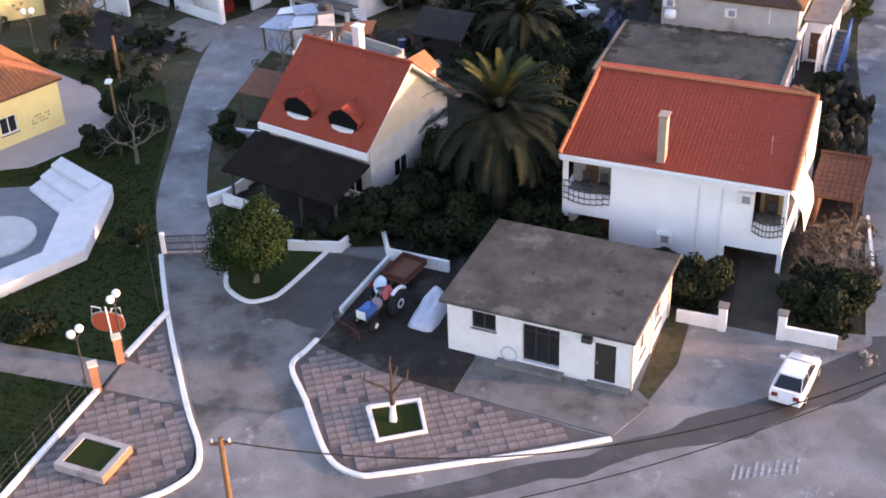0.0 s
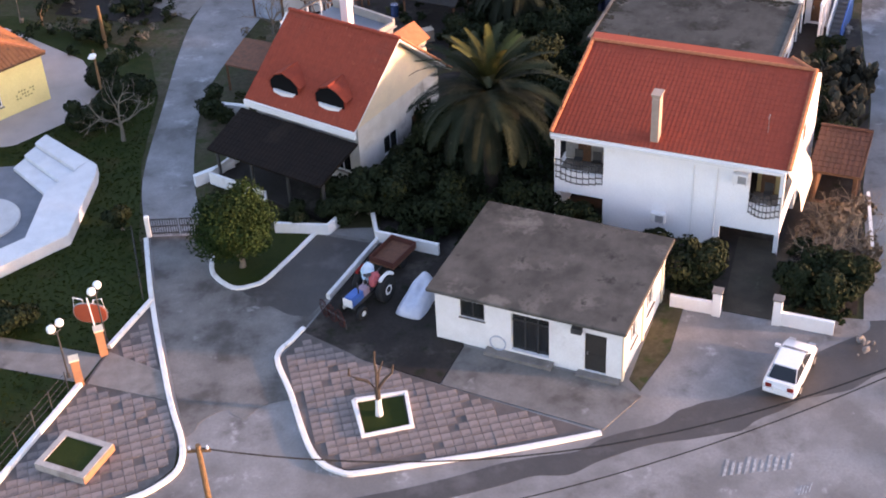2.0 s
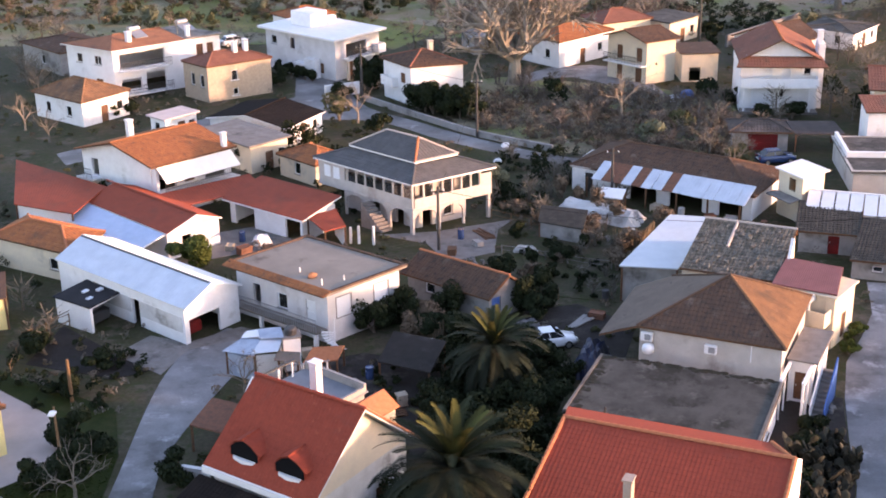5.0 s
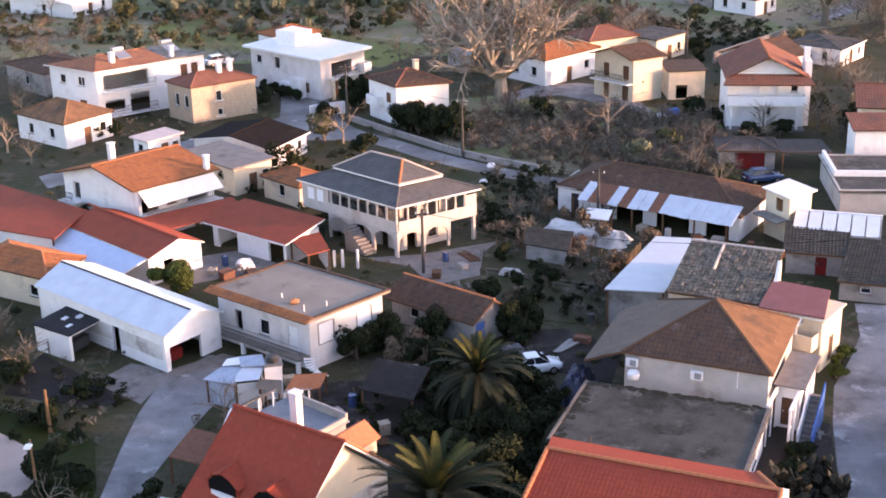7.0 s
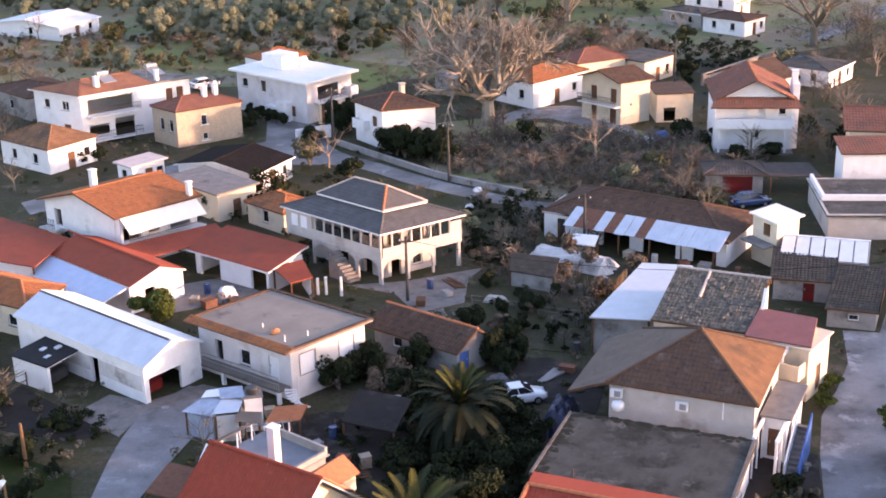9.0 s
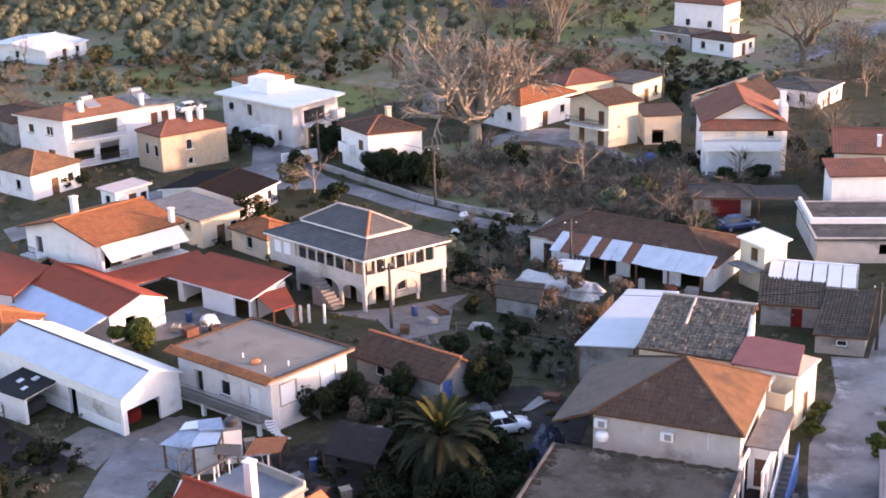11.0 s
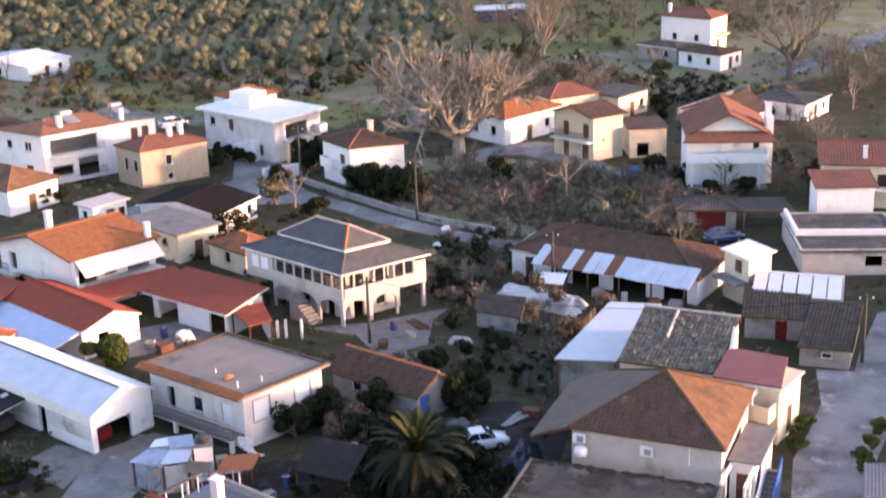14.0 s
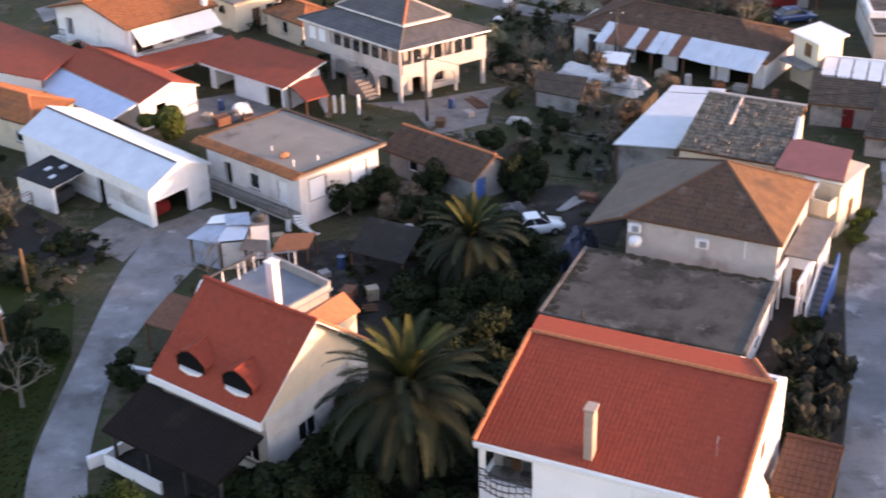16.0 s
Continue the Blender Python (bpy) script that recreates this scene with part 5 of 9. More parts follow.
for k in range(len(rim)):
    bm.faces.new((rim[k], rim[(k + 1) % len(rim)], base[(k + 1) % len(rim)], base[k]))
bm.faces.new(base[::-1])
solid("covered_motorcycle", bm, TARP, "motorcycle under a silver tarpaulin beside the shop", "covered vehicle", pose(-0.78, 57.2, 0.05, 0, 0, 64), smooth=True)

# wooden pole with cables over the road
p = thing("utility_pole", "brown wooden utility pole with a short crossarm", "pole", pose(-9.05, 41.3, 0))
bm = B()
tube(bm, [(0, 0, 0), (0, 0, 5.9)], [0.15, 0.11], 10)
part("pole", bm, POLEWOOD, p)
bm = B()
box(bm, -0.45, -0.05, 5.55, 0.45, 0.05, 5.67)
part("crossarm", bm, POLEWOOD, p)
for x in (-0.35, 0.35):
    bm = B()
    lathe(bm, [(0.03, 5.67), (0.06, 5.72), (0.04, 5.8), (0.05, 5.84)], (x, 0, 0), 8)
    part("insulator", bm, PAINTW, p)


def cable(a, b, sag, r=0.02, label="black overhead cable sagging between poles"):
    bm = B()
    a, b = Vector(a), Vector(b)
    tube(bm, [a.lerp(b, k / 24) - Vector((0, 0, 4 * sag * (k / 24) * (1 - k / 24))) for k in range(25)], [r] * 25, 5)
    solid("cable", bm, RUBBER, label, "cable", group="overhead cables")


cable((-9.05, 41.3, 5.75), (20.9, 43.9, 7.3), 3.0, 0.035)
cable((-12.8, 37.3, 4.4), (20.9, 43.9, 7.0), 2.6, 0.028)

# ---- yards and sheds behind the first houses ----
def pent(name, label, pts, mat, category="shed", posts=True, wall=None, thick=0.1, corr=True, wallmat=None):
    """A lean-to: a sheet roof over its corner posts, with some sides walled. pts: top corners, counter-clockwise."""
    c = sum((Vector(q) for q in pts), Vector()) / len(pts)
    p = thing(name, label, category, pose(c.x, c.y, 0))
    FOOT.append([tuple(v[:2]) for v in pts])
    q = [Vector(v) - Vector((c.x, c.y, 0)) for v in pts]
    bm = B()
    n = 60 if corr else 1
    if corr and len(q) == 4:
        rows = [[q[0].lerp(q[1], k / n) + Vector((0, 0, 0.014 * (k % 2))), q[3].lerp(q[2], k / n) + Vector((0, 0, 0.014 * (k % 2)))] for k in range(n + 1)]
        top = [[bm.verts.new(v) for v in r] for r in rows]
        low = [[bm.verts.new(v - Vector((0, 0, thick))) for v in r] for r in rows]
        for k in range(n):
            bm.faces.new((top[k][0], top[k + 1][0], top[k + 1][1], top[k][1]))
            bm.faces.new((low[k][1], low[k + 1][1], low[k + 1][0], low[k][0]))
            for j in (0, 1):
                bm.faces.new((top[k][j], low[k][j], low[k + 1][j], top[k + 1][j]))
        for k in (0, n):
            bm.faces.new((top[k][0], top[k][1], low[k][1], low[k][0]))
    else:
        plate(bm, q, thick)
    part("roof_sheet", bm, mat, p)
    for k, v in enumerate(q):
        v = v * 0.94
        z = q[k].z - thick
        bm = B()
        box(bm, v.x - 0.07, v.y - 0.07, 0, v.x + 0.07, v.y + 0.07, z)
        part("post", bm, WOOD, p)
        if wall and k in wall:
            w = q[(k + 1) % len(q)] * 0.93
            u = q[k] * 0.93
            bm = B()
            d = Vector((u.y - w.y, w.x - u.x, 0)).normalized() * 0.12
            vv = [bm.verts.new(r) for r in ((u.x, u.y, 0), (w.x, w.y, 0), (w.x, w.y, w.z / 0.93 - thick), (u.x, u.y, u.z / 0.93 - thick))]
            ww = [bm.verts.new(r.co + d) for r in vv]
            bm.faces.new(vv), bm.faces.new(ww[::-1])
            for j in range(4):
                bm.faces.new((vv[j], vv[(j + 1) % 4], ww[(j + 1) % 4], ww[j]))
            part("wall", bm, wallmat or WHITE, p)
    return p


sheet("shed_yard", [(-21, 94.4), (-17, 91), (-15.8, 95), (-10, 97.5), (-12.5, 98.8), (-16, 96.2), (-19, 97.5)], CONCRETE, "pale concrete yard before the white shed", top=0.04)
sheet("villa_yard", [(-3.1, 117.6), (1.2, 115.4), (3, 111), (7, 113), (7.5, 118.5), (9, 121), (2, 118.2)], CONCRETE, "concrete yard round the arcaded house", top=0.03)
sheet("car_yard", [(7.6, 97), (15.5, 92.5), (17, 98), (13, 102), (9, 101)], SOIL, "dark earth yard with parked cars", top=0.03)
sheet("garden_plot", [(9, 114), (17.4, 112.5), (16.6, 102), (10, 104)], GRASS, "dark vegetable garden", top=0.04)
sheet("courtyard", [(-18, 112), (-9.8, 116), (-13.5, 120.5), (-19, 118)], CONCRETE, "grey farm courtyard", top=0.03)
sheet("drive_soil", [(-27, 93), (-20, 90.5), (-17.4, 92), (-21.4, 95), (-26, 99.5)], SOIL, "bare damp earth beside the drive", top=0.03)
sheet("old_yard", [(-10.5, 85), (-6, 79), (0.5, 77), (3, 84), (2.4, 92), (-3, 94), (-8, 92)], SOIL, "cluttered dark yard behind the dormer house", top=0.035)

SHEET = dict(period=0.3, course=99, amp=0.03)
H = House("white_shed", "long white shed with a pale metal roof", -16, 95.6, 51.5, 5.6, 15.6, 2.9, WHITE, corner=88, inset=0.12, openings=(("S", 0.55, 3.5, 0.0, 1.85, "hole"), ("W", 5.4, 6.3, 0.0, 2.1, "hole"), ("W", 10, 11, 1.2, 2, "win")), category="shed")
H.facet((0, 15.75, 2.95), (0, -0.15, 2.95), (2.75, 15.75, 4.1), (2.75, -0.15, 4.1), TIN, **SHEET)
# sunlit far slope: its brightness is put into a whiter sheet
H.facet((5.7, -0.15, 2.95), (5.7, 15.75, 2.95), (2.78, -0.15, 4.16), (2.78, 15.75, 4.16), WHITESHEET, **SHEET)
# shadow line under the ridge, built as a dark strip
bm = B()
box(bm, 2.62, 0.1, 4.03, 2.76, 15.7, 4.12)
part("ridge_gap", bm, DARK, H.p, "dark strip standing for the shadow at the ridge")
bm = B()
H.fbox(bm, "W", 0.4, 5.3, 0.003, 0.03, 0.9, 2.1), H.fbox(bm, "W", 6.4, 9.8, 0.003, 0.03, 0.9, 2.1)
part("grey_band", bm, STAINW, H.p, "weathered grey band on the wall")
H.gable("S", 2.8, 4.0, WHITE), H.gable("N", 2.8, 4.0, WHITE)
bm = B()
H.fbox(bm, "S", 0.35, 3.7, 0.002, 0.05, 1.86, 2.05)
part("lintel", bm, WHITE, H.p)
bm = B()
box(bm, 1.3, 1.2, 0.0, 2.7, 4.2, 0.9), box(bm, 1.5, 1.8, 0.9, 2.5, 3.6, 1.5)
bmesh.ops.bevel(bm, geom=bm.edges[:], offset=0.12, segments=2, affect="EDGES")
solid("stored_car", bm, REDPAINT, "dusty red car inside the shed", "car", pose(-16, 95.6, 0, 0, 0, 51.5))
H = House("garage", "small white garage with a dark flat roof", -23.4, 97.9, 61, 3.6, 4.0, 2.05, WHITE, corner=84, inset=0.1, openings=(("S", 0.36, 3.25, 0, 1.9, "hole"),), category="garage", thick=0.12)
H.roof_flat(surface("black_roofing_felt", (0.014, 0.014, 0.017), (0.022, 0.022, 0.026), rough=0.75), 0.14, 0.05)
# bluish highlights on the felt, put in as small pale pieces
for k, (x, y) in enumerate(((0.9, 1.0), (1.6, 2.2), (2.4, 1.4))):
    bm = B()
    box(bm, x, y, 2.195, x + 0.55, y + 0.35, 2.24 + 0.04 * k)
    part("loose_sheet", bm, TIN, H.p)

# added dark mass, stands in for the deep shade inside the garage
p = thing("garage_fill", "van-shaped dark mass added to blacken the garage", "van", pose(-23.4, 97.9, 0.03, 0, 0, 61))
bm = B()
box(bm, 0.75, 0.5, 0.25, 2.65, 3.5, 1.1), box(bm, 0.85, 0.9, 1.1, 2.55, 3.4, 1.75)
bmesh.ops.bevel(bm, geom=bm.edges[:], offset=0.1, segments=2, affect="EDGES")
part("body", bm, DARK, p)
for sx in (0.8, 2.6):
    for y in (1.0, 3.0):
        bm = B()
        lathe(bm, [(0.05, -0.09), (0.3, -0.09), (0.3, 0.09), (0.05, 0.09)], (sx, y, 0.3), 14, "x")
        part("wheel", bm, RUBBER, p)
H = House("flat_roofed_house", "white flat-roofed house with an orange tile edge", -5.6, 95.3, 43.5, 7.5, 10.0, 3.95, DULLWHITE, corner=98, openings=(("S", 1.1, 2.5, 1.75, 3.35, "roll"), ("S", 4.7, 6.1, 1.85, 3.3, "roll"), ("W", 7.2, 8.0, 1.2, 2.9, "hole"), ("W", 4.4, 5.4, 1.6, 2.8, "win"), ("W", 1.5, 2.5, 1.2, 3.0, "white"), ("S", 4.7, 6.3, 0, 0.95, "hole")))
H.slab(-0.25, -0.2, 7.6, 10.2, 3.95, 4.15, BEIGE_SLAB)
H.facet((-0.55, 10.25, 4.02), (-0.55, -0.25, 4.02), (0.25, 10.25, 4.3), (0.25, -0.25, 4.3), ORANGE_TILE, period=0.3, course=0.4, deck=0.05, name="tile_edge")
bm = B()
for q in ((-0.05, -0.22, 7.6, 0.05), (-0.05, 9.95, 7.6, 10.2), (7.35, 0.05, 7.6, 9.95)):
    box(bm, *q[:2], 4.152, *q[2:], 4.27)
part("roof_edge", bm, OLD_TILE, H.p)
H.balcony("W", 0.4, 9.4, 1.15, 1.1, DIMCEM, SHUTGREY)
for u0, u1, z0, z1 in ((1.1, 2.5, 1.75, 3.35), (4.7, 6.1, 1.85, 3.3)):
    bm = B()
    for q in ((u0 - 0.06, u1 + 0.06, z1, z1 + 0.06), (u0 - 0.06, u1 + 0.06, z0 - 0.06, z0), (u0 - 0.06, u0, z0, z1), (u1, u1 + 0.06, z0, z1)):
        H.fbox(bm, "S", q[0], q[1], 0.004, 0.05, q[2], q[3])
    part("shutter_frame", bm, GREYWALL, H.p, "weathered grey window surround")
for u in (0.6, 3.4, 6.2, 9.0):
    bm = B()
    H.fbox(bm, "W", u - 0.12, u + 0.12, 0.8, 1.05, 0, 0.98)
    part("balcony_post", bm, WHITE, H.p)
for k in range(9):
    bm = B()
    t = 2.4 * k / 8
    c0, c1 = (0.2 - 0.9 * math.sin(t), -0.4 - 0.9 * math.cos(t)), (0.2, -0.4)
    prism(bm, [(c1[0], c1[1]), (c0[0] - 0.18 * math.cos(t), c0[1] + 0.18 * math.sin(t)), (c0[0] + 0.18 * math.cos(t), c0[1] - 0.18 * math.sin(t))], 0.14 * k, 0.14 * k + 0.05)
    part("stair_tread", bm, PAINTW, H.p)
bm = B()
tube(bm, [(0.2, -0.4, 0), (0.2, -0.4, 2.2)], [0.05, 0.05], 6)
part("stair_post", bm, PAINTW, H.p, "white post of the spiral stair")
bm = B()
ball(bm, (1.5, 3.0, 4.35), (0.35, 0.3, 0.25), 2)
for v in bm.verts:
    v.co += 0.12 * noise.noise_vector(v.co * 4)
part("roof_jar", bm, TERRACOTTA, H.p, "broken terracotta chimney pot")
for x, y, hh in ((0.9, 1.4, 0.5), (2.6, 1.0, 0.4), (1.8, 4.6, 0.35)):
    bm = B()
    tube(bm, [(x, y, 4.15), (x, y, 4.15 + hh)], [0.05, 0.05], 6)
    part("vent_pipe", bm, PAINTW, H.p)

H = House("old_stone_house", "old grey house with a brown tiled roof", 6.1, 98.9, 38.5, 3.7, 8.4, 2.0, GREYWALL, corner=102, inset=0.2, openings=(("S", 0.45, 1.35, 0, 1.75, "blue"), ("W", 5.5, 6.4, 0.8, 1.6, "win")))
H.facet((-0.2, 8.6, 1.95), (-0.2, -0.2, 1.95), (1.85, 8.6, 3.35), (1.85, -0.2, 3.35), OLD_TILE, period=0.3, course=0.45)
# sunward slope: sunlight painted in by the warmer tile
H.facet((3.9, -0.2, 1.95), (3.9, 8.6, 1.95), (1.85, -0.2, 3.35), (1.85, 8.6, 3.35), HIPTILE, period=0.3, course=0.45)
H.caps((1.85, -0.2, 3.35), (1.85, 8.6, 3.35), RIDGE)
H.gable("S", 1.85, 3.2, GREYWALL), H.gable("N", 1.85, 3.2, GREYWALL)

# ---- arcaded villa with two-tier grey roof ----
VILLA = surface("pale_stained_render", (0.52, 0.48, 0.445), (0.42, 0.385, 0.355), stains=(0.32, 0.28, 0.25), stain_at=0.56)
H = House("arcaded_villa", "two-storey villa with glazed gallery and grey roof", 0.1, 117.3, 32.5, 8.3, 12.1, 4.6, VILLA, corner=105, inset=1.5, openings=(("S", 2.2, 3.2, 0, 1.9, "hole"), ("S", 4.4, 5.4, 0.6, 1.6, "win"), ("W", 3, 4, 0, 1.9, "hole"), ("W", 6, 7.2, 0.5, 1.7, "hole"), ("S", 2.0, 3.0, 2.9, 4.3, "shut"), ("S", 4.4, 5.6, 2.9, 4.3, "hole"), ("W", 3, 4.2, 2.9, 4.3, "hole"), ("W", 5.4, 6.6, 2.9, 4.3, "shut")))
GREYROOF = dict(period=0.3, course=0.4, amp=0.03)
a, b = 8.3, 12.1
for z, q, i0, i1 in ((4.75, 1.0, -0.25, 2.1), (5.95, 1.45, 1.9, None)):
    if i1 is not None:
        lo = [(i0, i0, z), (a - i0, i0, z), (a - i0, b - i0, z), (i0, b - i0, z)]
        hi = [(i1, i1, z + q), (a - i1, i1, z + q), (a - i1, b - i1, z + q), (i1, b - i1, z + q)]
        for k in range(4):
            H.facet(lo[k], lo[(k + 1) % 4], hi[k], hi[(k + 1) % 4], GREY_TILE, **GREYROOF)
            H.caps(lo[k], hi[k], GREY_TILE)
    else:
        lo = [(i0, i0, z), (a - i0, i0, z), (a - i0, b - i0, z), (i0, b - i0, z)]
        t0, t1 = (a / 2, i0 + 2.2, z + q), (a / 2, b - i0 - 2.2, z + q)
        H.facet(lo[0], lo[1], t0, t0, GREY_TILE, **GREYROOF), H.facet(lo[1], lo[2], t0, t1, GREY_TILE, **GREYROOF)
        H.facet(lo[2], lo[3], t1, t1, GREY_TILE, **GREYROOF), H.facet(lo[3], lo[0], t1, t0, GREY_TILE, **GREYROOF)
        H.caps(lo[0], t0, RIDGE), H.caps(t0, t1, PALECAP), H.caps(lo[1], t0, PALECAP), H.caps(lo[0], lo[1], PALECAP), H.caps(lo[3], t1, PALECAP)
H.slab(0.0, 0.0, a, b, 2.25, 2.45, VILLA, "gallery_floor")
H.slab(0.0, 0.0, a, b, 4.55, 4.72, VILLA, "gallery_ceiling")
for nm, q in (("gallery_parapet", (0.02, 0.2, 0.18, 8.6)), ("gallery_parapet", (0.2, 0.02, 7.0, 0.18))):
    bm = B()
    box(bm, *q[:2], 2.452, *q[2:], 3.3)
    part(nm, bm, VILLA, H.p)
for k in range(8):
    for q in ((0.02, 0.1 + 1.15 * k, 0.16, 0.26 + 1.15 * k), (0.1 + 0.98 * k, 0.02, 0.24 + 0.98 * k, 0.16)):
        if k == 0 and q[0] > 0.05:
            continue
        bm = B()
        box(bm, *q[:2], 3.302 if k else 2.452, *q[2:], 4.548)
        part("gallery_post", bm, VILLA, H.p)
for k in range(7):
    bm = B()
    box(bm, 0.07, 0.3 + 1.15 * k, 3.302, 0.09, 1.2 + 1.15 * k, 4.2)
    part("gallery_pane", bm, GLASS, H.p)
    if k % 2:
        bm = B()
        box(bm, 0.28 + 0.98 * k, 0.07, 3.302, 1.05 + 0.98 * k, 0.09, 4.3)
        part("gallery_pane", bm, GLASS, H.p)
bm = B()
box(bm, 0.02, 8.6, 2.452, 0.2, 12.0, 4.548)
part("corner_room_wall", bm, VILLA, H.p)
for u in (9.2, 10.4):
    bm = B()
    box(bm, -0.02, u, 3.2, 0.018, u + 0.8, 4.3)
    part("window", bm, SHUTTER, H.p)
bm = B()
box(bm, 7.0, 0.02, 2.452, 8.25, 0.2, 4.3)
part("corner_room_wall", bm, VILLA, H.p)


def arcade(H, along, u0, u1, n, z0, z1):
    """A thin arcade wall on piers."""
    w = (u1 - u0) / n
    for k in range(n):
        c0, c1, r = u0 + k * w, u0 + (k + 1) * w, w / 2 - 0.18
        pts = [(c0, z0), (c0 + 0.18, z0)] + [((c0 + c1) / 2 - r * math.cos(t), 1.25 + min(r, 0.85) * math.sin(t)) for t in [math.pi * j / 12 for j in range(13)]] + [(c1 - 0.18, z0), (c1, z0), (c1, z1), (c0, z1)]
        bm = B()
        f = [bm.verts.new((0.05, u, z) if along == "y" else (u, 0.05, z)) for u, z in pts]
        g2 = [bm.verts.new((0.22, u, z) if along == "y" else (u, 0.22, z)) for u, z in pts]
        for j in range(len(pts)):
            bm.faces.new((f[j], f[(j + 1) % len(pts)], g2[(j + 1) % len(pts)], g2[j]))
        for s in (f, g2):
            m = len(pts)
            left, right, arc = s[0:3], s[m - 4:m - 2], s[2:15]
            bm.faces.new((s[0], s[1], s[2], s[m - 1]))
            bm.faces.new((s[m - 4], s[m - 3], s[m - 2], s[14]))
            for j in range(2, 8):
                bm.faces.new((s[j], s[j + 1], s[m - 1]))
            for j in range(8, 14):
                bm.faces.new((s[j], s[j + 1], s[m - 2]))
            bm.faces.new((s[8], s[m - 2], s[m - 1]))
        part("arch", bm, VILLA, H.p)


arcade(H, "x", 0.0, 5.4, 2, 0, 2.248)
arcade(H, "y", 0.3, 8.7, 3, 0, 2.248)
for x in (7.9,):
    bm = B()
    box(bm, x, 0.05, 0, x + 0.25, 0.3, 2.248)
    part("pier", bm, VILLA, H.p)
for k in range(9):
    bm = B()
    box(bm, -1.4, 2.3 + 0.28 * k, 0, -0.3, 2.58 + 0.28 * k, 0.25 * (k + 1))
    part("stair_step", bm, CONCRETE, H.p)

# ---- white farmhouse with the awning, and its red sheds ----
H = House("gabled_house", "white gabled house with an orange tiled roof", -23.2, 122.6, 42.5, 8.6, 10.7, 4.9, WHITE, corner=101, openings=(("S", 0.6, 2.4, 2.5, 4.4, "hole"), ("S", 3.2, 4.3, 2.7, 4.4, "shut"), ("S", 5.4, 7.6, 2.5, 4.4, "hole"), ("W", 8.2, 9.2, 2.6, 4.2, "hole")))
H.roof_gable_x(4.95, 1.45, ORANGE_TILE, ORANGE_TILE, over=0.35, period=0.3, course=0.45)
H.gable("W", 5.35, 6.25, WHITE), H.gable("E", 5.35, 6.25, WHITE)
H.chimney(2.6, 6.4, 6.0, 7.6, 0.5, 0.5)
H.chimney(7.9, 0.5, 4.9, 6.2, 0.4, 0.4)
H.balcony("S", 0.3, 8.3, 2.45, 1.2, WHITE)
H.balcony("W", 8.0, 10.2, 2.45, 1.0, WHITE)
bm = B()
plate(bm, [H.at("S", 0.3, 0.1, 4.8), H.at("S", 0.3, 1.35, 3.5), H.at("S", 8.3, 1.35, 3.5), H.at("S", 8.3, 0.1, 4.8)], 0.03)
part("awning", bm, surface("white_awning", (0.78, 0.77, 0.76), (0.7, 0.69, 0.68), bump=0.05), H.p, "long white canvas awning")
bm = B()
tube(bm, [H.at("W", 0.9, 0.06, 0.2), H.at("W", 0.9, 0.06, 5.0)], [0.05, 0.05], 6)
part("drain_pipe", bm, PAINTW, H.p)

REDSHEET = surface("red_profiled_sheet", (0.3, 0.072, 0.04), (0.24, 0.06, 0.036), scale=1.2, rough=0.75, stains=(0.19, 0.058, 0.036), marks=(0.14, 0.055, 0.038), mark_scale=1.6, grit=0.4)
H = House("long_red_shed", "long low shed with a red roof and pale lean-to", -20.4, 112.2, 46, 5.6, 12.5, 2.3, WHITE, inset=0.12, openings=(("S", 1.6, 2.6, 0, 1.8, "hole"),), category="shed")
H.facet((0, 12.6, 2.45), (0, -0.1, 2.45), (3.2, 12.6, 3.35), (3.2, -0.1, 3.35), REDSHEET, **SHEET)
H.facet((5.7, -0.1, 2.4), (5.7, 12.6, 2.4), (3.2, -0.1, 3.35), (3.2, 12.6, 3.35), REDSHEET, **SHEET)
H.caps((3.2, -0.1, 3.35), (3.2, 12.6, 3.35), REDSHEET, length=20)
H.gable("S", 3.2, 3.2, CREAM)
H.facet((-2.7, 13.5, 1.75), (-2.7, 0.2, 1.75), (-0.05, 13.5, 2.4), (-0.05, 0.2, 2.4), surface("pale_blue_sheet", (0.42, 0.52, 0.68), (0.34, 0.43, 0.58), rough=0.5, bump=0.05), name="lean_to_roof", **SHEET)
for y in (0.4, 4.8, 9.2, 13.3):
    bm = B()
    box(bm, -2.6, y, 0, -2.46, y + 0.14, 1.62)
    part("lean_to_post", bm, WOOD, H.p)
pent("red_canopy", "red sheet canopy along the house terrace", [(-21.9, 118.2, 2.3), (-13.9, 124.6, 2.3), (-15.4, 127.0, 2.75), (-23.4, 121.2, 2.75)], REDSHEET, "canopy")
H = House("red_roofed_barn", "white farm shed under a broad red roof", -9.4, 115.6, 55, 5.2, 9.6, 2.2, WHITE, corner=87, inset=0.35, openings=(("W", 0.6, 2.4, 0, 1.8, "hole"), ("W", 6.2, 8.6, 0, 1.9, "hole"), ("S", 3.4, 4.6, 0.2, 1.6, "hole")), category="shed")
H.facet((-0.2, 9.8, 2.25), (-0.2, -0.2, 2.25), (5.2, 9.8, 2.95), (5.2, -0.2, 2.95), REDSHEET, **SHEET)
pent("red_lean_to", "small red lean-to roof on the barn", [(-7.3, 113.6, 1.95), (-5.6, 114.8, 1.95), (-6.7, 118.2, 2.3), (-9.1, 116.4, 2.3)], REDSHEET, "lean-to", wall=(1,), corr=True)
pent("far_red_canopy", "broad dull red sheet roof", [(-35.4, 120.0, 2.6), (-29.4, 117.2, 2.6), (-27.8, 123.0, 3.1), (-38.5, 131.5, 3.1)], REDSHEET, "canopy", wall=(0,))
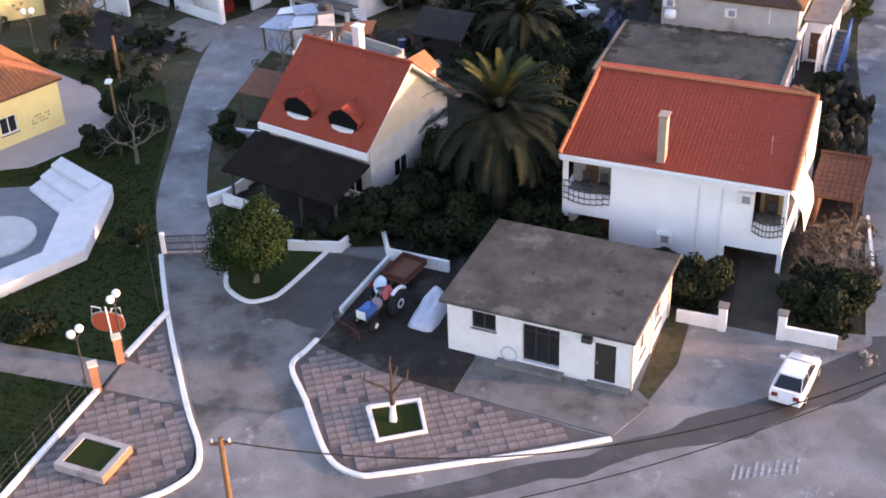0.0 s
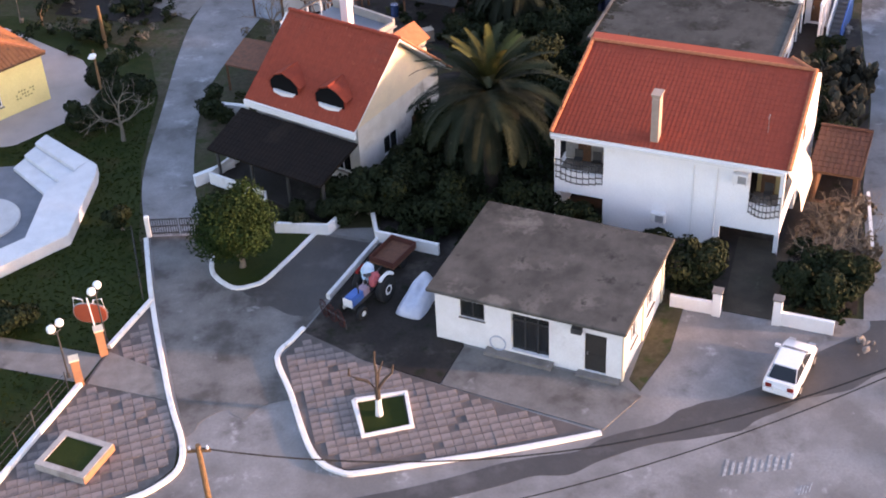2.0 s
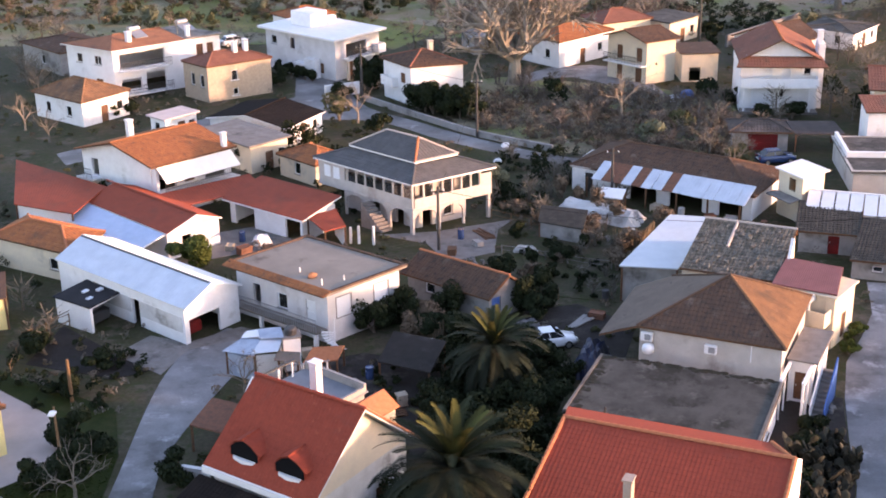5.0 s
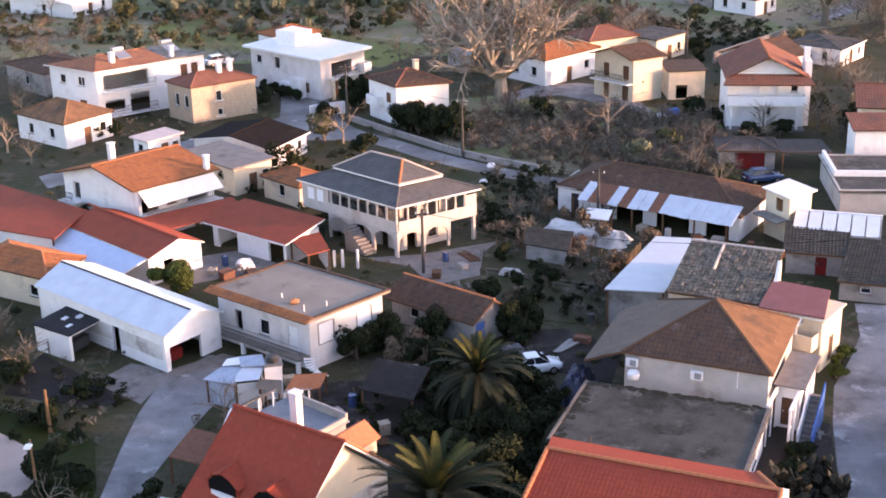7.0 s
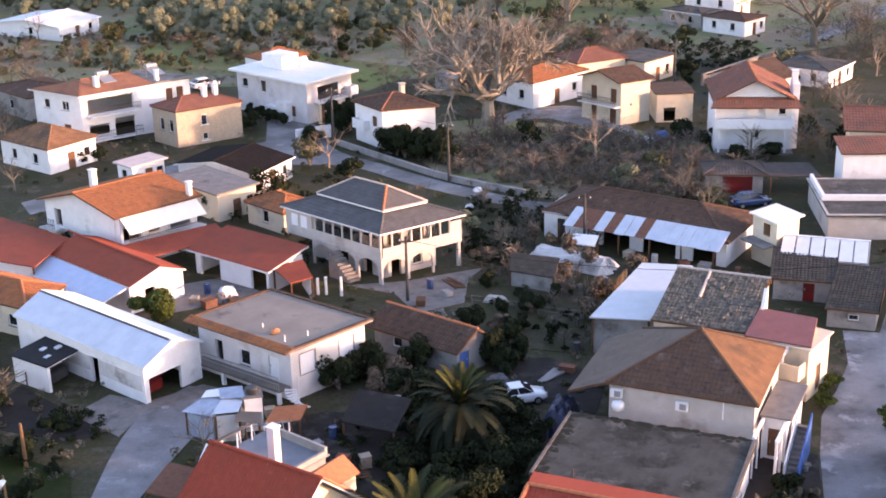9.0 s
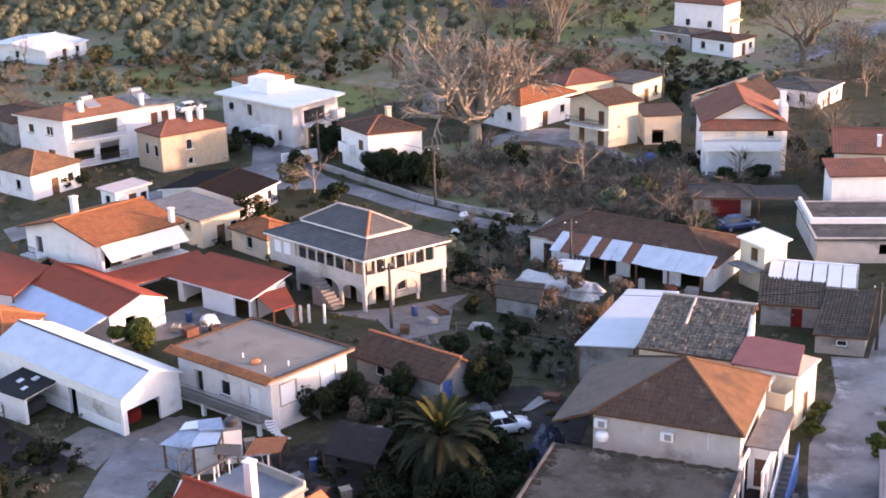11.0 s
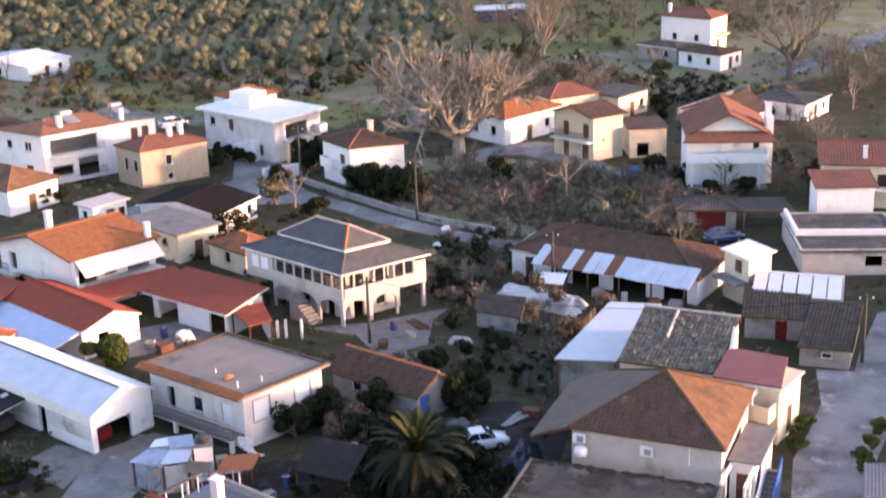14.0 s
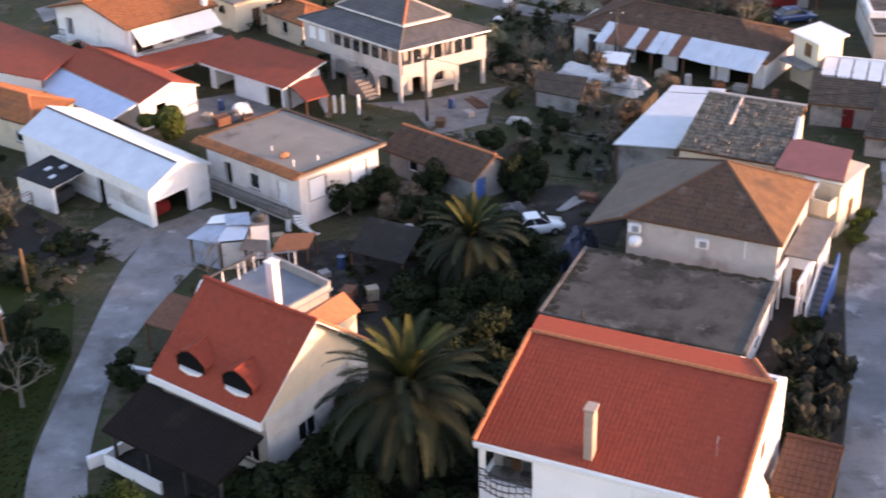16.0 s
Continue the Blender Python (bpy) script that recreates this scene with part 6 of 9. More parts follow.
H = House("brown_roofed_house", "low cream house with a brown-orange tiled roof", -27.4, 107.6, 70, 5.4, 9, 2.6, CREAM, corner=80, inset=0.2, openings=(("W", 1.5, 2.4, 0.8, 1.8, "win"), ("S", 1.2, 2.2, 0.8, 1.8, "win")))
H.roof_hip(2.6, 1.0, ORANGE_TILE, RIDGE, period=0.3, course=0.45)
pent("far_left_shed", "small yellow-walled shed by the trees", [(-34, 97.5, 2.6), (-29.8, 99.0, 2.6), (-31.2, 103.5, 2.9), (-35.5, 102, 2.9)], OLD_TILE, wall=(0, 1), wallmat=YELLOW)

# lean-tos and yard clutter behind the dormer house
p = thing("tin_shack", "patched tin shack with pale sheets", "shed", pose(-9.6, 90.6, 0))
FOOT.append([(-12.6, 89), (-6.8, 88.4), (-7.2, 93), (-12.4, 92.8)])
BLUETIN = surface("bluish_tin", (0.36, 0.42, 0.52), (0.24, 0.28, 0.36), rough=0.5, stains=(0.2, 0.17, 0.15), marks=(0.5, 0.53, 0.58), mark_scale=1.4)
for pts, m in (([(-3.0, 0.4, 1.8), (-0.6, -0.9, 2.0), (-0.2, 0.9, 2.35), (-1.7, 1.7, 2.2)], BLUETIN), ([(-0.8, -0.7, 2.08), (1.0, -0.6, 2.2), (1.2, 1.2, 2.5), (-0.3, 1.0, 2.42)], TIN), ([(-0.4, 0.8, 2.5), (1.3, 0.7, 2.62), (0.9, 2.3, 2.7), (-0.7, 2.2, 2.6)], BLUETIN), ([(0.8, -1.4, 1.9), (2.6, -1.6, 1.8), (2.5, -0.4, 2.0), (0.9, -0.3, 2.1)], GREYED), ([(-1.8, 1.5, 2.26), (-0.4, 1.2, 2.5), (-0.6, 2.4, 2.5), (-1.6, 2.5, 2.3)], WHITESHEET)):
    bm = B()
    plate(bm, pts, 0.03)
    part("roof_sheet", bm, m, p)
for x, y, z in ((-2.7, 0.4, 1.76), (-0.6, -0.7, 1.95), (1.0, -0.4, 2.1), (2.4, -1.3, 1.76), (-1.5, 1.7, 2.1), (0.9, 2.1, 2.55)):
    bm = B()
    box(bm, x - 0.06, y - 0.06, 0, x + 0.06, y + 0.06, z)
    part("post", bm, WOOD, p)
for (x0, y0), (x1, y1), h, m in (((-2.6, 0.45), (-0.7, -0.62), 1.7, BLUETIN), ((-0.5, -0.65), (0.9, -0.42), 1.9, STAINW), ((1.1, -0.3), (0.95, 2.0), 1.9, PALEWALL)):
    bm = B()
    d = Vector((y0 - y1, x1 - x0)).normalized() * 0.06
    prism(bm, [(x0 - d.x, y0 - d.y), (x1 - d.x, y1 - d.y), (x1 + d.x, y1 + d.y), (x0 + d.x, y0 + d.y)], 0, h)
    part("wall", bm, m, p)
p = thing("wash_house", "narrow white wash house with a black tank on top", "outbuilding", pose(-7.9, 91.9, 0, 0, 0, 12))
bm = B()
box(bm, -0.6, -0.6, 0, 0.6, 0.6, 2.5)
part("wall", bm, WHITE, p)
bm = B()
box(bm, -0.68, -0.68, 2.502, 0.68, 0.68, 2.6)
part("roof_slab", bm, CONCRETE, p)
bm = B()
lathe(bm, [(0.05, 2.6), (0.42, 2.61), (0.44, 3.0), (0.36, 3.1), (0.1, 3.14)], (0, 0, 0), 14)
part("water_tank", bm, DARK, p, "round black water tank")
pent("tile_lean_to", "small lean-to with bright orange-red tiles", [(-7.0, 90.0, 1.2), (-4.6, 90.6, 1.2), (-4.2, 92.0, 1.6), (-6.4, 91.8, 1.6)], RIDGE)
p = thing("pergola", "bare white pipe pergola behind the house", "pergola", pose(-6.4, 86.6, 0, 0, 0, 12))
for x in (-1.6, 0.0, 1.6):
    for y in (-1.2, 1.2):
        bm = B()
        tube(bm, [(x, y, 0), (x, y, 2.3)], [0.06, 0.055], 6)
        part("post", bm, PAINTW, p)
for y in (-1.2, 1.2):
    bm = B()
    tube(bm, [(-1.8, y, 2.33), (1.8, y, 2.33)], [0.05, 0.05], 6)
    part("beam", bm, SHUTGREY, p)
for k in range(8):
    bm = B()
    tube(bm, [(-1.7 + 0.48 * k, -1.4, 2.41), (-1.7 + 0.48 * k, 1.4, 2.41)], [0.03, 0.03], 5)
    part("rafter", bm, (SHUTGREY, WOOD)[k % 2], p)
pent("brown_lean_to", "brown sheet lean-to by the drive", [(-13.0, 80.4, 1.9), (-10.6, 79.2, 1.9), (-9.6, 82.0, 2.3), (-12.0, 83.2, 2.3)], RUST)
pent("grey_lean_to", "grey fibre-cement lean-to roof", [(-1.8, 89.4, 1.6), (1.8, 87.6, 1.6), (2.9, 91.6, 2.0), (-0.8, 93.4, 2.0)], surface("fibre_cement", (0.034, 0.029, 0.026), (0.022, 0.02, 0.018), stains=(0.06, 0.052, 0.047), marks=(0.03, 0.03, 0.022), grit=0.5))
H = House("grey_annex", "grey flat-roofed annex with a white parapet", -5.6, 77.4, 50, 5.5, 5.2, 3.3, GREYWALL, inset=0.1, category="annex")
H.slab(-0.1, -0.1, 5.6, 5.3, 3.3, 3.42, surface("bluish_roof", (0.22, 0.23, 0.25), (0.17, 0.18, 0.2)))
bm = B()
box(bm, 5.3, 0, 3.422, 5.5, 5.2, 3.95), box(bm, 0.0, -0.06, 3.422, 5.3, 0.12, 3.75)
part("parapet", bm, GREYWALL, H.p)
for k in range(4):
    bm = B()
    tube(bm, [(0.4 + 1.2 * k, 5.0, 3.42), (0.4 + 1.2 * k, 5.0, 4.5)], [0.05, 0.05], 6)
    part("pergola_post", bm, PAINTW, H.p)
bm = B()
box(bm, 0.2, 4.92, 4.5, 4.3, 5.08, 4.58)
part("pergola_beam", bm, DARK, H.p)

# ---- houses beside the lane ----
rnd_moss = random.Random(17)
H = House("terrace_block", "low block with a dark flat terrace roof", 20.9, 75.2, 67.7, 8.2, 11.6, 2.8, WHITE, inset=0.15, openings=(("S", 1.2, 2.2, 0, 2.0, "door"), ("S", 4, 5.2, 0.9, 2, "win")))
H.slab(-0.2, -0.2, 8.2, 11.8, 2.8, 3.0, surface("dark_terrace_slab", (0.082, 0.08, 0.072), (0.044, 0.043, 0.038), scale=0.5, mix=0.3, stains=(0.125, 0.12, 0.108), stain_scale=0.45, stain_at=0.56, marks=(0.028, 0.028, 0.022), mark_scale=0.55, mark_at=0.53, grit=0.5))
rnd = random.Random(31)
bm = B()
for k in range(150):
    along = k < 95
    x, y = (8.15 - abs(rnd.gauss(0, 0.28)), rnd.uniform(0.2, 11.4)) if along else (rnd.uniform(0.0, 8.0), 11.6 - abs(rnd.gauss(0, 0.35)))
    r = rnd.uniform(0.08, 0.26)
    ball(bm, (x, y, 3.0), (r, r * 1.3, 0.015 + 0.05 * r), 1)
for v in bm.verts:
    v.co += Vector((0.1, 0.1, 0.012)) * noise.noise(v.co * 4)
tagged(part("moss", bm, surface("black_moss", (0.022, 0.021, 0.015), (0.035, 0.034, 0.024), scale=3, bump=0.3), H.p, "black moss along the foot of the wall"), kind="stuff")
bm = B()
tube(bm, [(0.2, 9.2, 3.0), (0.2, 9.2, 3.55)], [0.07, 0.06], 7)
part("vent_pipe", bm, DARK, H.p)
for q in ((-0.15, 11.55, 8.1, 11.75), (0.0, -0.15, 8.1, 0.05)):
    bm = B()
    box(bm, *q[:2], 3.002, *q[2:], 3.06)
    part("parapet", bm, DIMCEM, H.p)
H = House("hipped_house", "cream-walled house under an old hipped tile roof", 24.5, 84.5, 66.2, 9.0, 9.7, 4.4, PALEWALL, inset=0.15, openings=(("S", 3.2, 4.2, 1.2, 2.4, "shut"), ("S", 6.4, 7.4, 1.2, 2.4, "shut")))
top = (5.05, 4.75, 6.85)
# tile tone differs by slope; the sunward one carries painted sunlight
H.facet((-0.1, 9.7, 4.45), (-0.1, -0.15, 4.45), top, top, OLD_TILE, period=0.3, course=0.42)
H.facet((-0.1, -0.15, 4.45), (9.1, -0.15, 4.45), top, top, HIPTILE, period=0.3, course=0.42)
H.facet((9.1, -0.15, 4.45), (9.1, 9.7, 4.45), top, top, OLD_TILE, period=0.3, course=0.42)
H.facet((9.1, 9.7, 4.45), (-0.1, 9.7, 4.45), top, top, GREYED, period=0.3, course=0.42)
H.facet((9.1, 12.4, 3.2), (0.3, 12.4, 3.2), (9.1, 9.7, 4.45), (-0.1, 9.7, 4.45), GREYED, period=0.3, course=0.42)
for e in ((-0.1, -0.15, 4.45), (-0.1, 9.7, 4.45), (9.1, -0.15, 4.45), (9.1, 9.7, 4.45)):
    H.caps(e, top, HIPTILE if e[1] < 0 and e[0] < 0 else OLD_TILE)
H.unit("W", 9.0, 3.5), H.unit("W", 4.7, 3.3)
bm = B()
lathe(bm, [(0.05, 0), (0.38, 0.02), (0.42, 0.3), (0.36, 0.5), (0.1, 0.56)], (-0.75, 8.7, 3.0), 16)
part("water_tank", bm, PAINTW, H.p, "small white plastic water tank", smooth=True)
bm = B()
tube(bm, [H.at("W", 2.1, 0.05, 3.05), H.at("W", 2.1, 0.05, 4.3)], [0.04, 0.04], 6)
part("drain_pipe", bm, PAINTW, H.p)
H = House("lane_annex", "narrow white annex with a grey roof and blue door", 26.75, 85.1, 64.5, 5.2, 1.75, 3.0, WHITE, inset=0.1, openings=(("S", 0.5, 1.4, 0.1, 2.3, "blue"), ("S", 3.0, 3.9, 0.9, 2.0, "win"), ("W", 0.4, 1.3, 0.2, 2.2, "wood")), category="annex")
H.slab(-0.1, -0.2, 5.3, 1.85, 3.0, 3.14, CONCRETE)
for u in (-0.1, -1.5, -2.9):
    bm = B()
    box(bm, u, 0.1, 0, u + 0.16, 0.26, 2.8)
    part("pillar", bm, WHITE, H.p)
    bm = B()
    box(bm, u, 1.55, 0, u + 0.1, 1.65, 2.8)
    part("pillar", bm, WHITE, H.p)
bm = B()
box(bm, -2.9, 0.08, 2.8, -0.12, 0.28, 2.96), box(bm, -2.9, 1.48, 2.8, -0.12, 1.68, 2.96)
part("beam", bm, WHITE, H.p)
for k in range(10):
    bm = B()
    box(bm, 1.6 - 0.36 * k, -1.0, 0, 1.95 - 0.36 * k, -0.25, 1.9 - 0.19 * k)
    part("stair_step", bm, CONCRETE, H.p)
for y, m in ((-1.12, BLUE), (-0.24, WHITE)):
    bm = B()
    v = [(1.95, 0), (1.95, 2.85), (-1.9, 0.85), (-1.9, 0)]
    f0, f1 = ([bm.verts.new((x, y + d, z)) for x, z in v] for d in (0, 0.1))
    bm.faces.new(f0), bm.faces.new(f1[::-1])
    for k in range(4):
        bm.faces.new((f0[k], f0[(k + 1) % 4], f1[(k + 1) % 4], f1[k]))
    part("stair_parapet", bm, m, H.p, "blue sheet stair side" if m is BLUE else "white stair parapet")
H = House("sunlit_house", "cream stepped house facing the lane", 30.2, 93.3, 52, 3.8, 3.2, 3.9, CREAM, inset=0.12, openings=(("S", 1.6, 2.4, 0.2, 2.2, "wood"), ("W", 0.8, 2.4, 2.2, 3.6, "hole")))
H.slab(-0.1, -0.1, 3.9, 3.3, 3.9, 4.05, CREAM)
H.balcony("W", 0.3, 3.0, 2.1, 1.2, CREAM, solidrail=True)
bm = B()
box(bm, -0.95, 1.5, 3.55, 0.1, 2.7, 3.62), box(bm, -0.9, 1.55, 2.1, -0.8, 1.65, 3.55), box(bm, -0.9, 2.5, 2.1, -0.8, 2.6, 3.55), box(bm, -0.85, 1.55, 3.62, 0.05, 2.6, 3.95)
part("solar_tank", bm, PAINTW, H.p, "white roof water heater")
pent("red_terrace_roof", "faded red sheet roof over a terrace", [(26.2, 95.7, 4.2), (30.3, 93.5, 4.2), (31.7, 97.2, 4.7), (28.1, 99.4, 4.7)], surface("faded_red_sheet", (0.29, 0.12, 0.11), (0.24, 0.1, 0.09), stains=(0.2, 0.1, 0.09)), "canopy", wall=(0, 1), wallmat=CREAM)
H = House("long_tile_house", "cream house with a mossy brown tiled roof", 26.7, 96.3, 65.8, 7.8, 7.1, 4.0, CREAM, inset=0.15, openings=(("W", 4.6, 5.5, 2, 3.2, "win"),))
H.facet((0, 7.1, 4.05), (0, 0, 4.05), (7.4, 7.1, 5.45), (7.4, 0, 5.45), MOSSY, period=0.3, course=0.42)
H.facet((7.9, 0, 4.9), (7.9, 7.1, 4.9), (7.4, 0, 5.45), (7.4, 7.1, 5.45), MOSSY, period=0.3, course=0.42)
H.caps((7.4, 0, 5.45), (7.4, 7.1, 5.45), PALECAP)
H.gable("S", 7.4, 5.35, CREAM), H.gable("N", 7.4, 5.35, CREAM)
H.caps((7.3, 4.55, 5.4), (3.6, 4.45, 4.75), PALECAP)
bm = B()
for k in range(80):
    x, y = rnd_moss.uniform(0.6, 6.7), rnd_moss.uniform(0.3, 6.8)
    z, r = 4.09 + 1.4 * x / 7.4, rnd_moss.uniform(0.08, 0.24)
    ball(bm, (x, y, z), (r * 2.4, r * 0.75, 0.05 + r * 0.1), 1)
for v in bm.verts:
    v.co += 0.09 * noise.noise_vector(v.co * 3)
tagged(part("moss", bm, MOSSCLUMP, H.p, "clumps of dull moss and weeds"), kind="stuff")
bm = B()
f0, f1 = ([bm.verts.new((x, y, z)) for x, z in ((2.6, 4.1), (4.3, 4.1), (4.3, 5.9))] for y in (-0.35, -0.1))
bm.faces.new(f0), bm.faces.new(f1[::-1])
for k in range(3):
    bm.faces.new((f0[k], f0[(k + 1) % 3], f1[(k + 1) % 3], f1[k]))
part("end_parapet", bm, WHITE, H.p, "white stepped end parapet")
pent("metal_barn", "open barn under a pale metal roof", [(16.1, 102.2, 3.1), (20.4, 101.1, 3.2), (25.45, 111.2, 3.5), (21.55, 112.4, 3.4)], surface("pale_sheet", (0.55, 0.58, 0.62), (0.48, 0.51, 0.55), rough=0.45, bump=0.04), "barn", wall=(0, 1), wallmat=GREYWALL)

H = House("tin_patched_farmhouse", "long old farmhouse with tin-patched tiled roof", 30.1, 119.1, 57, 8.6, 18.4, 2.3, WHITE, inset=0.3, openings=(("W", 15.8, 16.5, 0.1, 1.9, "hole"), ("W", 9.5, 12.2, 0, 1.7, "hole"), ("W", 5.0, 8.2, 0, 1.8, "hole"), ("W", 1.2, 3.4, 0, 1.9, "hole"), ("N", 2, 3, 0.8, 1.8, "win")), category="farmhouse")
H.roof_hip(2.4, 1.7, OLD_TILE, OLD_TILE, period=0.3, course=0.45)
rnd = random.Random(4)
for k in range(15):
    bm = B()
    y, w, o = 0.3 + 1.0 * k, 0.98, rnd.uniform(-0.15, 0.15)
    q = [(-1.5 + o, y + w, 2.0), (-1.5 + o, y, 2.0), (1.1, y, 3.0), (1.1, y + w, 3.0)]
    for j in range(6):
        y0, y1 = y + w * j / 6, y + w * (j + 1) / 6
        plate(bm, [(-1.5 + o, y1, 2.02 + 0.03 * ((j + 1) % 2)), (-1.5 + o, y0, 2.02 + 0.03 * (j % 2)), (1.1, y0, 3.02 + 0.03 * (j % 2)), (1.1, y1, 3.02 + 0.03 * ((j + 1) % 2))], 0.02)
    bmesh.ops.remove_doubles(bm, verts=bm.verts[:], dist=1e-4)
    part("tin_sheet", bm, RUST if k in (10, 12, 13) or k == 7 else TIN, H.p, "rusted tin sheet" if k in (10, 12, 13) or k == 7 else "pale tin sheet")
for k in range(6):
    bm = B()
    box(bm, -1.3, 0.8 + 3 * k, 0, -1.16, 0.94 + 3 * k, 1.98)
    part("eave_post", bm, WOOD, H.p)
H = House("end_room", "small white end room of the old farmhouse", 17.9, 127.3, 62, 5.4, 3.5, 2.3, WHITE, inset=0.1, openings=(("W", 1.3, 2.1, 0, 1.9, "door"),), category="outbuilding")
H.slab(-0.1, -0.1, 5.5, 3.6, 2.3, 2.42, PALEWALL)
H = House("tall_hut", "small yellow upper-floor hut with a white roof", 34.1, 118.6, 37, 3.2, 3.4, 4.2, CREAM, corner=80, inset=0.12, openings=(("W", 1.0, 1.9, 2.6, 3.8, "hole"), ("S", 1.2, 2.2, 0, 1.8, "hole")), category="hut")
H.slab(-0.2, -0.2, 3.5, 3.6, 4.2, 4.34, WHITE)
H.slab(-1.4, 0.2, 0.0, 3.4, 2.1, 2.25, CONCRETE, "landing")
H = House("roadside_store", "low grey store with a dark tiled roof", 38.7, 105.0, 67.3, 8.3, 3.9, 1.6, GREYWALL, corner=94, inset=0.12, openings=(("W", 1.4, 2.2, 0.7, 1.2, "win"),), category="store")
H.facet((-0.1, 4.0, 1.62), (-0.1, -0.1, 1.62), (8.4, 4.0, 2.3), (8.4, -0.1, 2.3), MOSSDARK, period=0.3, course=0.45, amp=0.025)
H = House("red_door_store", "grey store with a red door and dark roof", 37.0, 110.7, 74, 6.0, 5.0, 1.9, GREYWALL, inset=0.12, openings=(("W", 1.6, 2.5, 0, 1.6, "red"),), category="store")
H.facet((-0.2, 5.2, 1.95), (-0.2, -0.2, 1.95), (6.1, 5.2, 2.5), (6.1, -0.2, 2.5), MOSSDARK, period=0.3, course=0.45, amp=0.025)
p = thing("glazed_lean_to", "lean-to roof of white translucent panels", "lean-to", pose(33.7, 116.0, 0, 0, 0, -18.4))
for k in range(6):
    bm = B()
    plate(bm, [(0.05 + 1.2 * k, 0, 2.3), (1.12 + 1.2 * k, 0, 2.3), (1.12 + 1.2 * k, 3.6, 2.9), (0.05 + 1.2 * k, 3.6, 2.9)], 0.05)
    part("panel", bm, surface("milky_panel", (0.66, 0.7, 0.74), (0.58, 0.62, 0.66), rough=0.35, bump=0), p)
    bm = B()
    box(bm, -0.03 + 1.2 * k, 0, 0, 0.03 + 1.2 * k, 0.08, 2.24)
    part("post", bm, DARK, p)
bm = B()
box(bm, -0.1, 3.6, 0, 7.3, 3.8, 3.0)
part("back_wall", bm, WHITE, p)
pent("dark_hut", "low hut with a dark mossy roof", [(10.9, 116.6, 1.4), (14.6, 114.6, 1.4), (15.4, 118.2, 1.8), (11.4, 119.8, 1.8)], MOSSDARK, "hut", wall=(0, 1), wallmat=GREYWALL)
pent("white_sheet_roof", "small white sheet roof by the farmhouse", [(16.8, 122.6, 1.5), (18.8, 121.8, 1.5), (19.4, 123.6, 1.8), (17.2, 124.4, 1.8)], WHITE, "canopy", corr=False)

# ---- houses across the street ----
TILES = dict(period=0.32, course=0.5, amp=0.03)
H = House("stone_house", "square stone house under a red hipped roof", -24.95, 162.0, 32, 8.5, 5.0, 4.3, STONE, corner=104, inset=0.15, openings=(("S", 3.2, 4.0, 2.2, 3.5, "win"), ("S", 3.3, 4.0, 0.5, 1.3, "win"), ("W", 0.9, 1.7, 1.7, 3.2, "win"), ("W", 2.7, 3.5, 1.7, 3.2, "win")))
H.roof_hip(4.33, 1.1, FARTILE, FARTILE, length=0.8, **TILES)
H.chimney(5.0, 2.0, 4.6, 6.2, 0.5, 0.5), H.chimney(6.4, 2.0, 4.6, 6.3, 0.5, 0.5)
bm = B()
for z in (0.02, 1.9):
    H.fbox(bm, "S", 3.05, 4.15, 0.002, 0.04, z + 0.3, z + 0.42)
part("window_surround", bm, PAINTW, H.p)

H = House("apartment_house", "white three-bay house with stacked balconies", -36.4, 164.3, 35, 14.4, 8.2, 5.9, WHITE, corner=112, inset=0.2, openings=(("S", 1.0, 6.8, 3.5, 5.3, "hole"), ("S", 1.0, 3.6, 0.9, 2.2, "hole"), ("S", 4.2, 6.8, 0.3, 2.6, "hole"), ("S", 11.0, 11.9, 3.5, 5.1, "shut"), ("S", 12.4, 13.3, 3.5, 5.1, "shut"), ("W", 2.2, 3.4, 3.9, 5.0, "win"), ("W", 5.4, 6.4, 3.9, 5.0, "win"), ("W", 2.2, 3.4, 1.0, 2.2, "shut")))
H.balcony("S", 0.7, 7.0, 3.35, 0.9, WHITE), H.balcony("S", 0.7, 7.0, 0.45, 0.9, WHITE)
H.facet((-0.3, -0.3, 5.95), (9.5, -0.3, 5.95), (3.2, 4, 6.95), (9.5, 4, 6.95), FADEDTILE, **TILES)
H.facet((9.5, 8.3, 5.95), (-0.3, 8.3, 5.95), (9.5, 4, 6.95), (3.2, 4, 6.95), FADEDTILE, **TILES)
H.facet((-0.3, 8.3, 5.95), (-0.3, -0.3, 5.95), (3.2, 4, 6.95), (3.2, 4, 6.95), FADEDTILE, **TILES)
H.caps((3.2, 4, 6.95), (9.5, 4, 6.95), FADEDTILE)
H.slab(9.4, -0.1, 14.5, 8.3, 5.9, 6.1, CONCRETE)
for x in (5.5, 11.8):
    bm = B()
    lathe(bm, [(0.25, -0.7), (0.3, -0.65), (0.3, 0.65), (0.25, 0.7)], (x, 3.4, 7.5), 12, "x")
    plate(bm, [(x - 0.8, 2.0, 6.6), (x + 0.8, 2.0, 6.6), (x + 0.8, 3.2, 7.3), (x - 0.8, 3.2, 7.3)], 0.06)
    box(bm, x - 0.7, 3.3, 6.1, x - 0.6, 3.4, 7.3), box(bm, x + 0.6, 3.3, 6.1, x + 0.7, 3.4, 7.3)
    part("solar_heater", bm, STEEL, H.p, "roof water heater with a tilted panel")
H.chimney(3.4, 1.6, 6.2, 7.4, 0.5, 0.5)
H.chimney(10.6, 1.0, 6.1, 7.2, 0.4, 0.4)

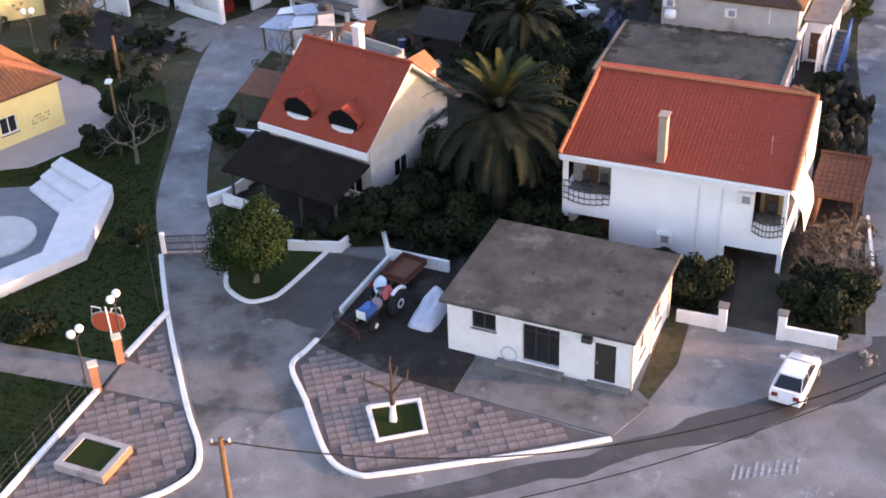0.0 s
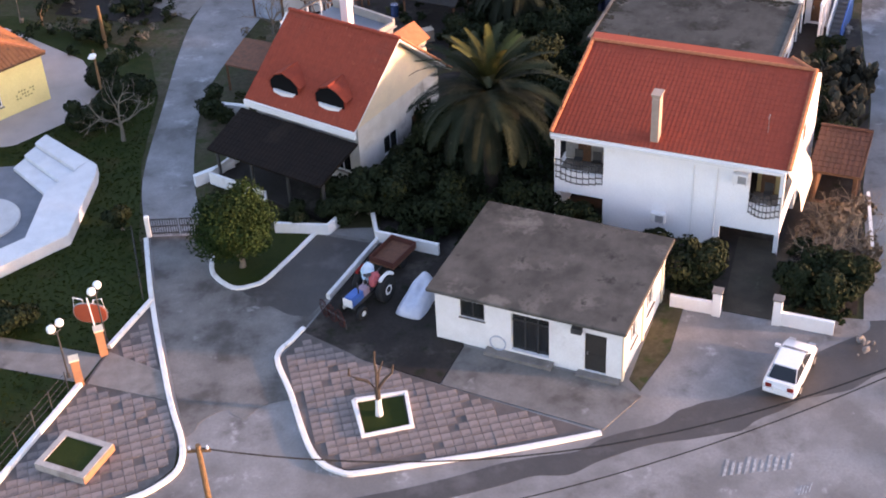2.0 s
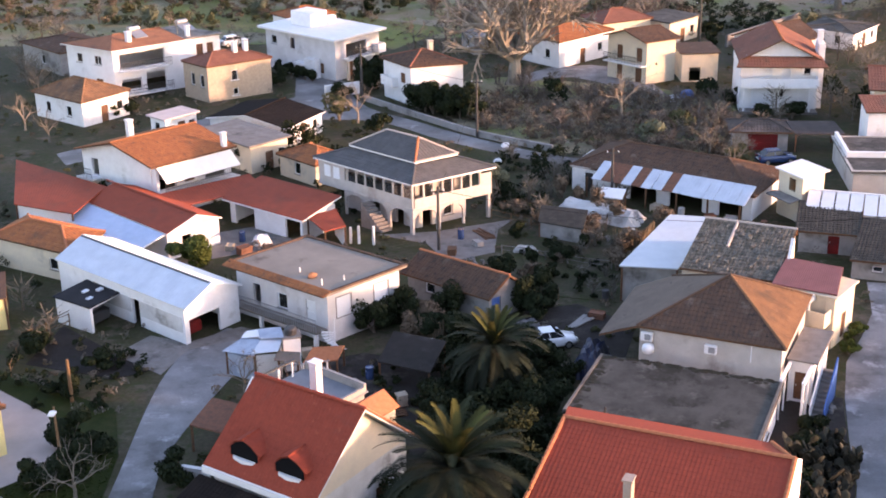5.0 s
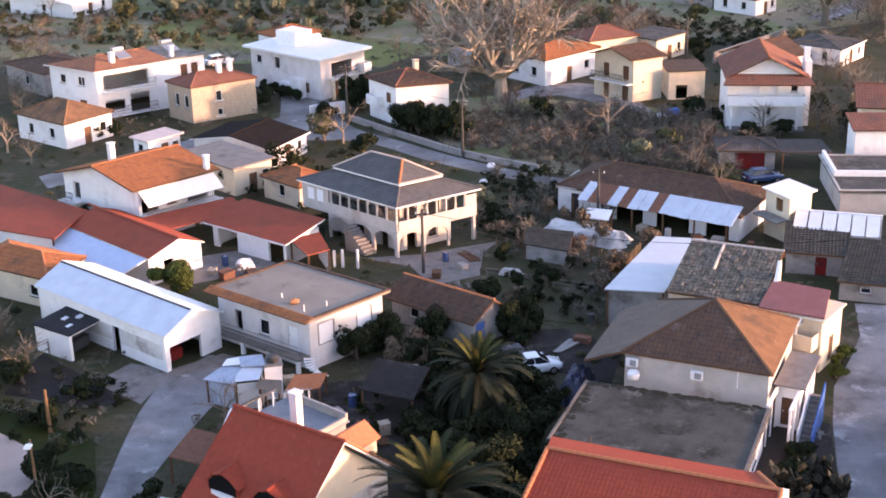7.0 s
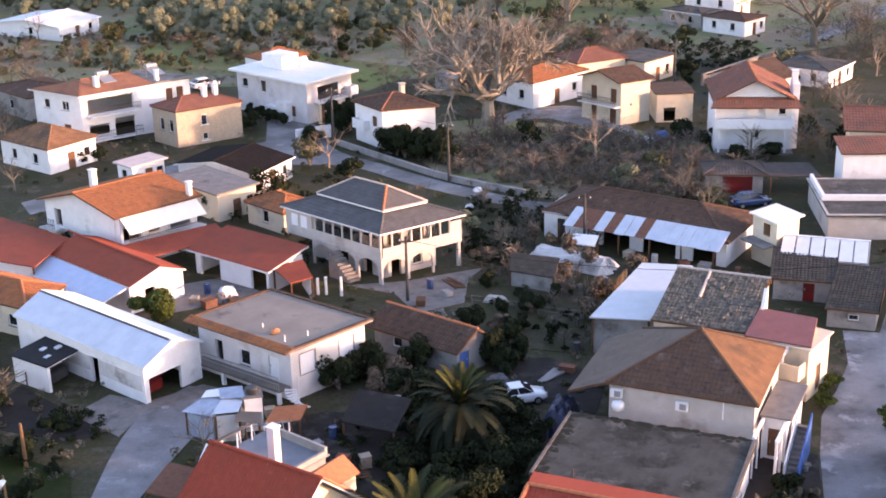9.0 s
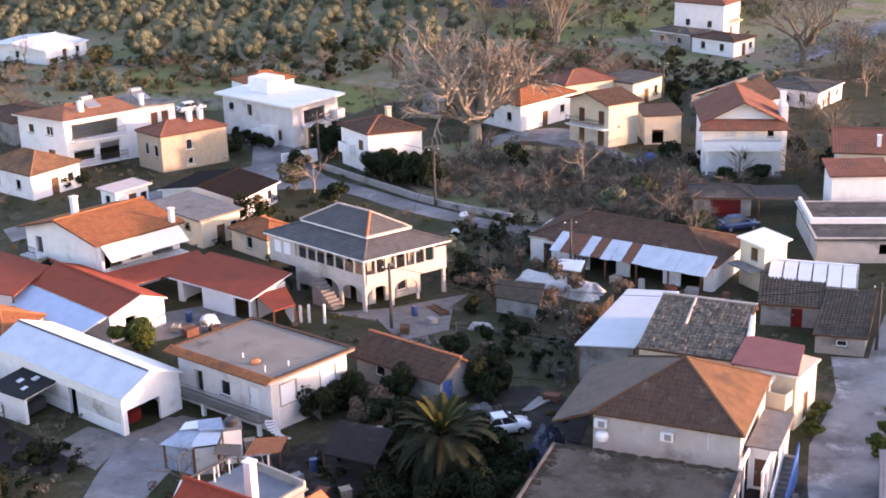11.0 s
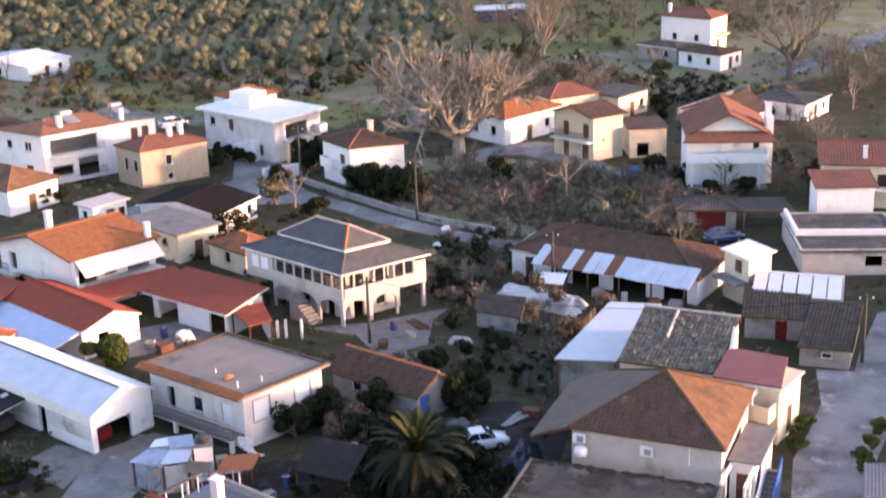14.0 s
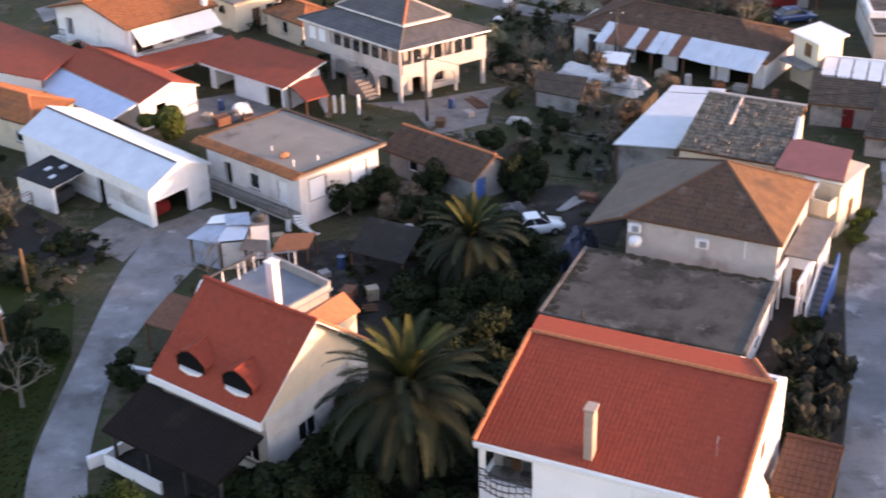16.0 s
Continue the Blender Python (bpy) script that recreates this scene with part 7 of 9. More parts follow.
H = House("white_flat_villa", "bright white flat-roofed villa with balconies", -10.6, 171.0, 48.5, 8.4, 13.3, 5.1, DULLWHITE, corner=90, openings=(("S", 2.2, 5.8, 2.6, 4.3, "hole"), ("S", 2.4, 3.4, 0, 2.0, "wood"), ("S", 4.6, 5.6, 0, 2.0, "wood"), ("S", 6.9, 7.9, 0.8, 2.0, "win"), ("W", 7.6, 8.5, 3.0, 4.4, "hole"), ("W", 2.4, 3.4, 0.6, 1.9, "shut"), ("W", 11, 12, 3.2, 4.3, "win")), category="villa")
H.slab(-0.5, -0.5, 8.8, 13.7, 5.1, 5.4, WHITE)
H.balcony("S", 1.6, 6.2, 2.6, 1.1, WHITE), H.balcony("S", 6.9, 8.2, 2.6, 1.1, WHITE, solidrail=True)
H.slab(2.6, 7.0, 5.6, 10.6, 5.402, 7.2, WHITE, "stair_head")
H.slab(5.6, 6.8, 7.0, 8.0, 5.402, 6.3, WHITE, "roof_box")
for k in range(3):
    bm = B()
    H.fbox(bm, "W", 3.0 + 2.0 * k, 5.0 + 2.0 * k, 0.002, 0.9, 0, 2.4 - 0.75 * k)
    part("stair_block", bm, WHITE, H.p)
bm = B()
H.fbox(bm, "S", 1.4, 1.7, 0.8, 1.1, 0, 2.3)
part("pillar", bm, CREAM, H.p)

H = House("hedge_house", "white house with a brown hipped roof behind hedges", -1.1, 159.0, 14, 6.8, 6.4, 4.6, WHITE, corner=111, openings=(("W", 1.5, 2.5, 2.4, 3.6, "shut"), ("S", 2.5, 3.5, 1.0, 2.2, "win")))
H.roof_hip(4.65, 1.3, OLD_TILE, FARTILE, **TILES)
H.balcony("W", 3.0, 5.4, 1.9, 0.8, WHITE, solidrail=True)
H.chimney(4.9, 4.2, 5.0, 6.5, 0.5, 0.5, CREAM)

H = House("shuttered_house", "cream house with brown shutters and a balcony", 27.2, 166.9, 27, 4.8, 6.6, 5.2, CREAM, corner=107, openings=(("W", 1.0, 1.9, 2.6, 4.3, "shut"), ("W", 4.0, 4.9, 2.6, 4.3, "shut"), ("W", 1.0, 2.0, 0, 1.9, "shut"), ("W", 4.0, 4.9, 0, 1.9, "wood"), ("S", 1.6, 1.9, 2.2, 2.5, "hole")))
H.roof_gable_x(5.25, 1.1, OLD_TILE, OLD_TILE, over=0.3, **TILES)
H.gable("W", 3.3, 6.2, CREAM), H.gable("E", 3.3, 6.2, CREAM)
H.balcony("W", 0.3, 6.1, 2.3, 0.9, WHITE)
H = House("shuttered_house_wing", "plain cream wing of the shuttered house", 31.6, 168.0, 2, 4.6, 5.6, 3.5, CREAM, inset=0.1, openings=(("S", 1.0, 2.4, 0.1, 1.8, "hole"),))
H.slab(-0.2, -0.2, 4.8, 5.8, 3.5, 3.62, OLD_TILE)

H = House("red_gabled_house", "white balcony house under a red gabled roof", 44.9, 154.0, 84, 9.0, 9.3, 5.9, WHITE, inset=0.4, openings=(("W", 1.2, 2.0, 4.2, 5.4, "win"), ("W", 3.4, 4.4, 3.4, 5.3, "roll"), ("W", 5.4, 7.6, 3.5, 5.3, "roll"), ("W", 4.0, 4.6, 1.5, 2.5, "win"), ("W", 5.4, 7.6, 0.8, 2.6, "roll"), ("S", 2.0, 3.0, 3.6, 4.8, "win")))
H.roof_gable_x(5.95, 2.35, FARTILE, ORANGE_TILE, over=0.5, **TILES)
H.gable("W", 4.65, 8.1, WHITE), H.gable("E", 4.65, 8.1, WHITE)
H.facet((-1.6, 9.6, 5.5), (-1.6, -0.3, 5.5), (0.1, 9.0, 6.3), (0.1, 0.3, 6.3), FARTILE, name="pent_eave", **TILES)
bm = B()
H.fbox(bm, "W", 0.9, 8.4, 0.02, 0.3, 6.3, 6.42)
part("pediment_moulding", bm, PAINTW, H.p)
H.balcony("W", 0.5, 9.0, 3.1, 1.5, WHITE, SHUTTER, True)
for u in (1.2, 4.6, 8.4):
    bm = B()
    H.fbox(bm, "W", u, u + 0.22, 1.1, 1.32, 0, 2.93)
    part("pillar", bm, WHITE, H.p)
bm = B()
H.fbox(bm, "W", 0.42, 8.88, 0.02, 1.6, 0, 0.25)
part("terrace", bm, CONCRETE, H.p)
H.chimney(2.2, 0.2, 4.0, 8.6, 0.7, 0.6)
bm = B()
box(bm, 1.6, -0.35, 0, 4.2, 0.36, 7.4)
part("stair_tower", bm, WHITE, H.p, "tall narrow white stair wall")

# ---- houses at the edge of the lane, right of the farmhouse ----
H = House("terraced_store", "long pale store with a flat concrete roof", 50.2, 124.9, 84.6, 11, 9.7, 2.2, PALEWALL, inset=0.15, openings=(("W", 2.5, 4.0, 0.8, 1.8, "hole"), ("W", 0.6, 1.6, 0, 1.9, "door")), category="store")
H.roof_flat(DARK_SLAB, 0.2, 0.1, rim=PALEWALL)
bm = B()
box(bm, 4.2, 0.2, 2.402, 4.5, 9.5, 2.95), box(bm, 4.5, 9.2, 2.402, 11.0, 9.5, 2.95)
part("parapet", bm, WHITE, H.p, "white roof parapet")
H = House("orange_roofed_house", "white house with a plain wall and orange roof", 51.3, 138.4, 87, 3.6, 5.8, 4.3, WHITE, inset=0.15)
H.facet((-0.2, 6.0, 4.35), (-0.2, -0.2, 4.35), (3.8, 6.0, 5.1), (3.8, -0.2, 5.1), FARTILE, **TILES)
H = House("red_roofed_house", "cream house with a red-brown tiled roof", 56.2, 144.2, 77, 9, 8.4, 4.6, CREAM, inset=0.3, openings=(("W", 1.5, 2.7, 2.2, 3.6, "hole"), ("W", 4.4, 5.4, 2.2, 3.6, "win")))
H.roof_gable_y(4.6, 1.5, FARTILE, FARTILE, over=0.3, **TILES)
H.balcony("W", 0.5, 7.0, 2.1, 0.9, WHITE)
H.chimney(1.4, 4.0, 4.6, 6.0, 0.4, 0.4)
H = House("open_garage", "dark-roofed garage with a dull red door", 38.3, 139.4, 83, 4.4, 6.4, 2.0, GREYWALL, inset=0.4, openings=(("W", 1.4, 4.4, 0, 1.75, "red"),), category="garage")
H.roof_hip(2.05, 0.75, BROWNROOF, BROWNROOF, **TILES)
pent("dark_canopy", "long dark canopy beside the garage", [(38.5, 139.3, 2.0), (43.5, 138.9, 2.0), (43.3, 142.6, 2.3), (38.4, 143.0, 2.3)], BROWNROOF, "canopy")
car(35.9, 136.0, 12, CARBLUE, "dark car parked before the garage", 3.9)

# ---- far houses ----
def plain(name, label, x, y, ang, a, b, h, wall, roof, rise, kind="hip", wins=2, corner=90):
    ops = [("W", b * (k + 0.6) / (wins + 0.4), b * (k + 0.6) / (wins + 0.4) + 0.9, h * 0.3, h * 0.3 + 1.2, "win") for k in range(wins)] + [("S", a * 0.4, a * 0.4 + 1.0, 0, 1.9, "wood"), ("S", a * 0.72, a * 0.72 + 0.9, h * 0.3, h * 0.3 + 1.1, "win")]
    H = House(name, label, x, y, ang, a, b, h, wall, corner=corner, inset=0.25, openings=ops)
    if kind == "hip":
        H.roof_hip(h, rise, roof, roof, length=1.2, **TILES)
    elif kind == "gable":
        H.roof_gable_x(h, rise, roof, roof, over=0.2, length=1.2, **TILES)
        H.gable("W", b / 2, h + rise - 0.15, wall), H.gable("E", b / 2, h + rise - 0.15, wall)
    else:
        H.slab(-0.1, -0.1, a + 0.1, b + 0.1, h, h + 0.2, roof)
    return H


plain("courtyard_house", "low white house with a brown hipped roof", -37.4, 152.4, 52, 7.0, 9, 2.9, WHITE, HIPTILE, 1.5)
plain("white_box_house", "tiny white house with a pinkish slab roof", -27.0, 146.2, 47, 4.6, 3.2, 2.4, WHITE, surface("pinkish_white_slab", (0.6, 0.5, 0.47), (0.5, 0.42, 0.39)), 0.2, "flat", 1)
plain("grey_roofed_annex", "cream annex with a grey slab roof", -16.4, 134.8, 45, 5.2, 9, 2.8, CREAM, CONCRETE, 0.2, "flat", 1)
plain("dark_roofed_house", "low house with a dark tiled roof", -13.6, 143.4, 62, 7.2, 10.5, 2.2, WHITE, DRYTILE, 0.9, "gable", 1)
plain("brown_cottage", "small cottage with a worn brown roof", -9.6, 130.6, 45, 4.6, 6.0, 2.2, CREAM, ORANGE_TILE, 0.9, "hip", 1)
plain("orange_roofed_villa", "white villa under a broad orange roof", 17.4, 175.6, 42, 10.5, 7.5, 3.4, WHITE, ORANGE_TILE, 1.3)
plain("red_roofed_villa", "house behind with a red tiled roof", 24.0, 186.0, 25, 8, 6, 3.4, CREAM, FARTILE, 1.2)
plain("grey_slab_house", "cream house with a dark slab roof", 33.2, 187.2, 45, 7.0, 6.0, 3.0, CREAM, DARK_SLAB, 0.2, "flat")
plain("brown_gabled_house", "white-gabled house with a brown tiled roof", 44.6, 173.4, 35, 8, 8, 3.0, WHITE, OLD_TILE, 1.6, "gable")
plain("low_white_house", "low white house with a dark roof", 56.5, 182.0, 50, 8, 8, 2.3, WHITE, DARK_SLAB, 0.3, "hip")
plain("white_square_house", "white house with a dark flat tiled roof", 53.0, 216.2, 44, 6.2, 8.2, 2.5, WHITE, OLD_TILE, 0.5, "hip")
plain("grey_farm_house", "grey farm house with a dull roof", 47.6, 223.0, 44, 5.5, 8, 2.4, GREYWALL, DARK_SLAB, 0.5, "hip")
H = plain("tall_white_house", "tall white house with a red hipped roof", 54.6, 231.0, 52, 6.4, 9.5, 5.6, WHITE, FARTILE, 1.2)
H.balcony("S", 0.5, 5.5, 2.6, 0.9, CREAM), H.chimney(1.2, 8.2, 5.8, 7.2, 0.5, 0.5)
plain("white_barn", "long white barn with a pale roof", -54.8, 226.5, 62, 10, 14, 2.3, WHITE, TIN, 0.8, "gable", 1)
plain("field_store", "low dark store with a pale roof in the fields", 18, 268, 5, 10, 5, 2.4, CARBLUE, TIN, 0.2, "flat", 1)
plain("white_ruin", "low pale outbuilding behind the bare tree", 6.6, 183.5, 20, 6, 5, 2.2, GREYWALL, CONCRETE, 0.2, "flat", 1)
plain("far_red_roof", "small far house with a red roof", -17.6, 191.0, 40, 7, 6, 3.6, WHITE, ORANGE_TILE, 1.0, "hip", 1)
plain("left_far_house", "low house with a dark roof at the village edge", -46, 176, 45, 8, 10, 3.0, GREYWALL, OLD_TILE, 0.8, "hip", 1)
kerb([(40.6, 186), (47.6, 193.4), (55, 201)], 0.3, 1.6, CONCRETE, "field_wall", "long pale concrete field wall")
kerb([(-11.4, 163.6), (-7.4, 165.4)], 0.25, 1.5, WHITE, "street_wall", "white wall at the street corner")
kerb(smoothed([(-6.4, 161.8), (0.4, 153.6), (6.6, 146.6), (14, 141.0)]), 0.3, 0.7, GREYWALL, "street_wall", "low grey wall along the street")
sheet("far_waste", [(-110, 196), (-14, 192), (30, 198), (60, 206), (110, 230), (150, 330), (-130, 330), (-120, 240)], WASTE, "rough green and brown land beyond the village", top=0.012)
sheet("near_waste", [(6, 147.5), (15, 140.5), (31, 135.5), (35, 146), (36, 158), (28, 166), (10, 172), (-2, 168)], WASTE, "brown waste ground between the houses", top=0.012)
sheet("dirt_track", [(12.8, 173.1), (16.5, 176.4), (21.5, 177.4), (26.9, 175.0), (29.2, 161.8), (23.3, 167.0), (18.9, 171.4), (15.4, 171.1), (12.6, 168.4)], LANEC, "pale dirt track by the bare plane tree", top=0.03)
sheet("far_road", [(60, 214), (63.5, 212), (140, 300), (135, 303)], LANEC, "straight pale road through the fields", top=0.03)
sheet("far_meadow", [(20, 232), (58, 238), (90, 300), (40, 300), (14, 262)], MEADOW, "bright green meadow beyond the village", top=0.02)
sheet("side_meadow", [(70, 222), (120, 270), (120, 230), (80, 200)], MEADOW, "green field beside the far road", top=0.02)
sheet("left_meadow", [(-40, 222), (-16, 214), (4, 200), (-4, 188), (-14, 196), (-40, 206)], MEADOW, "green field behind the villa", top=0.02)


# ---- poles and cables ----
def wood_pole(x, y, h, label="dark wooden electricity pole", arm=True):
    p = thing("electricity_pole", label, "pole", pose(x, y, 0), "electricity poles")
    bm = B()
    tube(bm, [(0, 0, 0), (0, 0, h)], [0.15, 0.1], 8)
    part("pole", bm, POLEWOOD if h < 5 else DARK, p)
    if arm:
        bm = B()
        box(bm, -0.6, -0.05, h - 0.5, 0.6, 0.05, h - 0.38)
        part("crossarm", bm, DARK, p)
        for k in (-0.5, 0, 0.5):
            bm = B()
            lathe(bm, [(0.03, h - 0.38), (0.06, h - 0.33), (0.04, h - 0.24)], (k, 0, 0), 8)
            part("insulator", bm, PAINTW, p)


for q in ((2.3, 113.8, 5.7), (6.3, 146.4, 6.5), (40.0, 106.4, 5.6), (18.2, 124.6, 5.4), (-6.8, 161.0, 7), (35.5, 178, 8)):
    wood_pole(*q)
wood_pole(-22.2, 87.2, 3.2, "short weathered pole beside the park", False)
cable((2.3, 113.8, 5.4), (6.3, 146.4, 6.1), 0.8), cable((2.3, 113.8, 5.4), (40, 106.4, 5.3), 1.6), cable((6.3, 146.4, 6.1), (-6.8, 161, 6.6), 0.5)
p = thing("street_lamp", "street lamp with a pale flat head", "street lamp", pose(-20.6, 78.4, 0.05))
bm = B()
tube(bm, [(0, 0, 0), (0, 0, 4.3)], [0.1, 0.07], 8)
part("pole", bm, POLEWOOD, p)
bm = B()
tube(bm, [(0, 0, 4.1), (0.1, -0.5, 4.25)], [0.03, 0.03], 6)
part("arm", bm, STEEL, p)
bm = B()
box(bm, -0.12, -1.05, 4.15, 0.32, -0.45, 4.3)
bmesh.ops.bevel(bm, geom=bm.edges[:], offset=0.05, segments=2, affect="EDGES")
part("lamp_head", bm, PAINTW, p, "white lamp head")

# ---- loose things in the yards ----
GREYSHEET = surface("weathered_grey_sheet", (0.2, 0.2, 0.215), (0.15, 0.15, 0.16), scale=0.8, stains=(0.11, 0.105, 0.1), grit=0.4)
BLUETARP = surface("blue_tarpaulin", (0.014, 0.022, 0.06), (0.01, 0.016, 0.04), scale=1.5, rough=0.5, bump=0.1)
REED = surface("dry_reed", (0.2, 0.145, 0.09), (0.13, 0.1, 0.065), scale=3, random=0.35)


def crate(x, y, z, ang, w, d, h, mat, label):
    p = thing("crate", label, "crate", pose(x, y, z, 0, 0, ang), "loose crates")
    bm = B()
    box(bm, -w / 2 + 0.02, -d / 2 + 0.02, 0.02, w / 2 - 0.02, d / 2 - 0.02, h - 0.06)
    part("body", bm, mat, p)
    for zz in (0.0, h * 0.5, h - 0.12):
        for sy in (-1, 1):
            bm = B()
            box(bm, -w / 2, sy * d / 2 - 0.015, zz, w / 2, sy * d / 2 + 0.015, zz + 0.1)
            part("slat", bm, mat, p)


def drum(x, y, mat, label, r=0.29, h=0.88):
    p = thing("drum", label, "drum", pose(x, y, 0.03), "storage drums")
    bm = B()
    lathe(bm, [(0.02, 0), (r, 0), (r, h * 0.32), (r + 0.015, h * 0.34), (r, h * 0.36), (r, h * 0.64), (r + 0.015, h * 0.66), (r, h * 0.68), (r, h), (r - 0.03, h), (r - 0.03, h - 0.03), (0.02, h - 0.03)], (0, 0, 0), 14)
    part("shell", bm, mat, p, smooth=False)


def plank_pile(x, y, ang, n, ln, mat, label):
    rnd = random.Random(int(x * 7 + y))
    p = thing("plank_pile", label, "planks", pose(x, y, 0.03, 0, 0, ang), "plank piles")
    bm = B()
    box(bm, -ln / 2, -0.09, 0, ln / 2, 0.09, 0.05)
    me = mesh_of("plank", bm, mat)
    for k in range(n):
        o = new("plank", me)
        o.parent = p
        o.matrix_local = pose(rnd.uniform(-0.2, 0.2), (k % 4) * 0.22 - 0.33 + rnd.uniform(-0.05, 0.05), 0.055 * (k // 4), 0, 0, rnd.uniform(-9, 9))


def rubble(x, y, r, n, mat, label):
    rnd = random.Random(int(x * 13 + y * 3))
    p = thing("rubble_heap", label, "rubble", pose(x, y, 0.02), "rubble heaps")
    bm = B()
    bmesh.ops.create_icosphere(bm, subdivisions=1, radius=1)
    for v in bm.verts:
        v.co *= rnd.uniform(0.75, 1.15)
    me = mesh_of("stone", bm, mat)
    for k in range(n):
        t, d = rnd.uniform(0, 6.283), r * rnd.random() ** 0.7
        s = rnd.uniform(0.08, 0.24)
        o = new("stone", me)
        o.parent = p
        o.matrix_local = pose(d * math.cos(t), d * math.sin(t), s * 0.4 + max(0, 0.5 * (1 - d / r) - 0.05), rnd.uniform(0, 90), rnd.uniform(0, 90), rnd.uniform(0, 360)) @ Matrix.Diagonal((s, s * rnd.uniform(0.6, 1), s * 0.7, 1))


def draped(name, x, y, ang, w, d, h, mat, label, category, edge=0.5):
    """A sheet thrown over something: a sagging top and creased skirts."""
    rng = np.random.default_rng(int(abs(x) * 11 + y))
    bm = B()
    n = 10
    g = [[None] * (n + 1) for _ in range(n + 1)]
    for i in range(n + 1):
        for j in range(n + 1):
            u, v = i / n * 2 - 1, j / n * 2 - 1
            e = max(abs(u), abs(v))
            z = h * (0.62 + 0.38 * math.cos(v * 1.5)) * (1 - max(0, (e - edge) / (1 - edge)) ** 2.2) * rng.uniform(0.78, 1.08)
            g[i][j] = bm.verts.new((u * w / 2 * (1 + 0.06 * rng.uniform(-1, 1)), v * d / 2 * (1 + 0.06 * rng.uniform(-1, 1)), max(z, 0.0)))
    for i in range(n):
        for j in range(n):
            bm.faces.new((g[i][j], g[i + 1][j], g[i + 1][j + 1], g[i][j + 1]))
    return solid(name, bm, mat, label, category, pose(x, y, 0.03, 0, 0, ang))


def reed_fence(pts, h, label):
    p = thing("reed_fence", label, "fence", pose(pts[0][0], pts[0][1], 0.02))
    bm = B()
    tube(bm, [(0, 0, 0), (0, 0, h)], [0.05, 0.035], 5)
    me = mesh_of("reed", bm, REED)
    rnd = random.Random(len(pts) + int(pts[0][0] * 10))
    for (x0, y0), (x1, y1) in zip(pts, pts[1:]):
        n = max(2, int(math.hypot(x1 - x0, y1 - y0) / 0.11))
        for k in range(n):
            o = new("reed", me)
            o.parent = p
            o.matrix_local = pose(x0 + (x1 - x0) * k / n - pts[0][0], y0 + (y1 - y0) * k / n - pts[0][1], 0, rnd.uniform(-4, 4), rnd.uniform(-4, 4), 0) @ Matrix.Diagonal((1, 1, rnd.uniform(0.82, 1.08), 1))


def wire_fence(pts, h, label, mat=None, gap=2.2):
    p = thing("wire_fence", label, "fence", pose(pts[0][0], pts[0][1], 0), "garden fences")
    for (x0, y0), (x1, y1) in zip(pts, pts[1:]):
        n = max(1, round(math.hypot(x1 - x0, y1 - y0) / gap))
        for k in range(n + 1):
            bm = B()
            x, y = x0 + (x1 - x0) * k / n - pts[0][0], y0 + (y1 - y0) * k / n - pts[0][1]
            tube(bm, [(x, y, 0), (x, y, h)], [0.05, 0.045], 5)
            part("post", bm, mat or POLEWOOD, p)
        for z in (h * 0.45, h * 0.92):
            bm = B()
            tube(bm, [(x0 - pts[0][0], y0 - pts[0][1], z), (x1 - pts[0][0], y1 - pts[0][1], z)], [0.025, 0.025], 4)
            part("rail", bm, mat or POLEWOOD, p)


# open shed at the right side of the lane
pent("long_roadside_shed", "long shed with a dark grey sheet roof", [(31.1, 78.6, 2.2), (38, 78.0, 2.2), (40, 85.6, 2.3), (33.6, 86.2, 2.3)], GREYSHEET, wall=(0, 3), wallmat=GREYWALL)


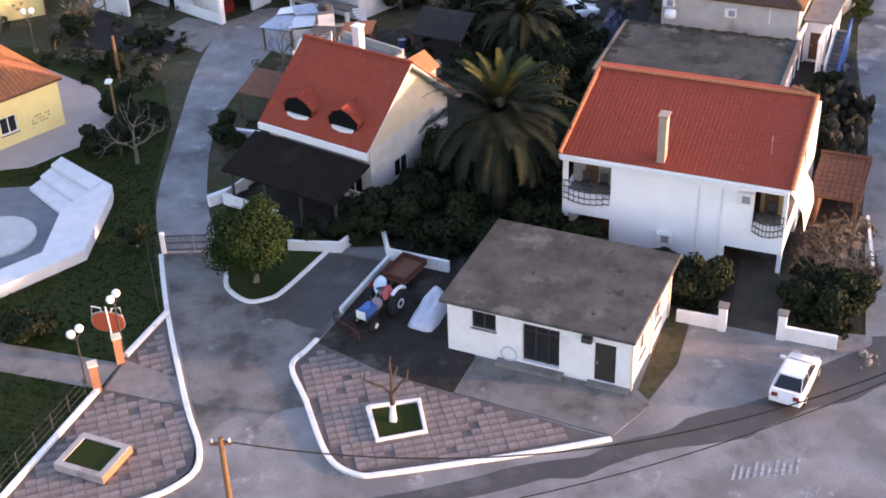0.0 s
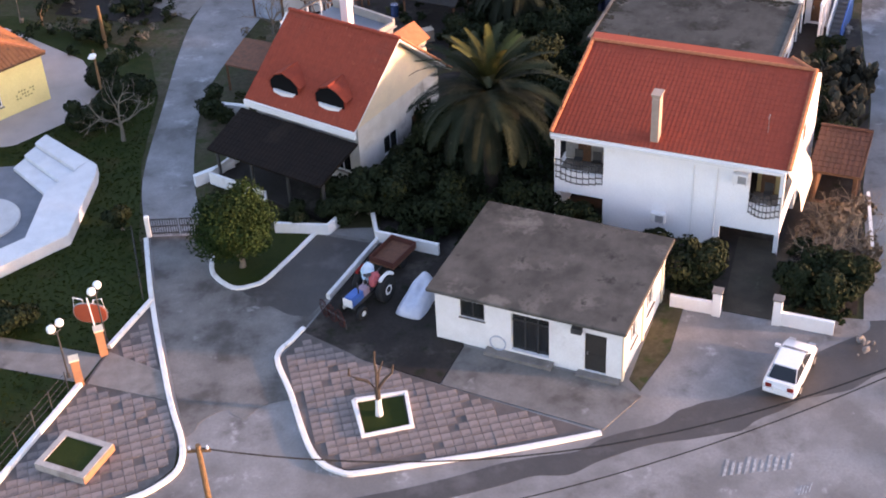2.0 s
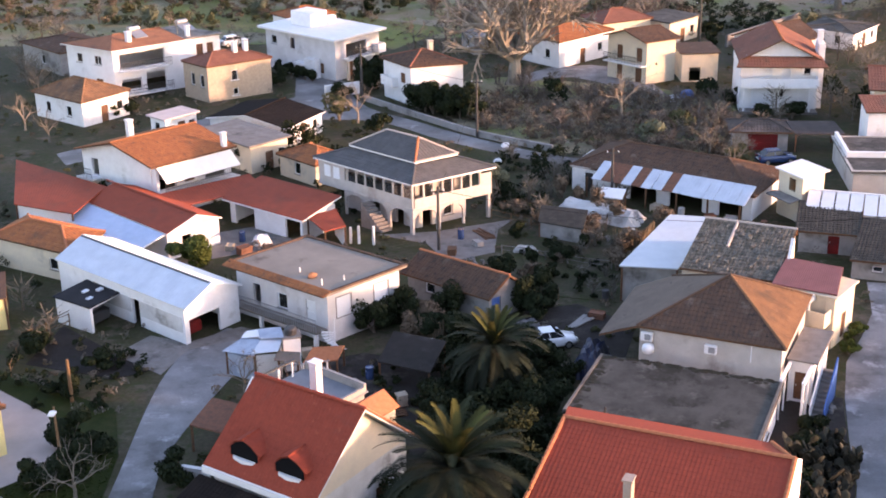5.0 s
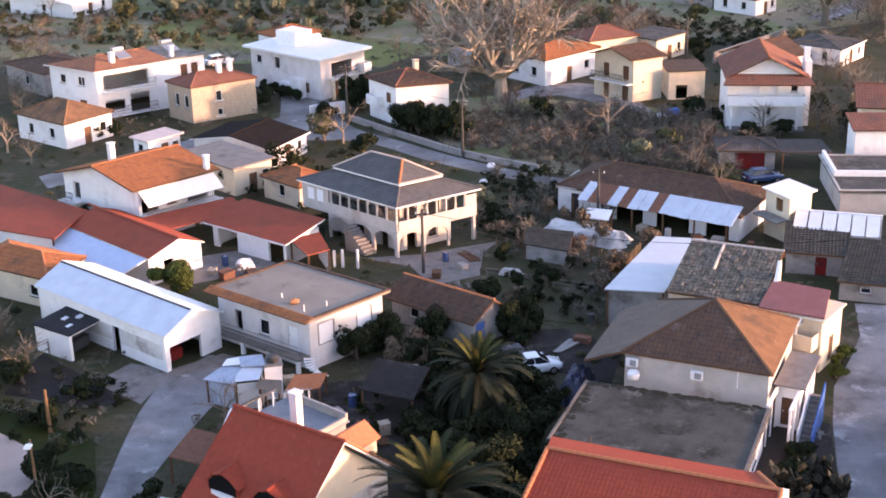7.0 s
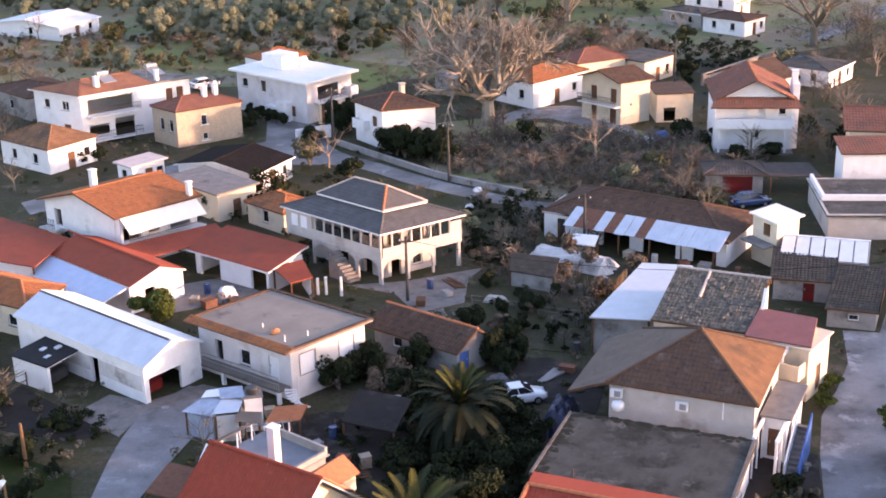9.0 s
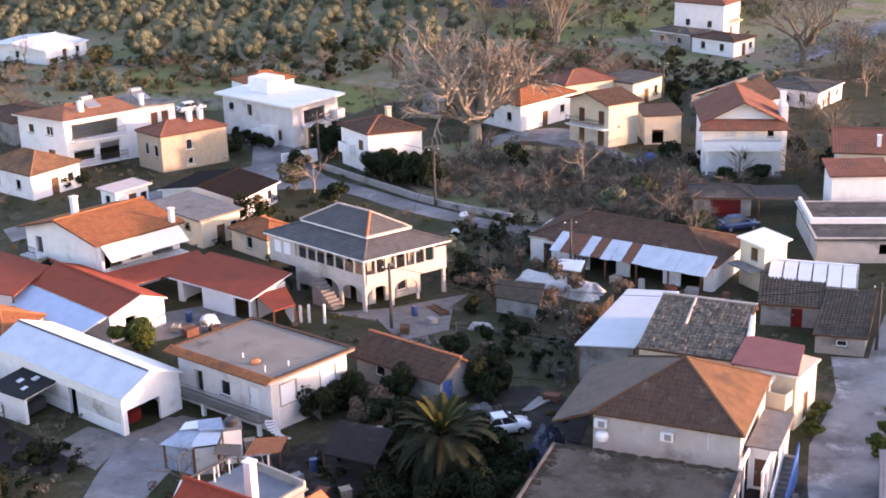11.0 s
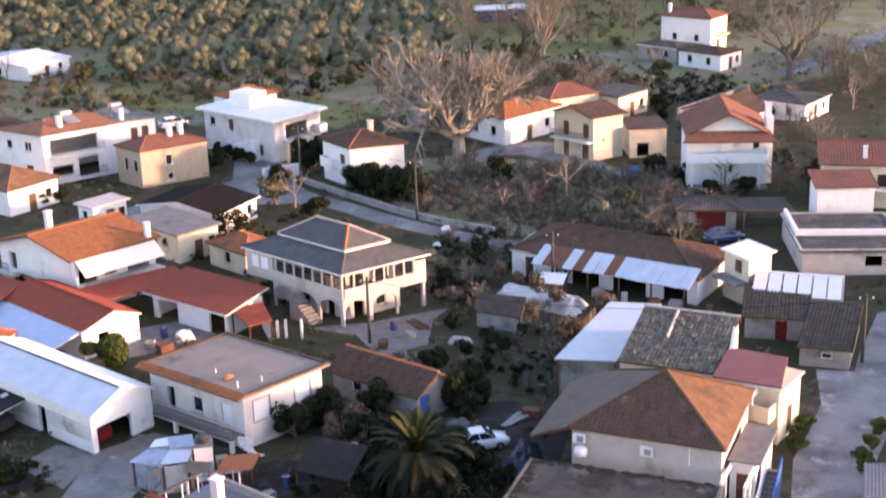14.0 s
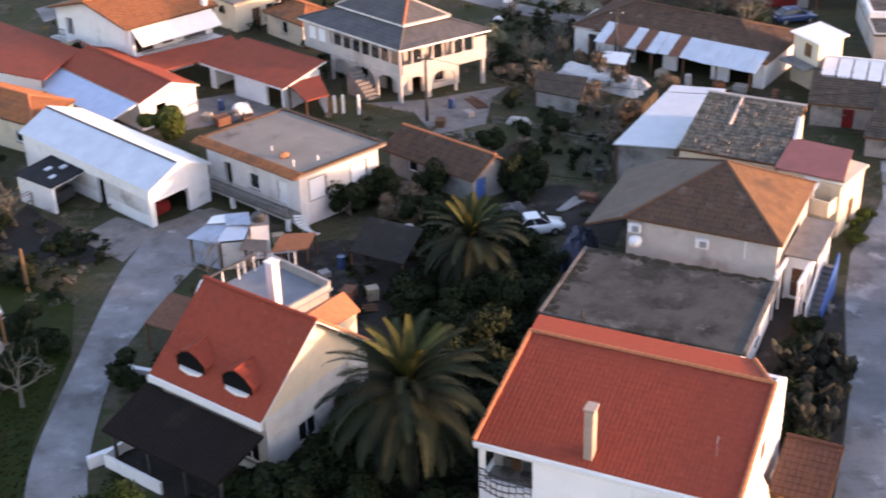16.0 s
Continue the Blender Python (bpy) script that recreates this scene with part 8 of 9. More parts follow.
def van(x, y, ang, paint, label):
    """A panel van along +x: a lofted body, glass, bumper, lamps and wheels."""
    p = thing("van", label, "van", pose(x, y, 0.03, 0, 0, ang))
    secs = [(-3.0, 0.45, 2.25, 0.93), (-2.9, 0.32, 2.4, 0.98), (1.0, 0.3, 2.42, 1.0), (1.3, 0.3, 2.36, 1.0), (2.05, 0.32, 1.25, 0.98), (2.9, 0.34, 1.02, 0.94), (3.05, 0.42, 0.85, 0.86)]
    bm, rings = B(), []
    for sx, z0, z1, k in secs:
        w = 0.98 * k
        rings.append([bm.verts.new(q) for q in ((sx, -w * 0.94, z0), (sx, -w, z0 + 0.14), (sx, -w * 0.97, z1 - 0.2), (sx, -w * 0.82, z1), (sx, w * 0.82, z1), (sx, w * 0.97, z1 - 0.2), (sx, w, z0 + 0.14), (sx, w * 0.94, z0))])
    for a, b in zip(rings, rings[1:]):
        for j in range(8):
            bm.faces.new((a[j], a[(j + 1) % 8], b[(j + 1) % 8], b[j]))
    bm.faces.new(rings[0][::-1]), bm.faces.new(rings[-1])
    bmesh.ops.bevel(bm, geom=[e for e in bm.edges if e.calc_face_angle(0) > 0.35], offset=0.05, segments=2, affect="EDGES")
    part("body", bm, paint, p, smooth=True)
    bm = B()
    plate(bm, [(1.33, -0.78, 2.345), (2.02, -0.84, 1.31), (2.02, 0.84, 1.31), (1.33, 0.78, 2.345)], 0.02)
    part("windscreen", bm, TINT, p, "dark tinted glass")
    for sy in (-1, 1):
        bm = B()
        box(bm, 0.5, sy * 0.985 - 0.012, 1.35, 1.5, sy * 0.985 + 0.012, 2.0)
        part("side_window", bm, TINT, p, "dark tinted glass")
        bm = B()
        box(bm, 2.82, sy * 0.68 - 0.16, 0.68, 3.0, sy * 0.68 + 0.16, 0.9)
        part("headlight", bm, STEEL, p, "clear headlight")
        bm = B()
        box(bm, 1.7, sy * 1.12 - 0.1, 1.3, 1.82, sy * 1.12 + 0.1, 1.6)
        part("mirror", bm, DARK, p)
        for sx in (-1.9, 2.1):
            bm = B()
            lathe(bm, [(0.2, -0.1), (0.32, -0.1), (0.34, -0.06), (0.34, 0.06), (0.32, 0.1), (0.2, 0.1)], (sx, sy * 0.9, 0.34), 16, "y")
            wl = part("wheel", bm, RUBBER, p)
            bm = B()
            lathe(bm, [(0.04, -0.11), (0.2, -0.105), (0.2, 0.105), (0.04, 0.11)], (sx, sy * 0.9, 0.34), 12, "y")
            part("rim", bm, STEEL, wl)
    bm = B()
    box(bm, 2.95, -0.9, 0.34, 3.14, 0.9, 0.6)
    bmesh.ops.bevel(bm, geom=bm.edges[:], offset=0.04, segments=2, affect="EDGES")
    part("bumper", bm, DARK, p, "dark plastic bumper")


van(31.7, 74.7, -101, surface("dusty_white_paint", (0.5, 0.5, 0.49), (0.42, 0.42, 0.41), rough=0.4, bump=0), "dusty white van parked beside the lane")
draped("tarpaulin_shelter", 12.9, 91.2, 70, 4.6, 2.0, 1.7, BLUETARP, "dark blue tarpaulin draped over a low frame", "tarpaulin")
draped("heap_cover", 8.8, 97.2, 20, 2.2, 1.6, 0.9, surface("dusty_grey_cover", (0.15, 0.145, 0.15), (0.1, 0.096, 0.1), scale=2), "grey sheet over a heap beside the car", "cover")
draped("blue_cover", 31.2, 161.0, 20, 1.8, 1.4, 0.9, BLUE, "bright blue tarpaulin beside the far houses", "tarpaulin")
draped("white_cover", 29.2, 159.6, 40, 2.2, 1.2, 0.7, TIN, "pale sheet over a stack by the far houses", "cover")
draped("straw_bag", 9.2, 143.0, 10, 0.9, 0.7, 0.4, WHITE, "white sack lying on the waste ground", "sack")
draped("straw_bag", 8.2, 137.6, 30, 0.8, 0.6, 0.4, WHITE, "white sack lying beside the street", "sack")
draped("yard_cover", 9.6, 113.0, -20, 2.0, 0.8, 0.6, PALEWALL, "white sheet over a heap by the garden", "cover")
draped("yard_cover", -13.0, 116.0, 20, 1.6, 1.1, 0.8, WHITE, "white sheet over a heap in the courtyard", "cover")
draped("tarp_cover", 16.8, 121.4, -35, 8.2, 3.0, 1.1, STAINW, "ragged white tarpaulin draped over a woodpile", "tarpaulin", 0.85)
reed_fence([(0.4, 97.0), (2.6, 95.4), (3.9, 97.4)], 1.7, "dry brown reed fence beside the old house")
reed_fence([(17.2, 114.4), (19.4, 113.2), (21.0, 116.4)], 1.5, "dry reed screen behind the metal barn")
wire_fence([(7.6, 112.8), (9.4, 112.1), (14.7, 109.4), (16.4, 108.9)], 0.8, "pale rail fence round the vegetable garden", CONCRETE)
wire_fence([(7.0, 121.2), (10.4, 118.6), (13.6, 118.0)], 1.0, "wooden rail fence behind the yard")
wire_fence([(-24.2, 101.0), (-28.0, 96.2), (-27.4, 91.0)], 1.1, "wooden wire fence along the drive")
wire_fence([(5.2, 101.6), (8.6, 104.2), (11.6, 103.0)], 1.0, "wooden fence behind the old house")
for x, y, h in ((-5.3, 115.7, 1.5), (-4.6, 115.6, 1.6), (-3.3, 115.3, 1.7)):
    bm = B()
    tube(bm, [(0, 0, 0), (0, 0, h)], [0.13, 0.12], 8)
    solid("concrete_post", bm, KERBW, "white concrete post beside the barn", "post", pose(x, y, 0), "white posts")
for k, (x, y, w, d, h) in enumerate(((-4.4, 88.4, 0.9, 0.6, 0.6), (-3.4, 88.9, 0.7, 0.6, 0.4), (-1.6, 86.2, 1.1, 0.8, 0.7), (-0.1, 86.0, 0.7, 0.7, 0.9), (1.4, 86.0, 0.9, 0.6, 0.5), (-3.2, 86.8, 0.8, 0.8, 0.5), (-14.2, 113.6, 1.2, 0.8, 0.7), (-15.6, 114.6, 0.9, 0.6, 0.5), (-12.2, 114.0, 0.8, 0.8, 0.6), (28.0, 118.6, 1.1, 0.8, 0.8), (26.4, 119.8, 0.9, 0.7, 0.6), (22.0, 122.4, 1.0, 0.8, 0.7), (3.4, 112.8, 1.0, 0.7, 0.6), (5.6, 114.6, 0.9, 0.6, 0.5), (14.2, 99.4, 1.2, 0.7, 0.5), (-7.0, 93.6, 0.8, 0.6, 0.6))):
    crate(x, y, 0.04, k * 37, w, d, h, (WOOD, GREYWALL, RUST, STONE)[k % 4], ("brown wooden crate lying in the yard", "grey wooden crate lying in the yard", "rusty metal box lying in the yard", "pale wooden box lying in the yard")[k % 4])
for k, (x, y) in enumerate(((-2.4, 90.0), (-5.2, 93.0), (1.8, 94.2), (-9.6, 87.2), (-14.8, 116.6), (30.6, 117.2), (24.0, 120.8), (15.2, 102.6), (4.2, 116.4), (-17.6, 112.4))):
    drum(x, y, (CARBLUE, RUST, PALEWALL, DARK)[k % 4], ("dark blue plastic drum in the yard", "rusty steel drum in the yard", "pale plastic drum in the yard", "black drum in the yard")[k % 4])
for k, (x, y, a) in enumerate(((-1.0, 84.6, 20), (12.9, 98.6, 50), (-6.4, 87.0, 70), (19.4, 120.2, 30), (6.2, 117.2, 120), (-11.0, 113.2, 10), (37.0, 113.6, 60), (0.4, 94.8, 140))):
    plank_pile(x, y, a, 9, 2.4, (WOOD, GREYWALL)[k % 2], ("brown planks piled on the ground", "grey weathered planks piled on the ground")[k % 2])
for x, y, r, n in ((-13.4, 115.2, 1.2, 30), (-1.8, 84.0, 1.0, 24), (15.6, 115.6, 1.4, 30), (20.2, 51.9, 0.9, 14), (5.0, 110.4, 1.4, 30), (-19.2, 99.4, 1.2, 22), (27.6, 84.6, 0.7, 16)):
    rubble(x, y, r, n, CONCRETE, "small heap of rough grey stones")

p = thing("timber_beam", "long pale timber leaning along the vines", "timber", pose(22.3, 58.6, 0.0, 0, 0, 78))
bm = B()
plate(bm, [(0, -0.08, 1.2), (0, 0.08, 1.2), (4.6, 0.08, 1.5), (4.6, -0.08, 1.5)], 0.1)
part("beam", bm, KERBW, p)
for u in (0.3, 4.2):
    bm = B()
    tube(bm, [(u, 0, 0), (u, 0, 1.2)], [0.06, 0.05], 6)
    part("prop", bm, POLEWOOD, p)
car(-26.3, 192.0, 35, CARWHITE, "white car parked beside the far villa", 4.1)

# worn white paint on the road
for (x0, y0), (x1, y1), (x2, y2), n in (((12.14, 44.17), (15.3, 44.43), (12.51, 45.17), 10), ((15.07, 42.88), (15.7, 43.06), (15.33, 43.43), 4)):
    p = thing("road_marking", "worn white painted bars on the road", "road marking", pose(x0, y0, 0.02))
    for k in range(n):
        u, w = k / n, 0.45 / n
        h = 1.0 - 0.3 * ((k * 7) % 3) / 2
        q = [(u, 0), (u + w, 0), (u + w, h), (u, h)]
        bm = B()
        prism(bm, [((x1 - x0) * s + (x2 - x0) * t, (y1 - y0) * s + (y2 - y0) * t) for s, t in q], -0.01, 0.012)
        part("bar", bm, surface("worn_road_paint", (0.4, 0.4, 0.4), (0.22, 0.22, 0.22), scale=5, mix=0.3), p)

# ---- plants ----
def quads(name, v, material, smooth=False):
    """A mesh of loose four-cornered leaves from an array n x 4 x 3."""
    n = len(v)
    me = bpy.data.meshes.new(name)
    me.vertices.add(4 * n)
    me.vertices.foreach_set("co", np.asarray(v, dtype=np.float32).ravel())
    me.loops.add(4 * n)
    me.loops.foreach_set("vertex_index", np.arange(4 * n, dtype=np.int32))
    me.polygons.add(n)
    me.polygons.foreach_set("loop_start", np.arange(0, 4 * n, 4, dtype=np.int32))
    me.update(calc_edges=True)
    me.materials.append(material)
    return me


def leaf_quads(rng, centres, radii, n, size, shell=0.55, long=1.7):
    """Leaves scattered through lumpy ellipsoids."""
    k = rng.integers(0, len(centres), n)
    d = rng.normal(size=(n, 3))
    d /= np.linalg.norm(d, axis=1, keepdims=True)
    r = rng.uniform(shell, 1.0, n) ** 0.6
    c = np.array(centres, float)[k] + d * np.array(radii, float)[k] * r[:, None]
    e = d + rng.normal(size=(n, 3)) * 0.42
    u = np.cross(e, rng.normal(size=(n, 3)))
    u /= np.linalg.norm(u, axis=1, keepdims=True)
    w = np.cross(e, u)
    w /= np.linalg.norm(w, axis=1, keepdims=True)
    s = size * rng.uniform(0.6, 1.3, n)[:, None]
    return np.stack([c - u * s * long / 2, c + w * s / 2, c + u * s * long / 2, c - w * s / 2], 1)


def crown_lumps(rng, r, h, z, n):
    """Centres and radii of the lumps that make up a crown."""
    cs, rs = [], []
    for k in range(n):
        d = rng.normal(size=3)
        d /= np.linalg.norm(d)
        q = rng.uniform(0.35, 0.75)
        cs.append((d[0] * r * q, d[1] * r * q, z + d[2] * h * q))
        f = rng.uniform(0.32, 0.5)
        rs.append((r * f, r * f, h * f))
    return cs, rs


SEED = [100]


def leafy_tree(x, y, r, top, trunk, mat, label, name="tree", n=2600, size=0.16, lumps=12, bark=None, group="", kind="tree"):
    SEED[0] += 1
    rng = np.random.default_rng(SEED[0])
    p = thing(name, label, kind, pose(x, y, 0), group)
    h = (top - trunk) / 2
    cs, rs = crown_lumps(rng, r, h, trunk + h, lumps)
    bm = B()
    tube(bm, [(0, 0, 0), (0.05, 0.03, trunk * 0.6), (0, 0, trunk + h * 0.4)], [0.09 + r * 0.05, 0.07 + r * 0.035, 0.05], 7)
    for c in cs[:5]:
        tube(bm, [(0, 0, max(trunk * 0.7, 0.15)), (c[0] * 0.5, c[1] * 0.5, (trunk + c[2]) / 2), c], [0.05 + r * 0.02, 0.04, 0.015], 5)
    part("trunk", bm, bark or BARK, p)
    o = new("crown", quads("crown", leaf_quads(rng, cs, rs, n, size), mat))
    o.parent = p
    return p


def shrub(x, y, r, h, mat, label, n=900, size=0.15, group=""):
    return leafy_tree(x, y, r, h, 0.05, mat, label, "shrub", n, size, 7, group=group, kind="shrub")


def branch(bm, rng, p, d, length, rad, level, spread=0.55, droop=0.0, sides=5, thin=0.5):
    """A limb that tapers, bends and divides."""
    pts, k = [Vector(p)], 4
    d = Vector(d).normalized()
    for j in range(k):
        d = (d + Vector(rng.normal(0, 0.13, 3)) + Vector((0, 0, -droop))).normalized()
        pts.append(pts[-1] + d * length / k)
    tube(bm, pts, [rad * (1 - 0.45 * j / k) for j in range(k + 1)], sides if level > 1 else 3, cap=False)
    if level <= 0:
        return
    for j in range(3 if level > 1 else 4):
        q = pts[rng.integers(2, k + 1)]
        nd = (d + Vector(rng.normal(0, spread, 3)) + Vector((0, 0, 0.15))).normalized()
        branch(bm, rng, q, nd, length * rng.uniform(0.6, 0.8), rad * thin, level - 1, spread, droop, sides, thin)


def bare_tree(x, y, h, rad, level, mat, label, spread=0.6, limbs=5, name="bare_tree", lean=0.5, first=0.3, thin=0.5):
    SEED[0] += 1
    rng = np.random.default_rng(SEED[0])
    p = thing(name, label, "tree", pose(x, y, 0))
    bm = B()
    fork = h * first
    tube(bm, [(0, 0, 0), (0, 0, 0.15), (0.05, 0, fork * 0.6), (0, 0.05, fork)], [rad * 1.4, rad, rad * 0.85, rad * 0.7], 9)
    part("trunk", bm, mat, p)
    for k in range(limbs):
        t = 2 * math.pi * (k + rng.uniform(-0.2, 0.2)) / limbs
        bm = B()
        branch(bm, rng, (0, 0, fork * rng.uniform(0.75, 1)), (lean * math.cos(t), lean * math.sin(t), rng.uniform(0.6, 1.0)), h * 0.32, rad * 0.55, level, spread, thin=thin)
        part("limb", bm, mat, p)
    return p


FROND = {}


def frond_mesh(kind, L, droop, mat, seed):
    """One feathered palm leaf along +x: a curved rib with many narrow leaflets."""
    if kind in FROND:
        return FROND[kind]
    rng = np.random.default_rng(seed)
    n = 40
    t = np.linspace(0.08, 1, n)
    ang = droop[0] - (droop[0] - droop[1]) * np.linspace(0, 1, n) ** 1.15
    px, pz = np.cumsum(np.cos(ang)) * L / n, np.cumsum(np.sin(ang)) * L / n
    out = []
    for i in range(n):
        c, d = np.array([px[i], 0, pz[i]]), np.array([math.cos(ang[i]), 0, math.sin(ang[i])])
        up = np.array([-d[2], 0, d[0]])
        ln = L * 0.115 * math.sin(math.pi * min(1, 0.14 + t[i] * 0.84)) ** 0.6 + 0.08
        for s in (-1, 1):
            q = d * 0.8 + np.array([0, s * 0.75, 0]) + up * (0.22 + rng.uniform(-0.08, 0.08))
            q /= np.linalg.norm(q)
            w = d * 0.052
            tip = c + q * ln - np.array([0, 0, 0.16 * ln])
            out.append([c - w, c + w, tip + w * 0.35, tip - w * 0.35])
        if i + 1 < n:
            e = np.array([px[i + 1], 0, pz[i + 1]])
            b = np.array([0, 0.05 * (1 - t[i]) + 0.012, 0])
            out.append([c - b, c + b, e + b, e - b])
    FROND[kind] = quads("frond", np.array(out), mat)
    return FROND[kind]


def palm(x, y, h, L, n, label):
    p = thing("palm_tree", label, "palm tree", pose(x, y, 0))
    bm = B()
    k = 16
    tube(bm, [(0, 0, h * j / k) for j in range(k + 1)], [(0.42 if j % 2 else 0.36) * (1.15 if j < 2 else 1.0) * (1.25 if j > k - 3 else 1) for j in range(k + 1)], 12)
    part("trunk", bm, DARKBARK, p)
    rng = np.random.default_rng(int(x * 10 + y))
    for j in range(n):
        f = (j + 0.5) / n
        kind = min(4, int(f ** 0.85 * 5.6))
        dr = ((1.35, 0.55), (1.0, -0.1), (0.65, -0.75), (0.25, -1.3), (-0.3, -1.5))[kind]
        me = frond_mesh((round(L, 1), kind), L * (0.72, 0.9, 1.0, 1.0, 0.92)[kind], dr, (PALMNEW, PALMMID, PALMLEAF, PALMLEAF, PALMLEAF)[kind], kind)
        o = new("frond", me)
        o.parent = p
        o.matrix_local = pose(0, 0, h + 0.35 - 0.5 * f, rng.uniform(-14, 14), rng.uniform(-8, 8), j * 137.5 + rng.uniform(-10, 10))
    return p


palm(3.3, 66.1, 6.8, 4.8, 84, "tall date palm with a dense dark drooping crown")
palm(6.1, 87.4, 3.3, 3.9, 76, "dark date palm between the yards")
leafy_tree(-10.1, 60.9, 2.35, 4.9, 0.6, surface("citrus_foliage", (0.019, 0.037, 0.008), (0.012, 0.024, 0.005), scale=0.8, mix=0.3, bump=0), "round dense citrus tree on the island", n=30000, size=0.1, lumps=60)

# pollard with a white-washed foot in the square bed
p = thing("pollarded_tree", "bare pollarded tree with a white-washed trunk", "tree", pose(-2.6, 48.9, 0.11))
bm = B()
tube(bm, [(0, 0, 0), (0, 0, 0.5), (0.02, 0, 0.97)], [0.19, 0.15, 0.135], 9)
part("painted_trunk", bm, KERBW, p, "white-washed lower trunk")
DARKWOOD = surface("dark_bare_bark", (0.075, 0.06, 0.048), (0.045, 0.037, 0.031), scale=5)
bm = B()
tube(bm, [(0.02, 0, 0.95), (0.0, 0.02, 1.6)], [0.13, 0.13], 9)
part("trunk", bm, DARKWOOD, p)
for pts, r in (([(0, 0, 1.5), (-0.35, -0.05, 2.05), (-0.9, 0, 2.25), (-1.2, 0.05, 2.4), (-1.16, 0.05, 2.8)], 0.085), ([(0, 0, 1.5), (0.03, 0.1, 2.4), (-0.02, 0.15, 3.1), (0.04, 0.2, 3.6)], 0.075), ([(0, 0, 1.5), (0.4, 0.1, 2.05), (0.72, 0.2, 2.3), (0.8, 0.25, 2.75)], 0.08), ([(0, 0, 1.55), (0.1, 0.5, 2.1), (0.3, 0.8, 2.5)], 0.07)):
    bm = B()
    tube(bm, pts, [r * (1 - 0.45 * k / (len(pts) - 1)) for k in range(len(pts))], 7)
    part("limb", bm, DARKWOOD, p)

for k in range(6):
    shrub(-18.6 + 1.0 * k, 176.6 - 1.08 * k, 0.9, 1.7, LEAF, "dark clipped hedge at the villa wall", 700, 0.2, "villa hedge")
shrub(-6.9, 167.2, 2.3, 4.4, LEAF, "large round dark bush before the villa", 3600, 0.2, "villa hedge")
for x, y in ((-0.4, 159.0), (1.6, 158.6), (3.6, 158.4), (5.4, 158.2)):
    shrub(x, y, 1.5, 3.2, LEAF, "tall dark hedge along the street", 1700, 0.2, "street hedge")
for x, y, r, h in ((9.9, 110.0, 0.6, 1.8), (10.4, 105.2, 0.8, 2.4), (11.6, 107.4, 0.7, 1.3), (13.6, 106.0, 0.6, 1.0), (12.4, 112.6, 0.7, 1.2), (14.8, 113.6, 0.7, 1.4), (9.0, 116.2, 0.8, 1.8)):
    shrub(x, y, r, h, LEAF, "dark upright bush in the garden plot", int(1500 * r), 0.15, "garden shrubs")
for x, y, h in ((16.6, 122.0, 2.8), (15.2, 124.8, 2.4), (13.8, 126.6, 2.6), (18.0, 119.2, 2.4), (15.6, 116.4, 2.0)):
    shrub(x, y, 0.9, h, DRY, "dry brown reeds in the garden plot", 800, 0.14, "dry thickets")
dark = "dense dark evergreen garden shrub"
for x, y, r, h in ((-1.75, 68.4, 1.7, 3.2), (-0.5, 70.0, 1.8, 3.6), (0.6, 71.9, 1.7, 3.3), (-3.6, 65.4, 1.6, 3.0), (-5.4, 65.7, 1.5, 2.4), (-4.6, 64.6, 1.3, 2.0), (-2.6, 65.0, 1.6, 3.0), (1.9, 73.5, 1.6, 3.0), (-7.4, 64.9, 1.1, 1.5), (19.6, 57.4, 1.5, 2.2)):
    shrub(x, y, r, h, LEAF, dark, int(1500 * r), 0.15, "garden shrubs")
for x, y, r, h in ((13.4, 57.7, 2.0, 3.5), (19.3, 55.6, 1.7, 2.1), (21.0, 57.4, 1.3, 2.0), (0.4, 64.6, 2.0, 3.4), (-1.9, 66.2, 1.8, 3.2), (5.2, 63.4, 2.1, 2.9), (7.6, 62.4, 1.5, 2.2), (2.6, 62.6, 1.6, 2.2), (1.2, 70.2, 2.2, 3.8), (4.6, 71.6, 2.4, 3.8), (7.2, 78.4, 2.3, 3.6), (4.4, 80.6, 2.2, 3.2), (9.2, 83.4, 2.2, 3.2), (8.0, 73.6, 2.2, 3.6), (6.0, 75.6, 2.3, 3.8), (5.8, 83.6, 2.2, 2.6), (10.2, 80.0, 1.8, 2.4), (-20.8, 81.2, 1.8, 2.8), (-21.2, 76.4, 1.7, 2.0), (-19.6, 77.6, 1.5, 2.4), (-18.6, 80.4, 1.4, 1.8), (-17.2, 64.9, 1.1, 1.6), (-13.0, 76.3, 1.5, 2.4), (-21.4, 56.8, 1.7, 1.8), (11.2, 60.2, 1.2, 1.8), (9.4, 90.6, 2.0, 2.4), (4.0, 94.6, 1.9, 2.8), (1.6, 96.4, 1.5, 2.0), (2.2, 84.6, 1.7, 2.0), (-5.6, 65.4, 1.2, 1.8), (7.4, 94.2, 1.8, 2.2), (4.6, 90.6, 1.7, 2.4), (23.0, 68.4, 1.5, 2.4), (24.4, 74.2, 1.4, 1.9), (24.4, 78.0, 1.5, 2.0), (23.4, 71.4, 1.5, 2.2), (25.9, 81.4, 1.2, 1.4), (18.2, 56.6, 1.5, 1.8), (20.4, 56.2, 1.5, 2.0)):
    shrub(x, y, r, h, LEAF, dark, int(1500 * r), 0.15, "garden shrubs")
for x, y in [(-1.7, 98.6), (-2.5, 97.4), (3.0, 100.3), (-0.4, 99.2)]:
    shrub(x, y, 1.6, 3.0, LEAF, "dark shrub against the flat-roofed house", 2200, 0.15, "garden shrubs")
for x, y in [(0.8, 97.8), (1.8, 99.0), (0.3, 96.5)]:
    shrub(x, y, 1.2, 1.9, DRY, "dry brown reeds beside the old house", 900, 0.14, "dry thickets")
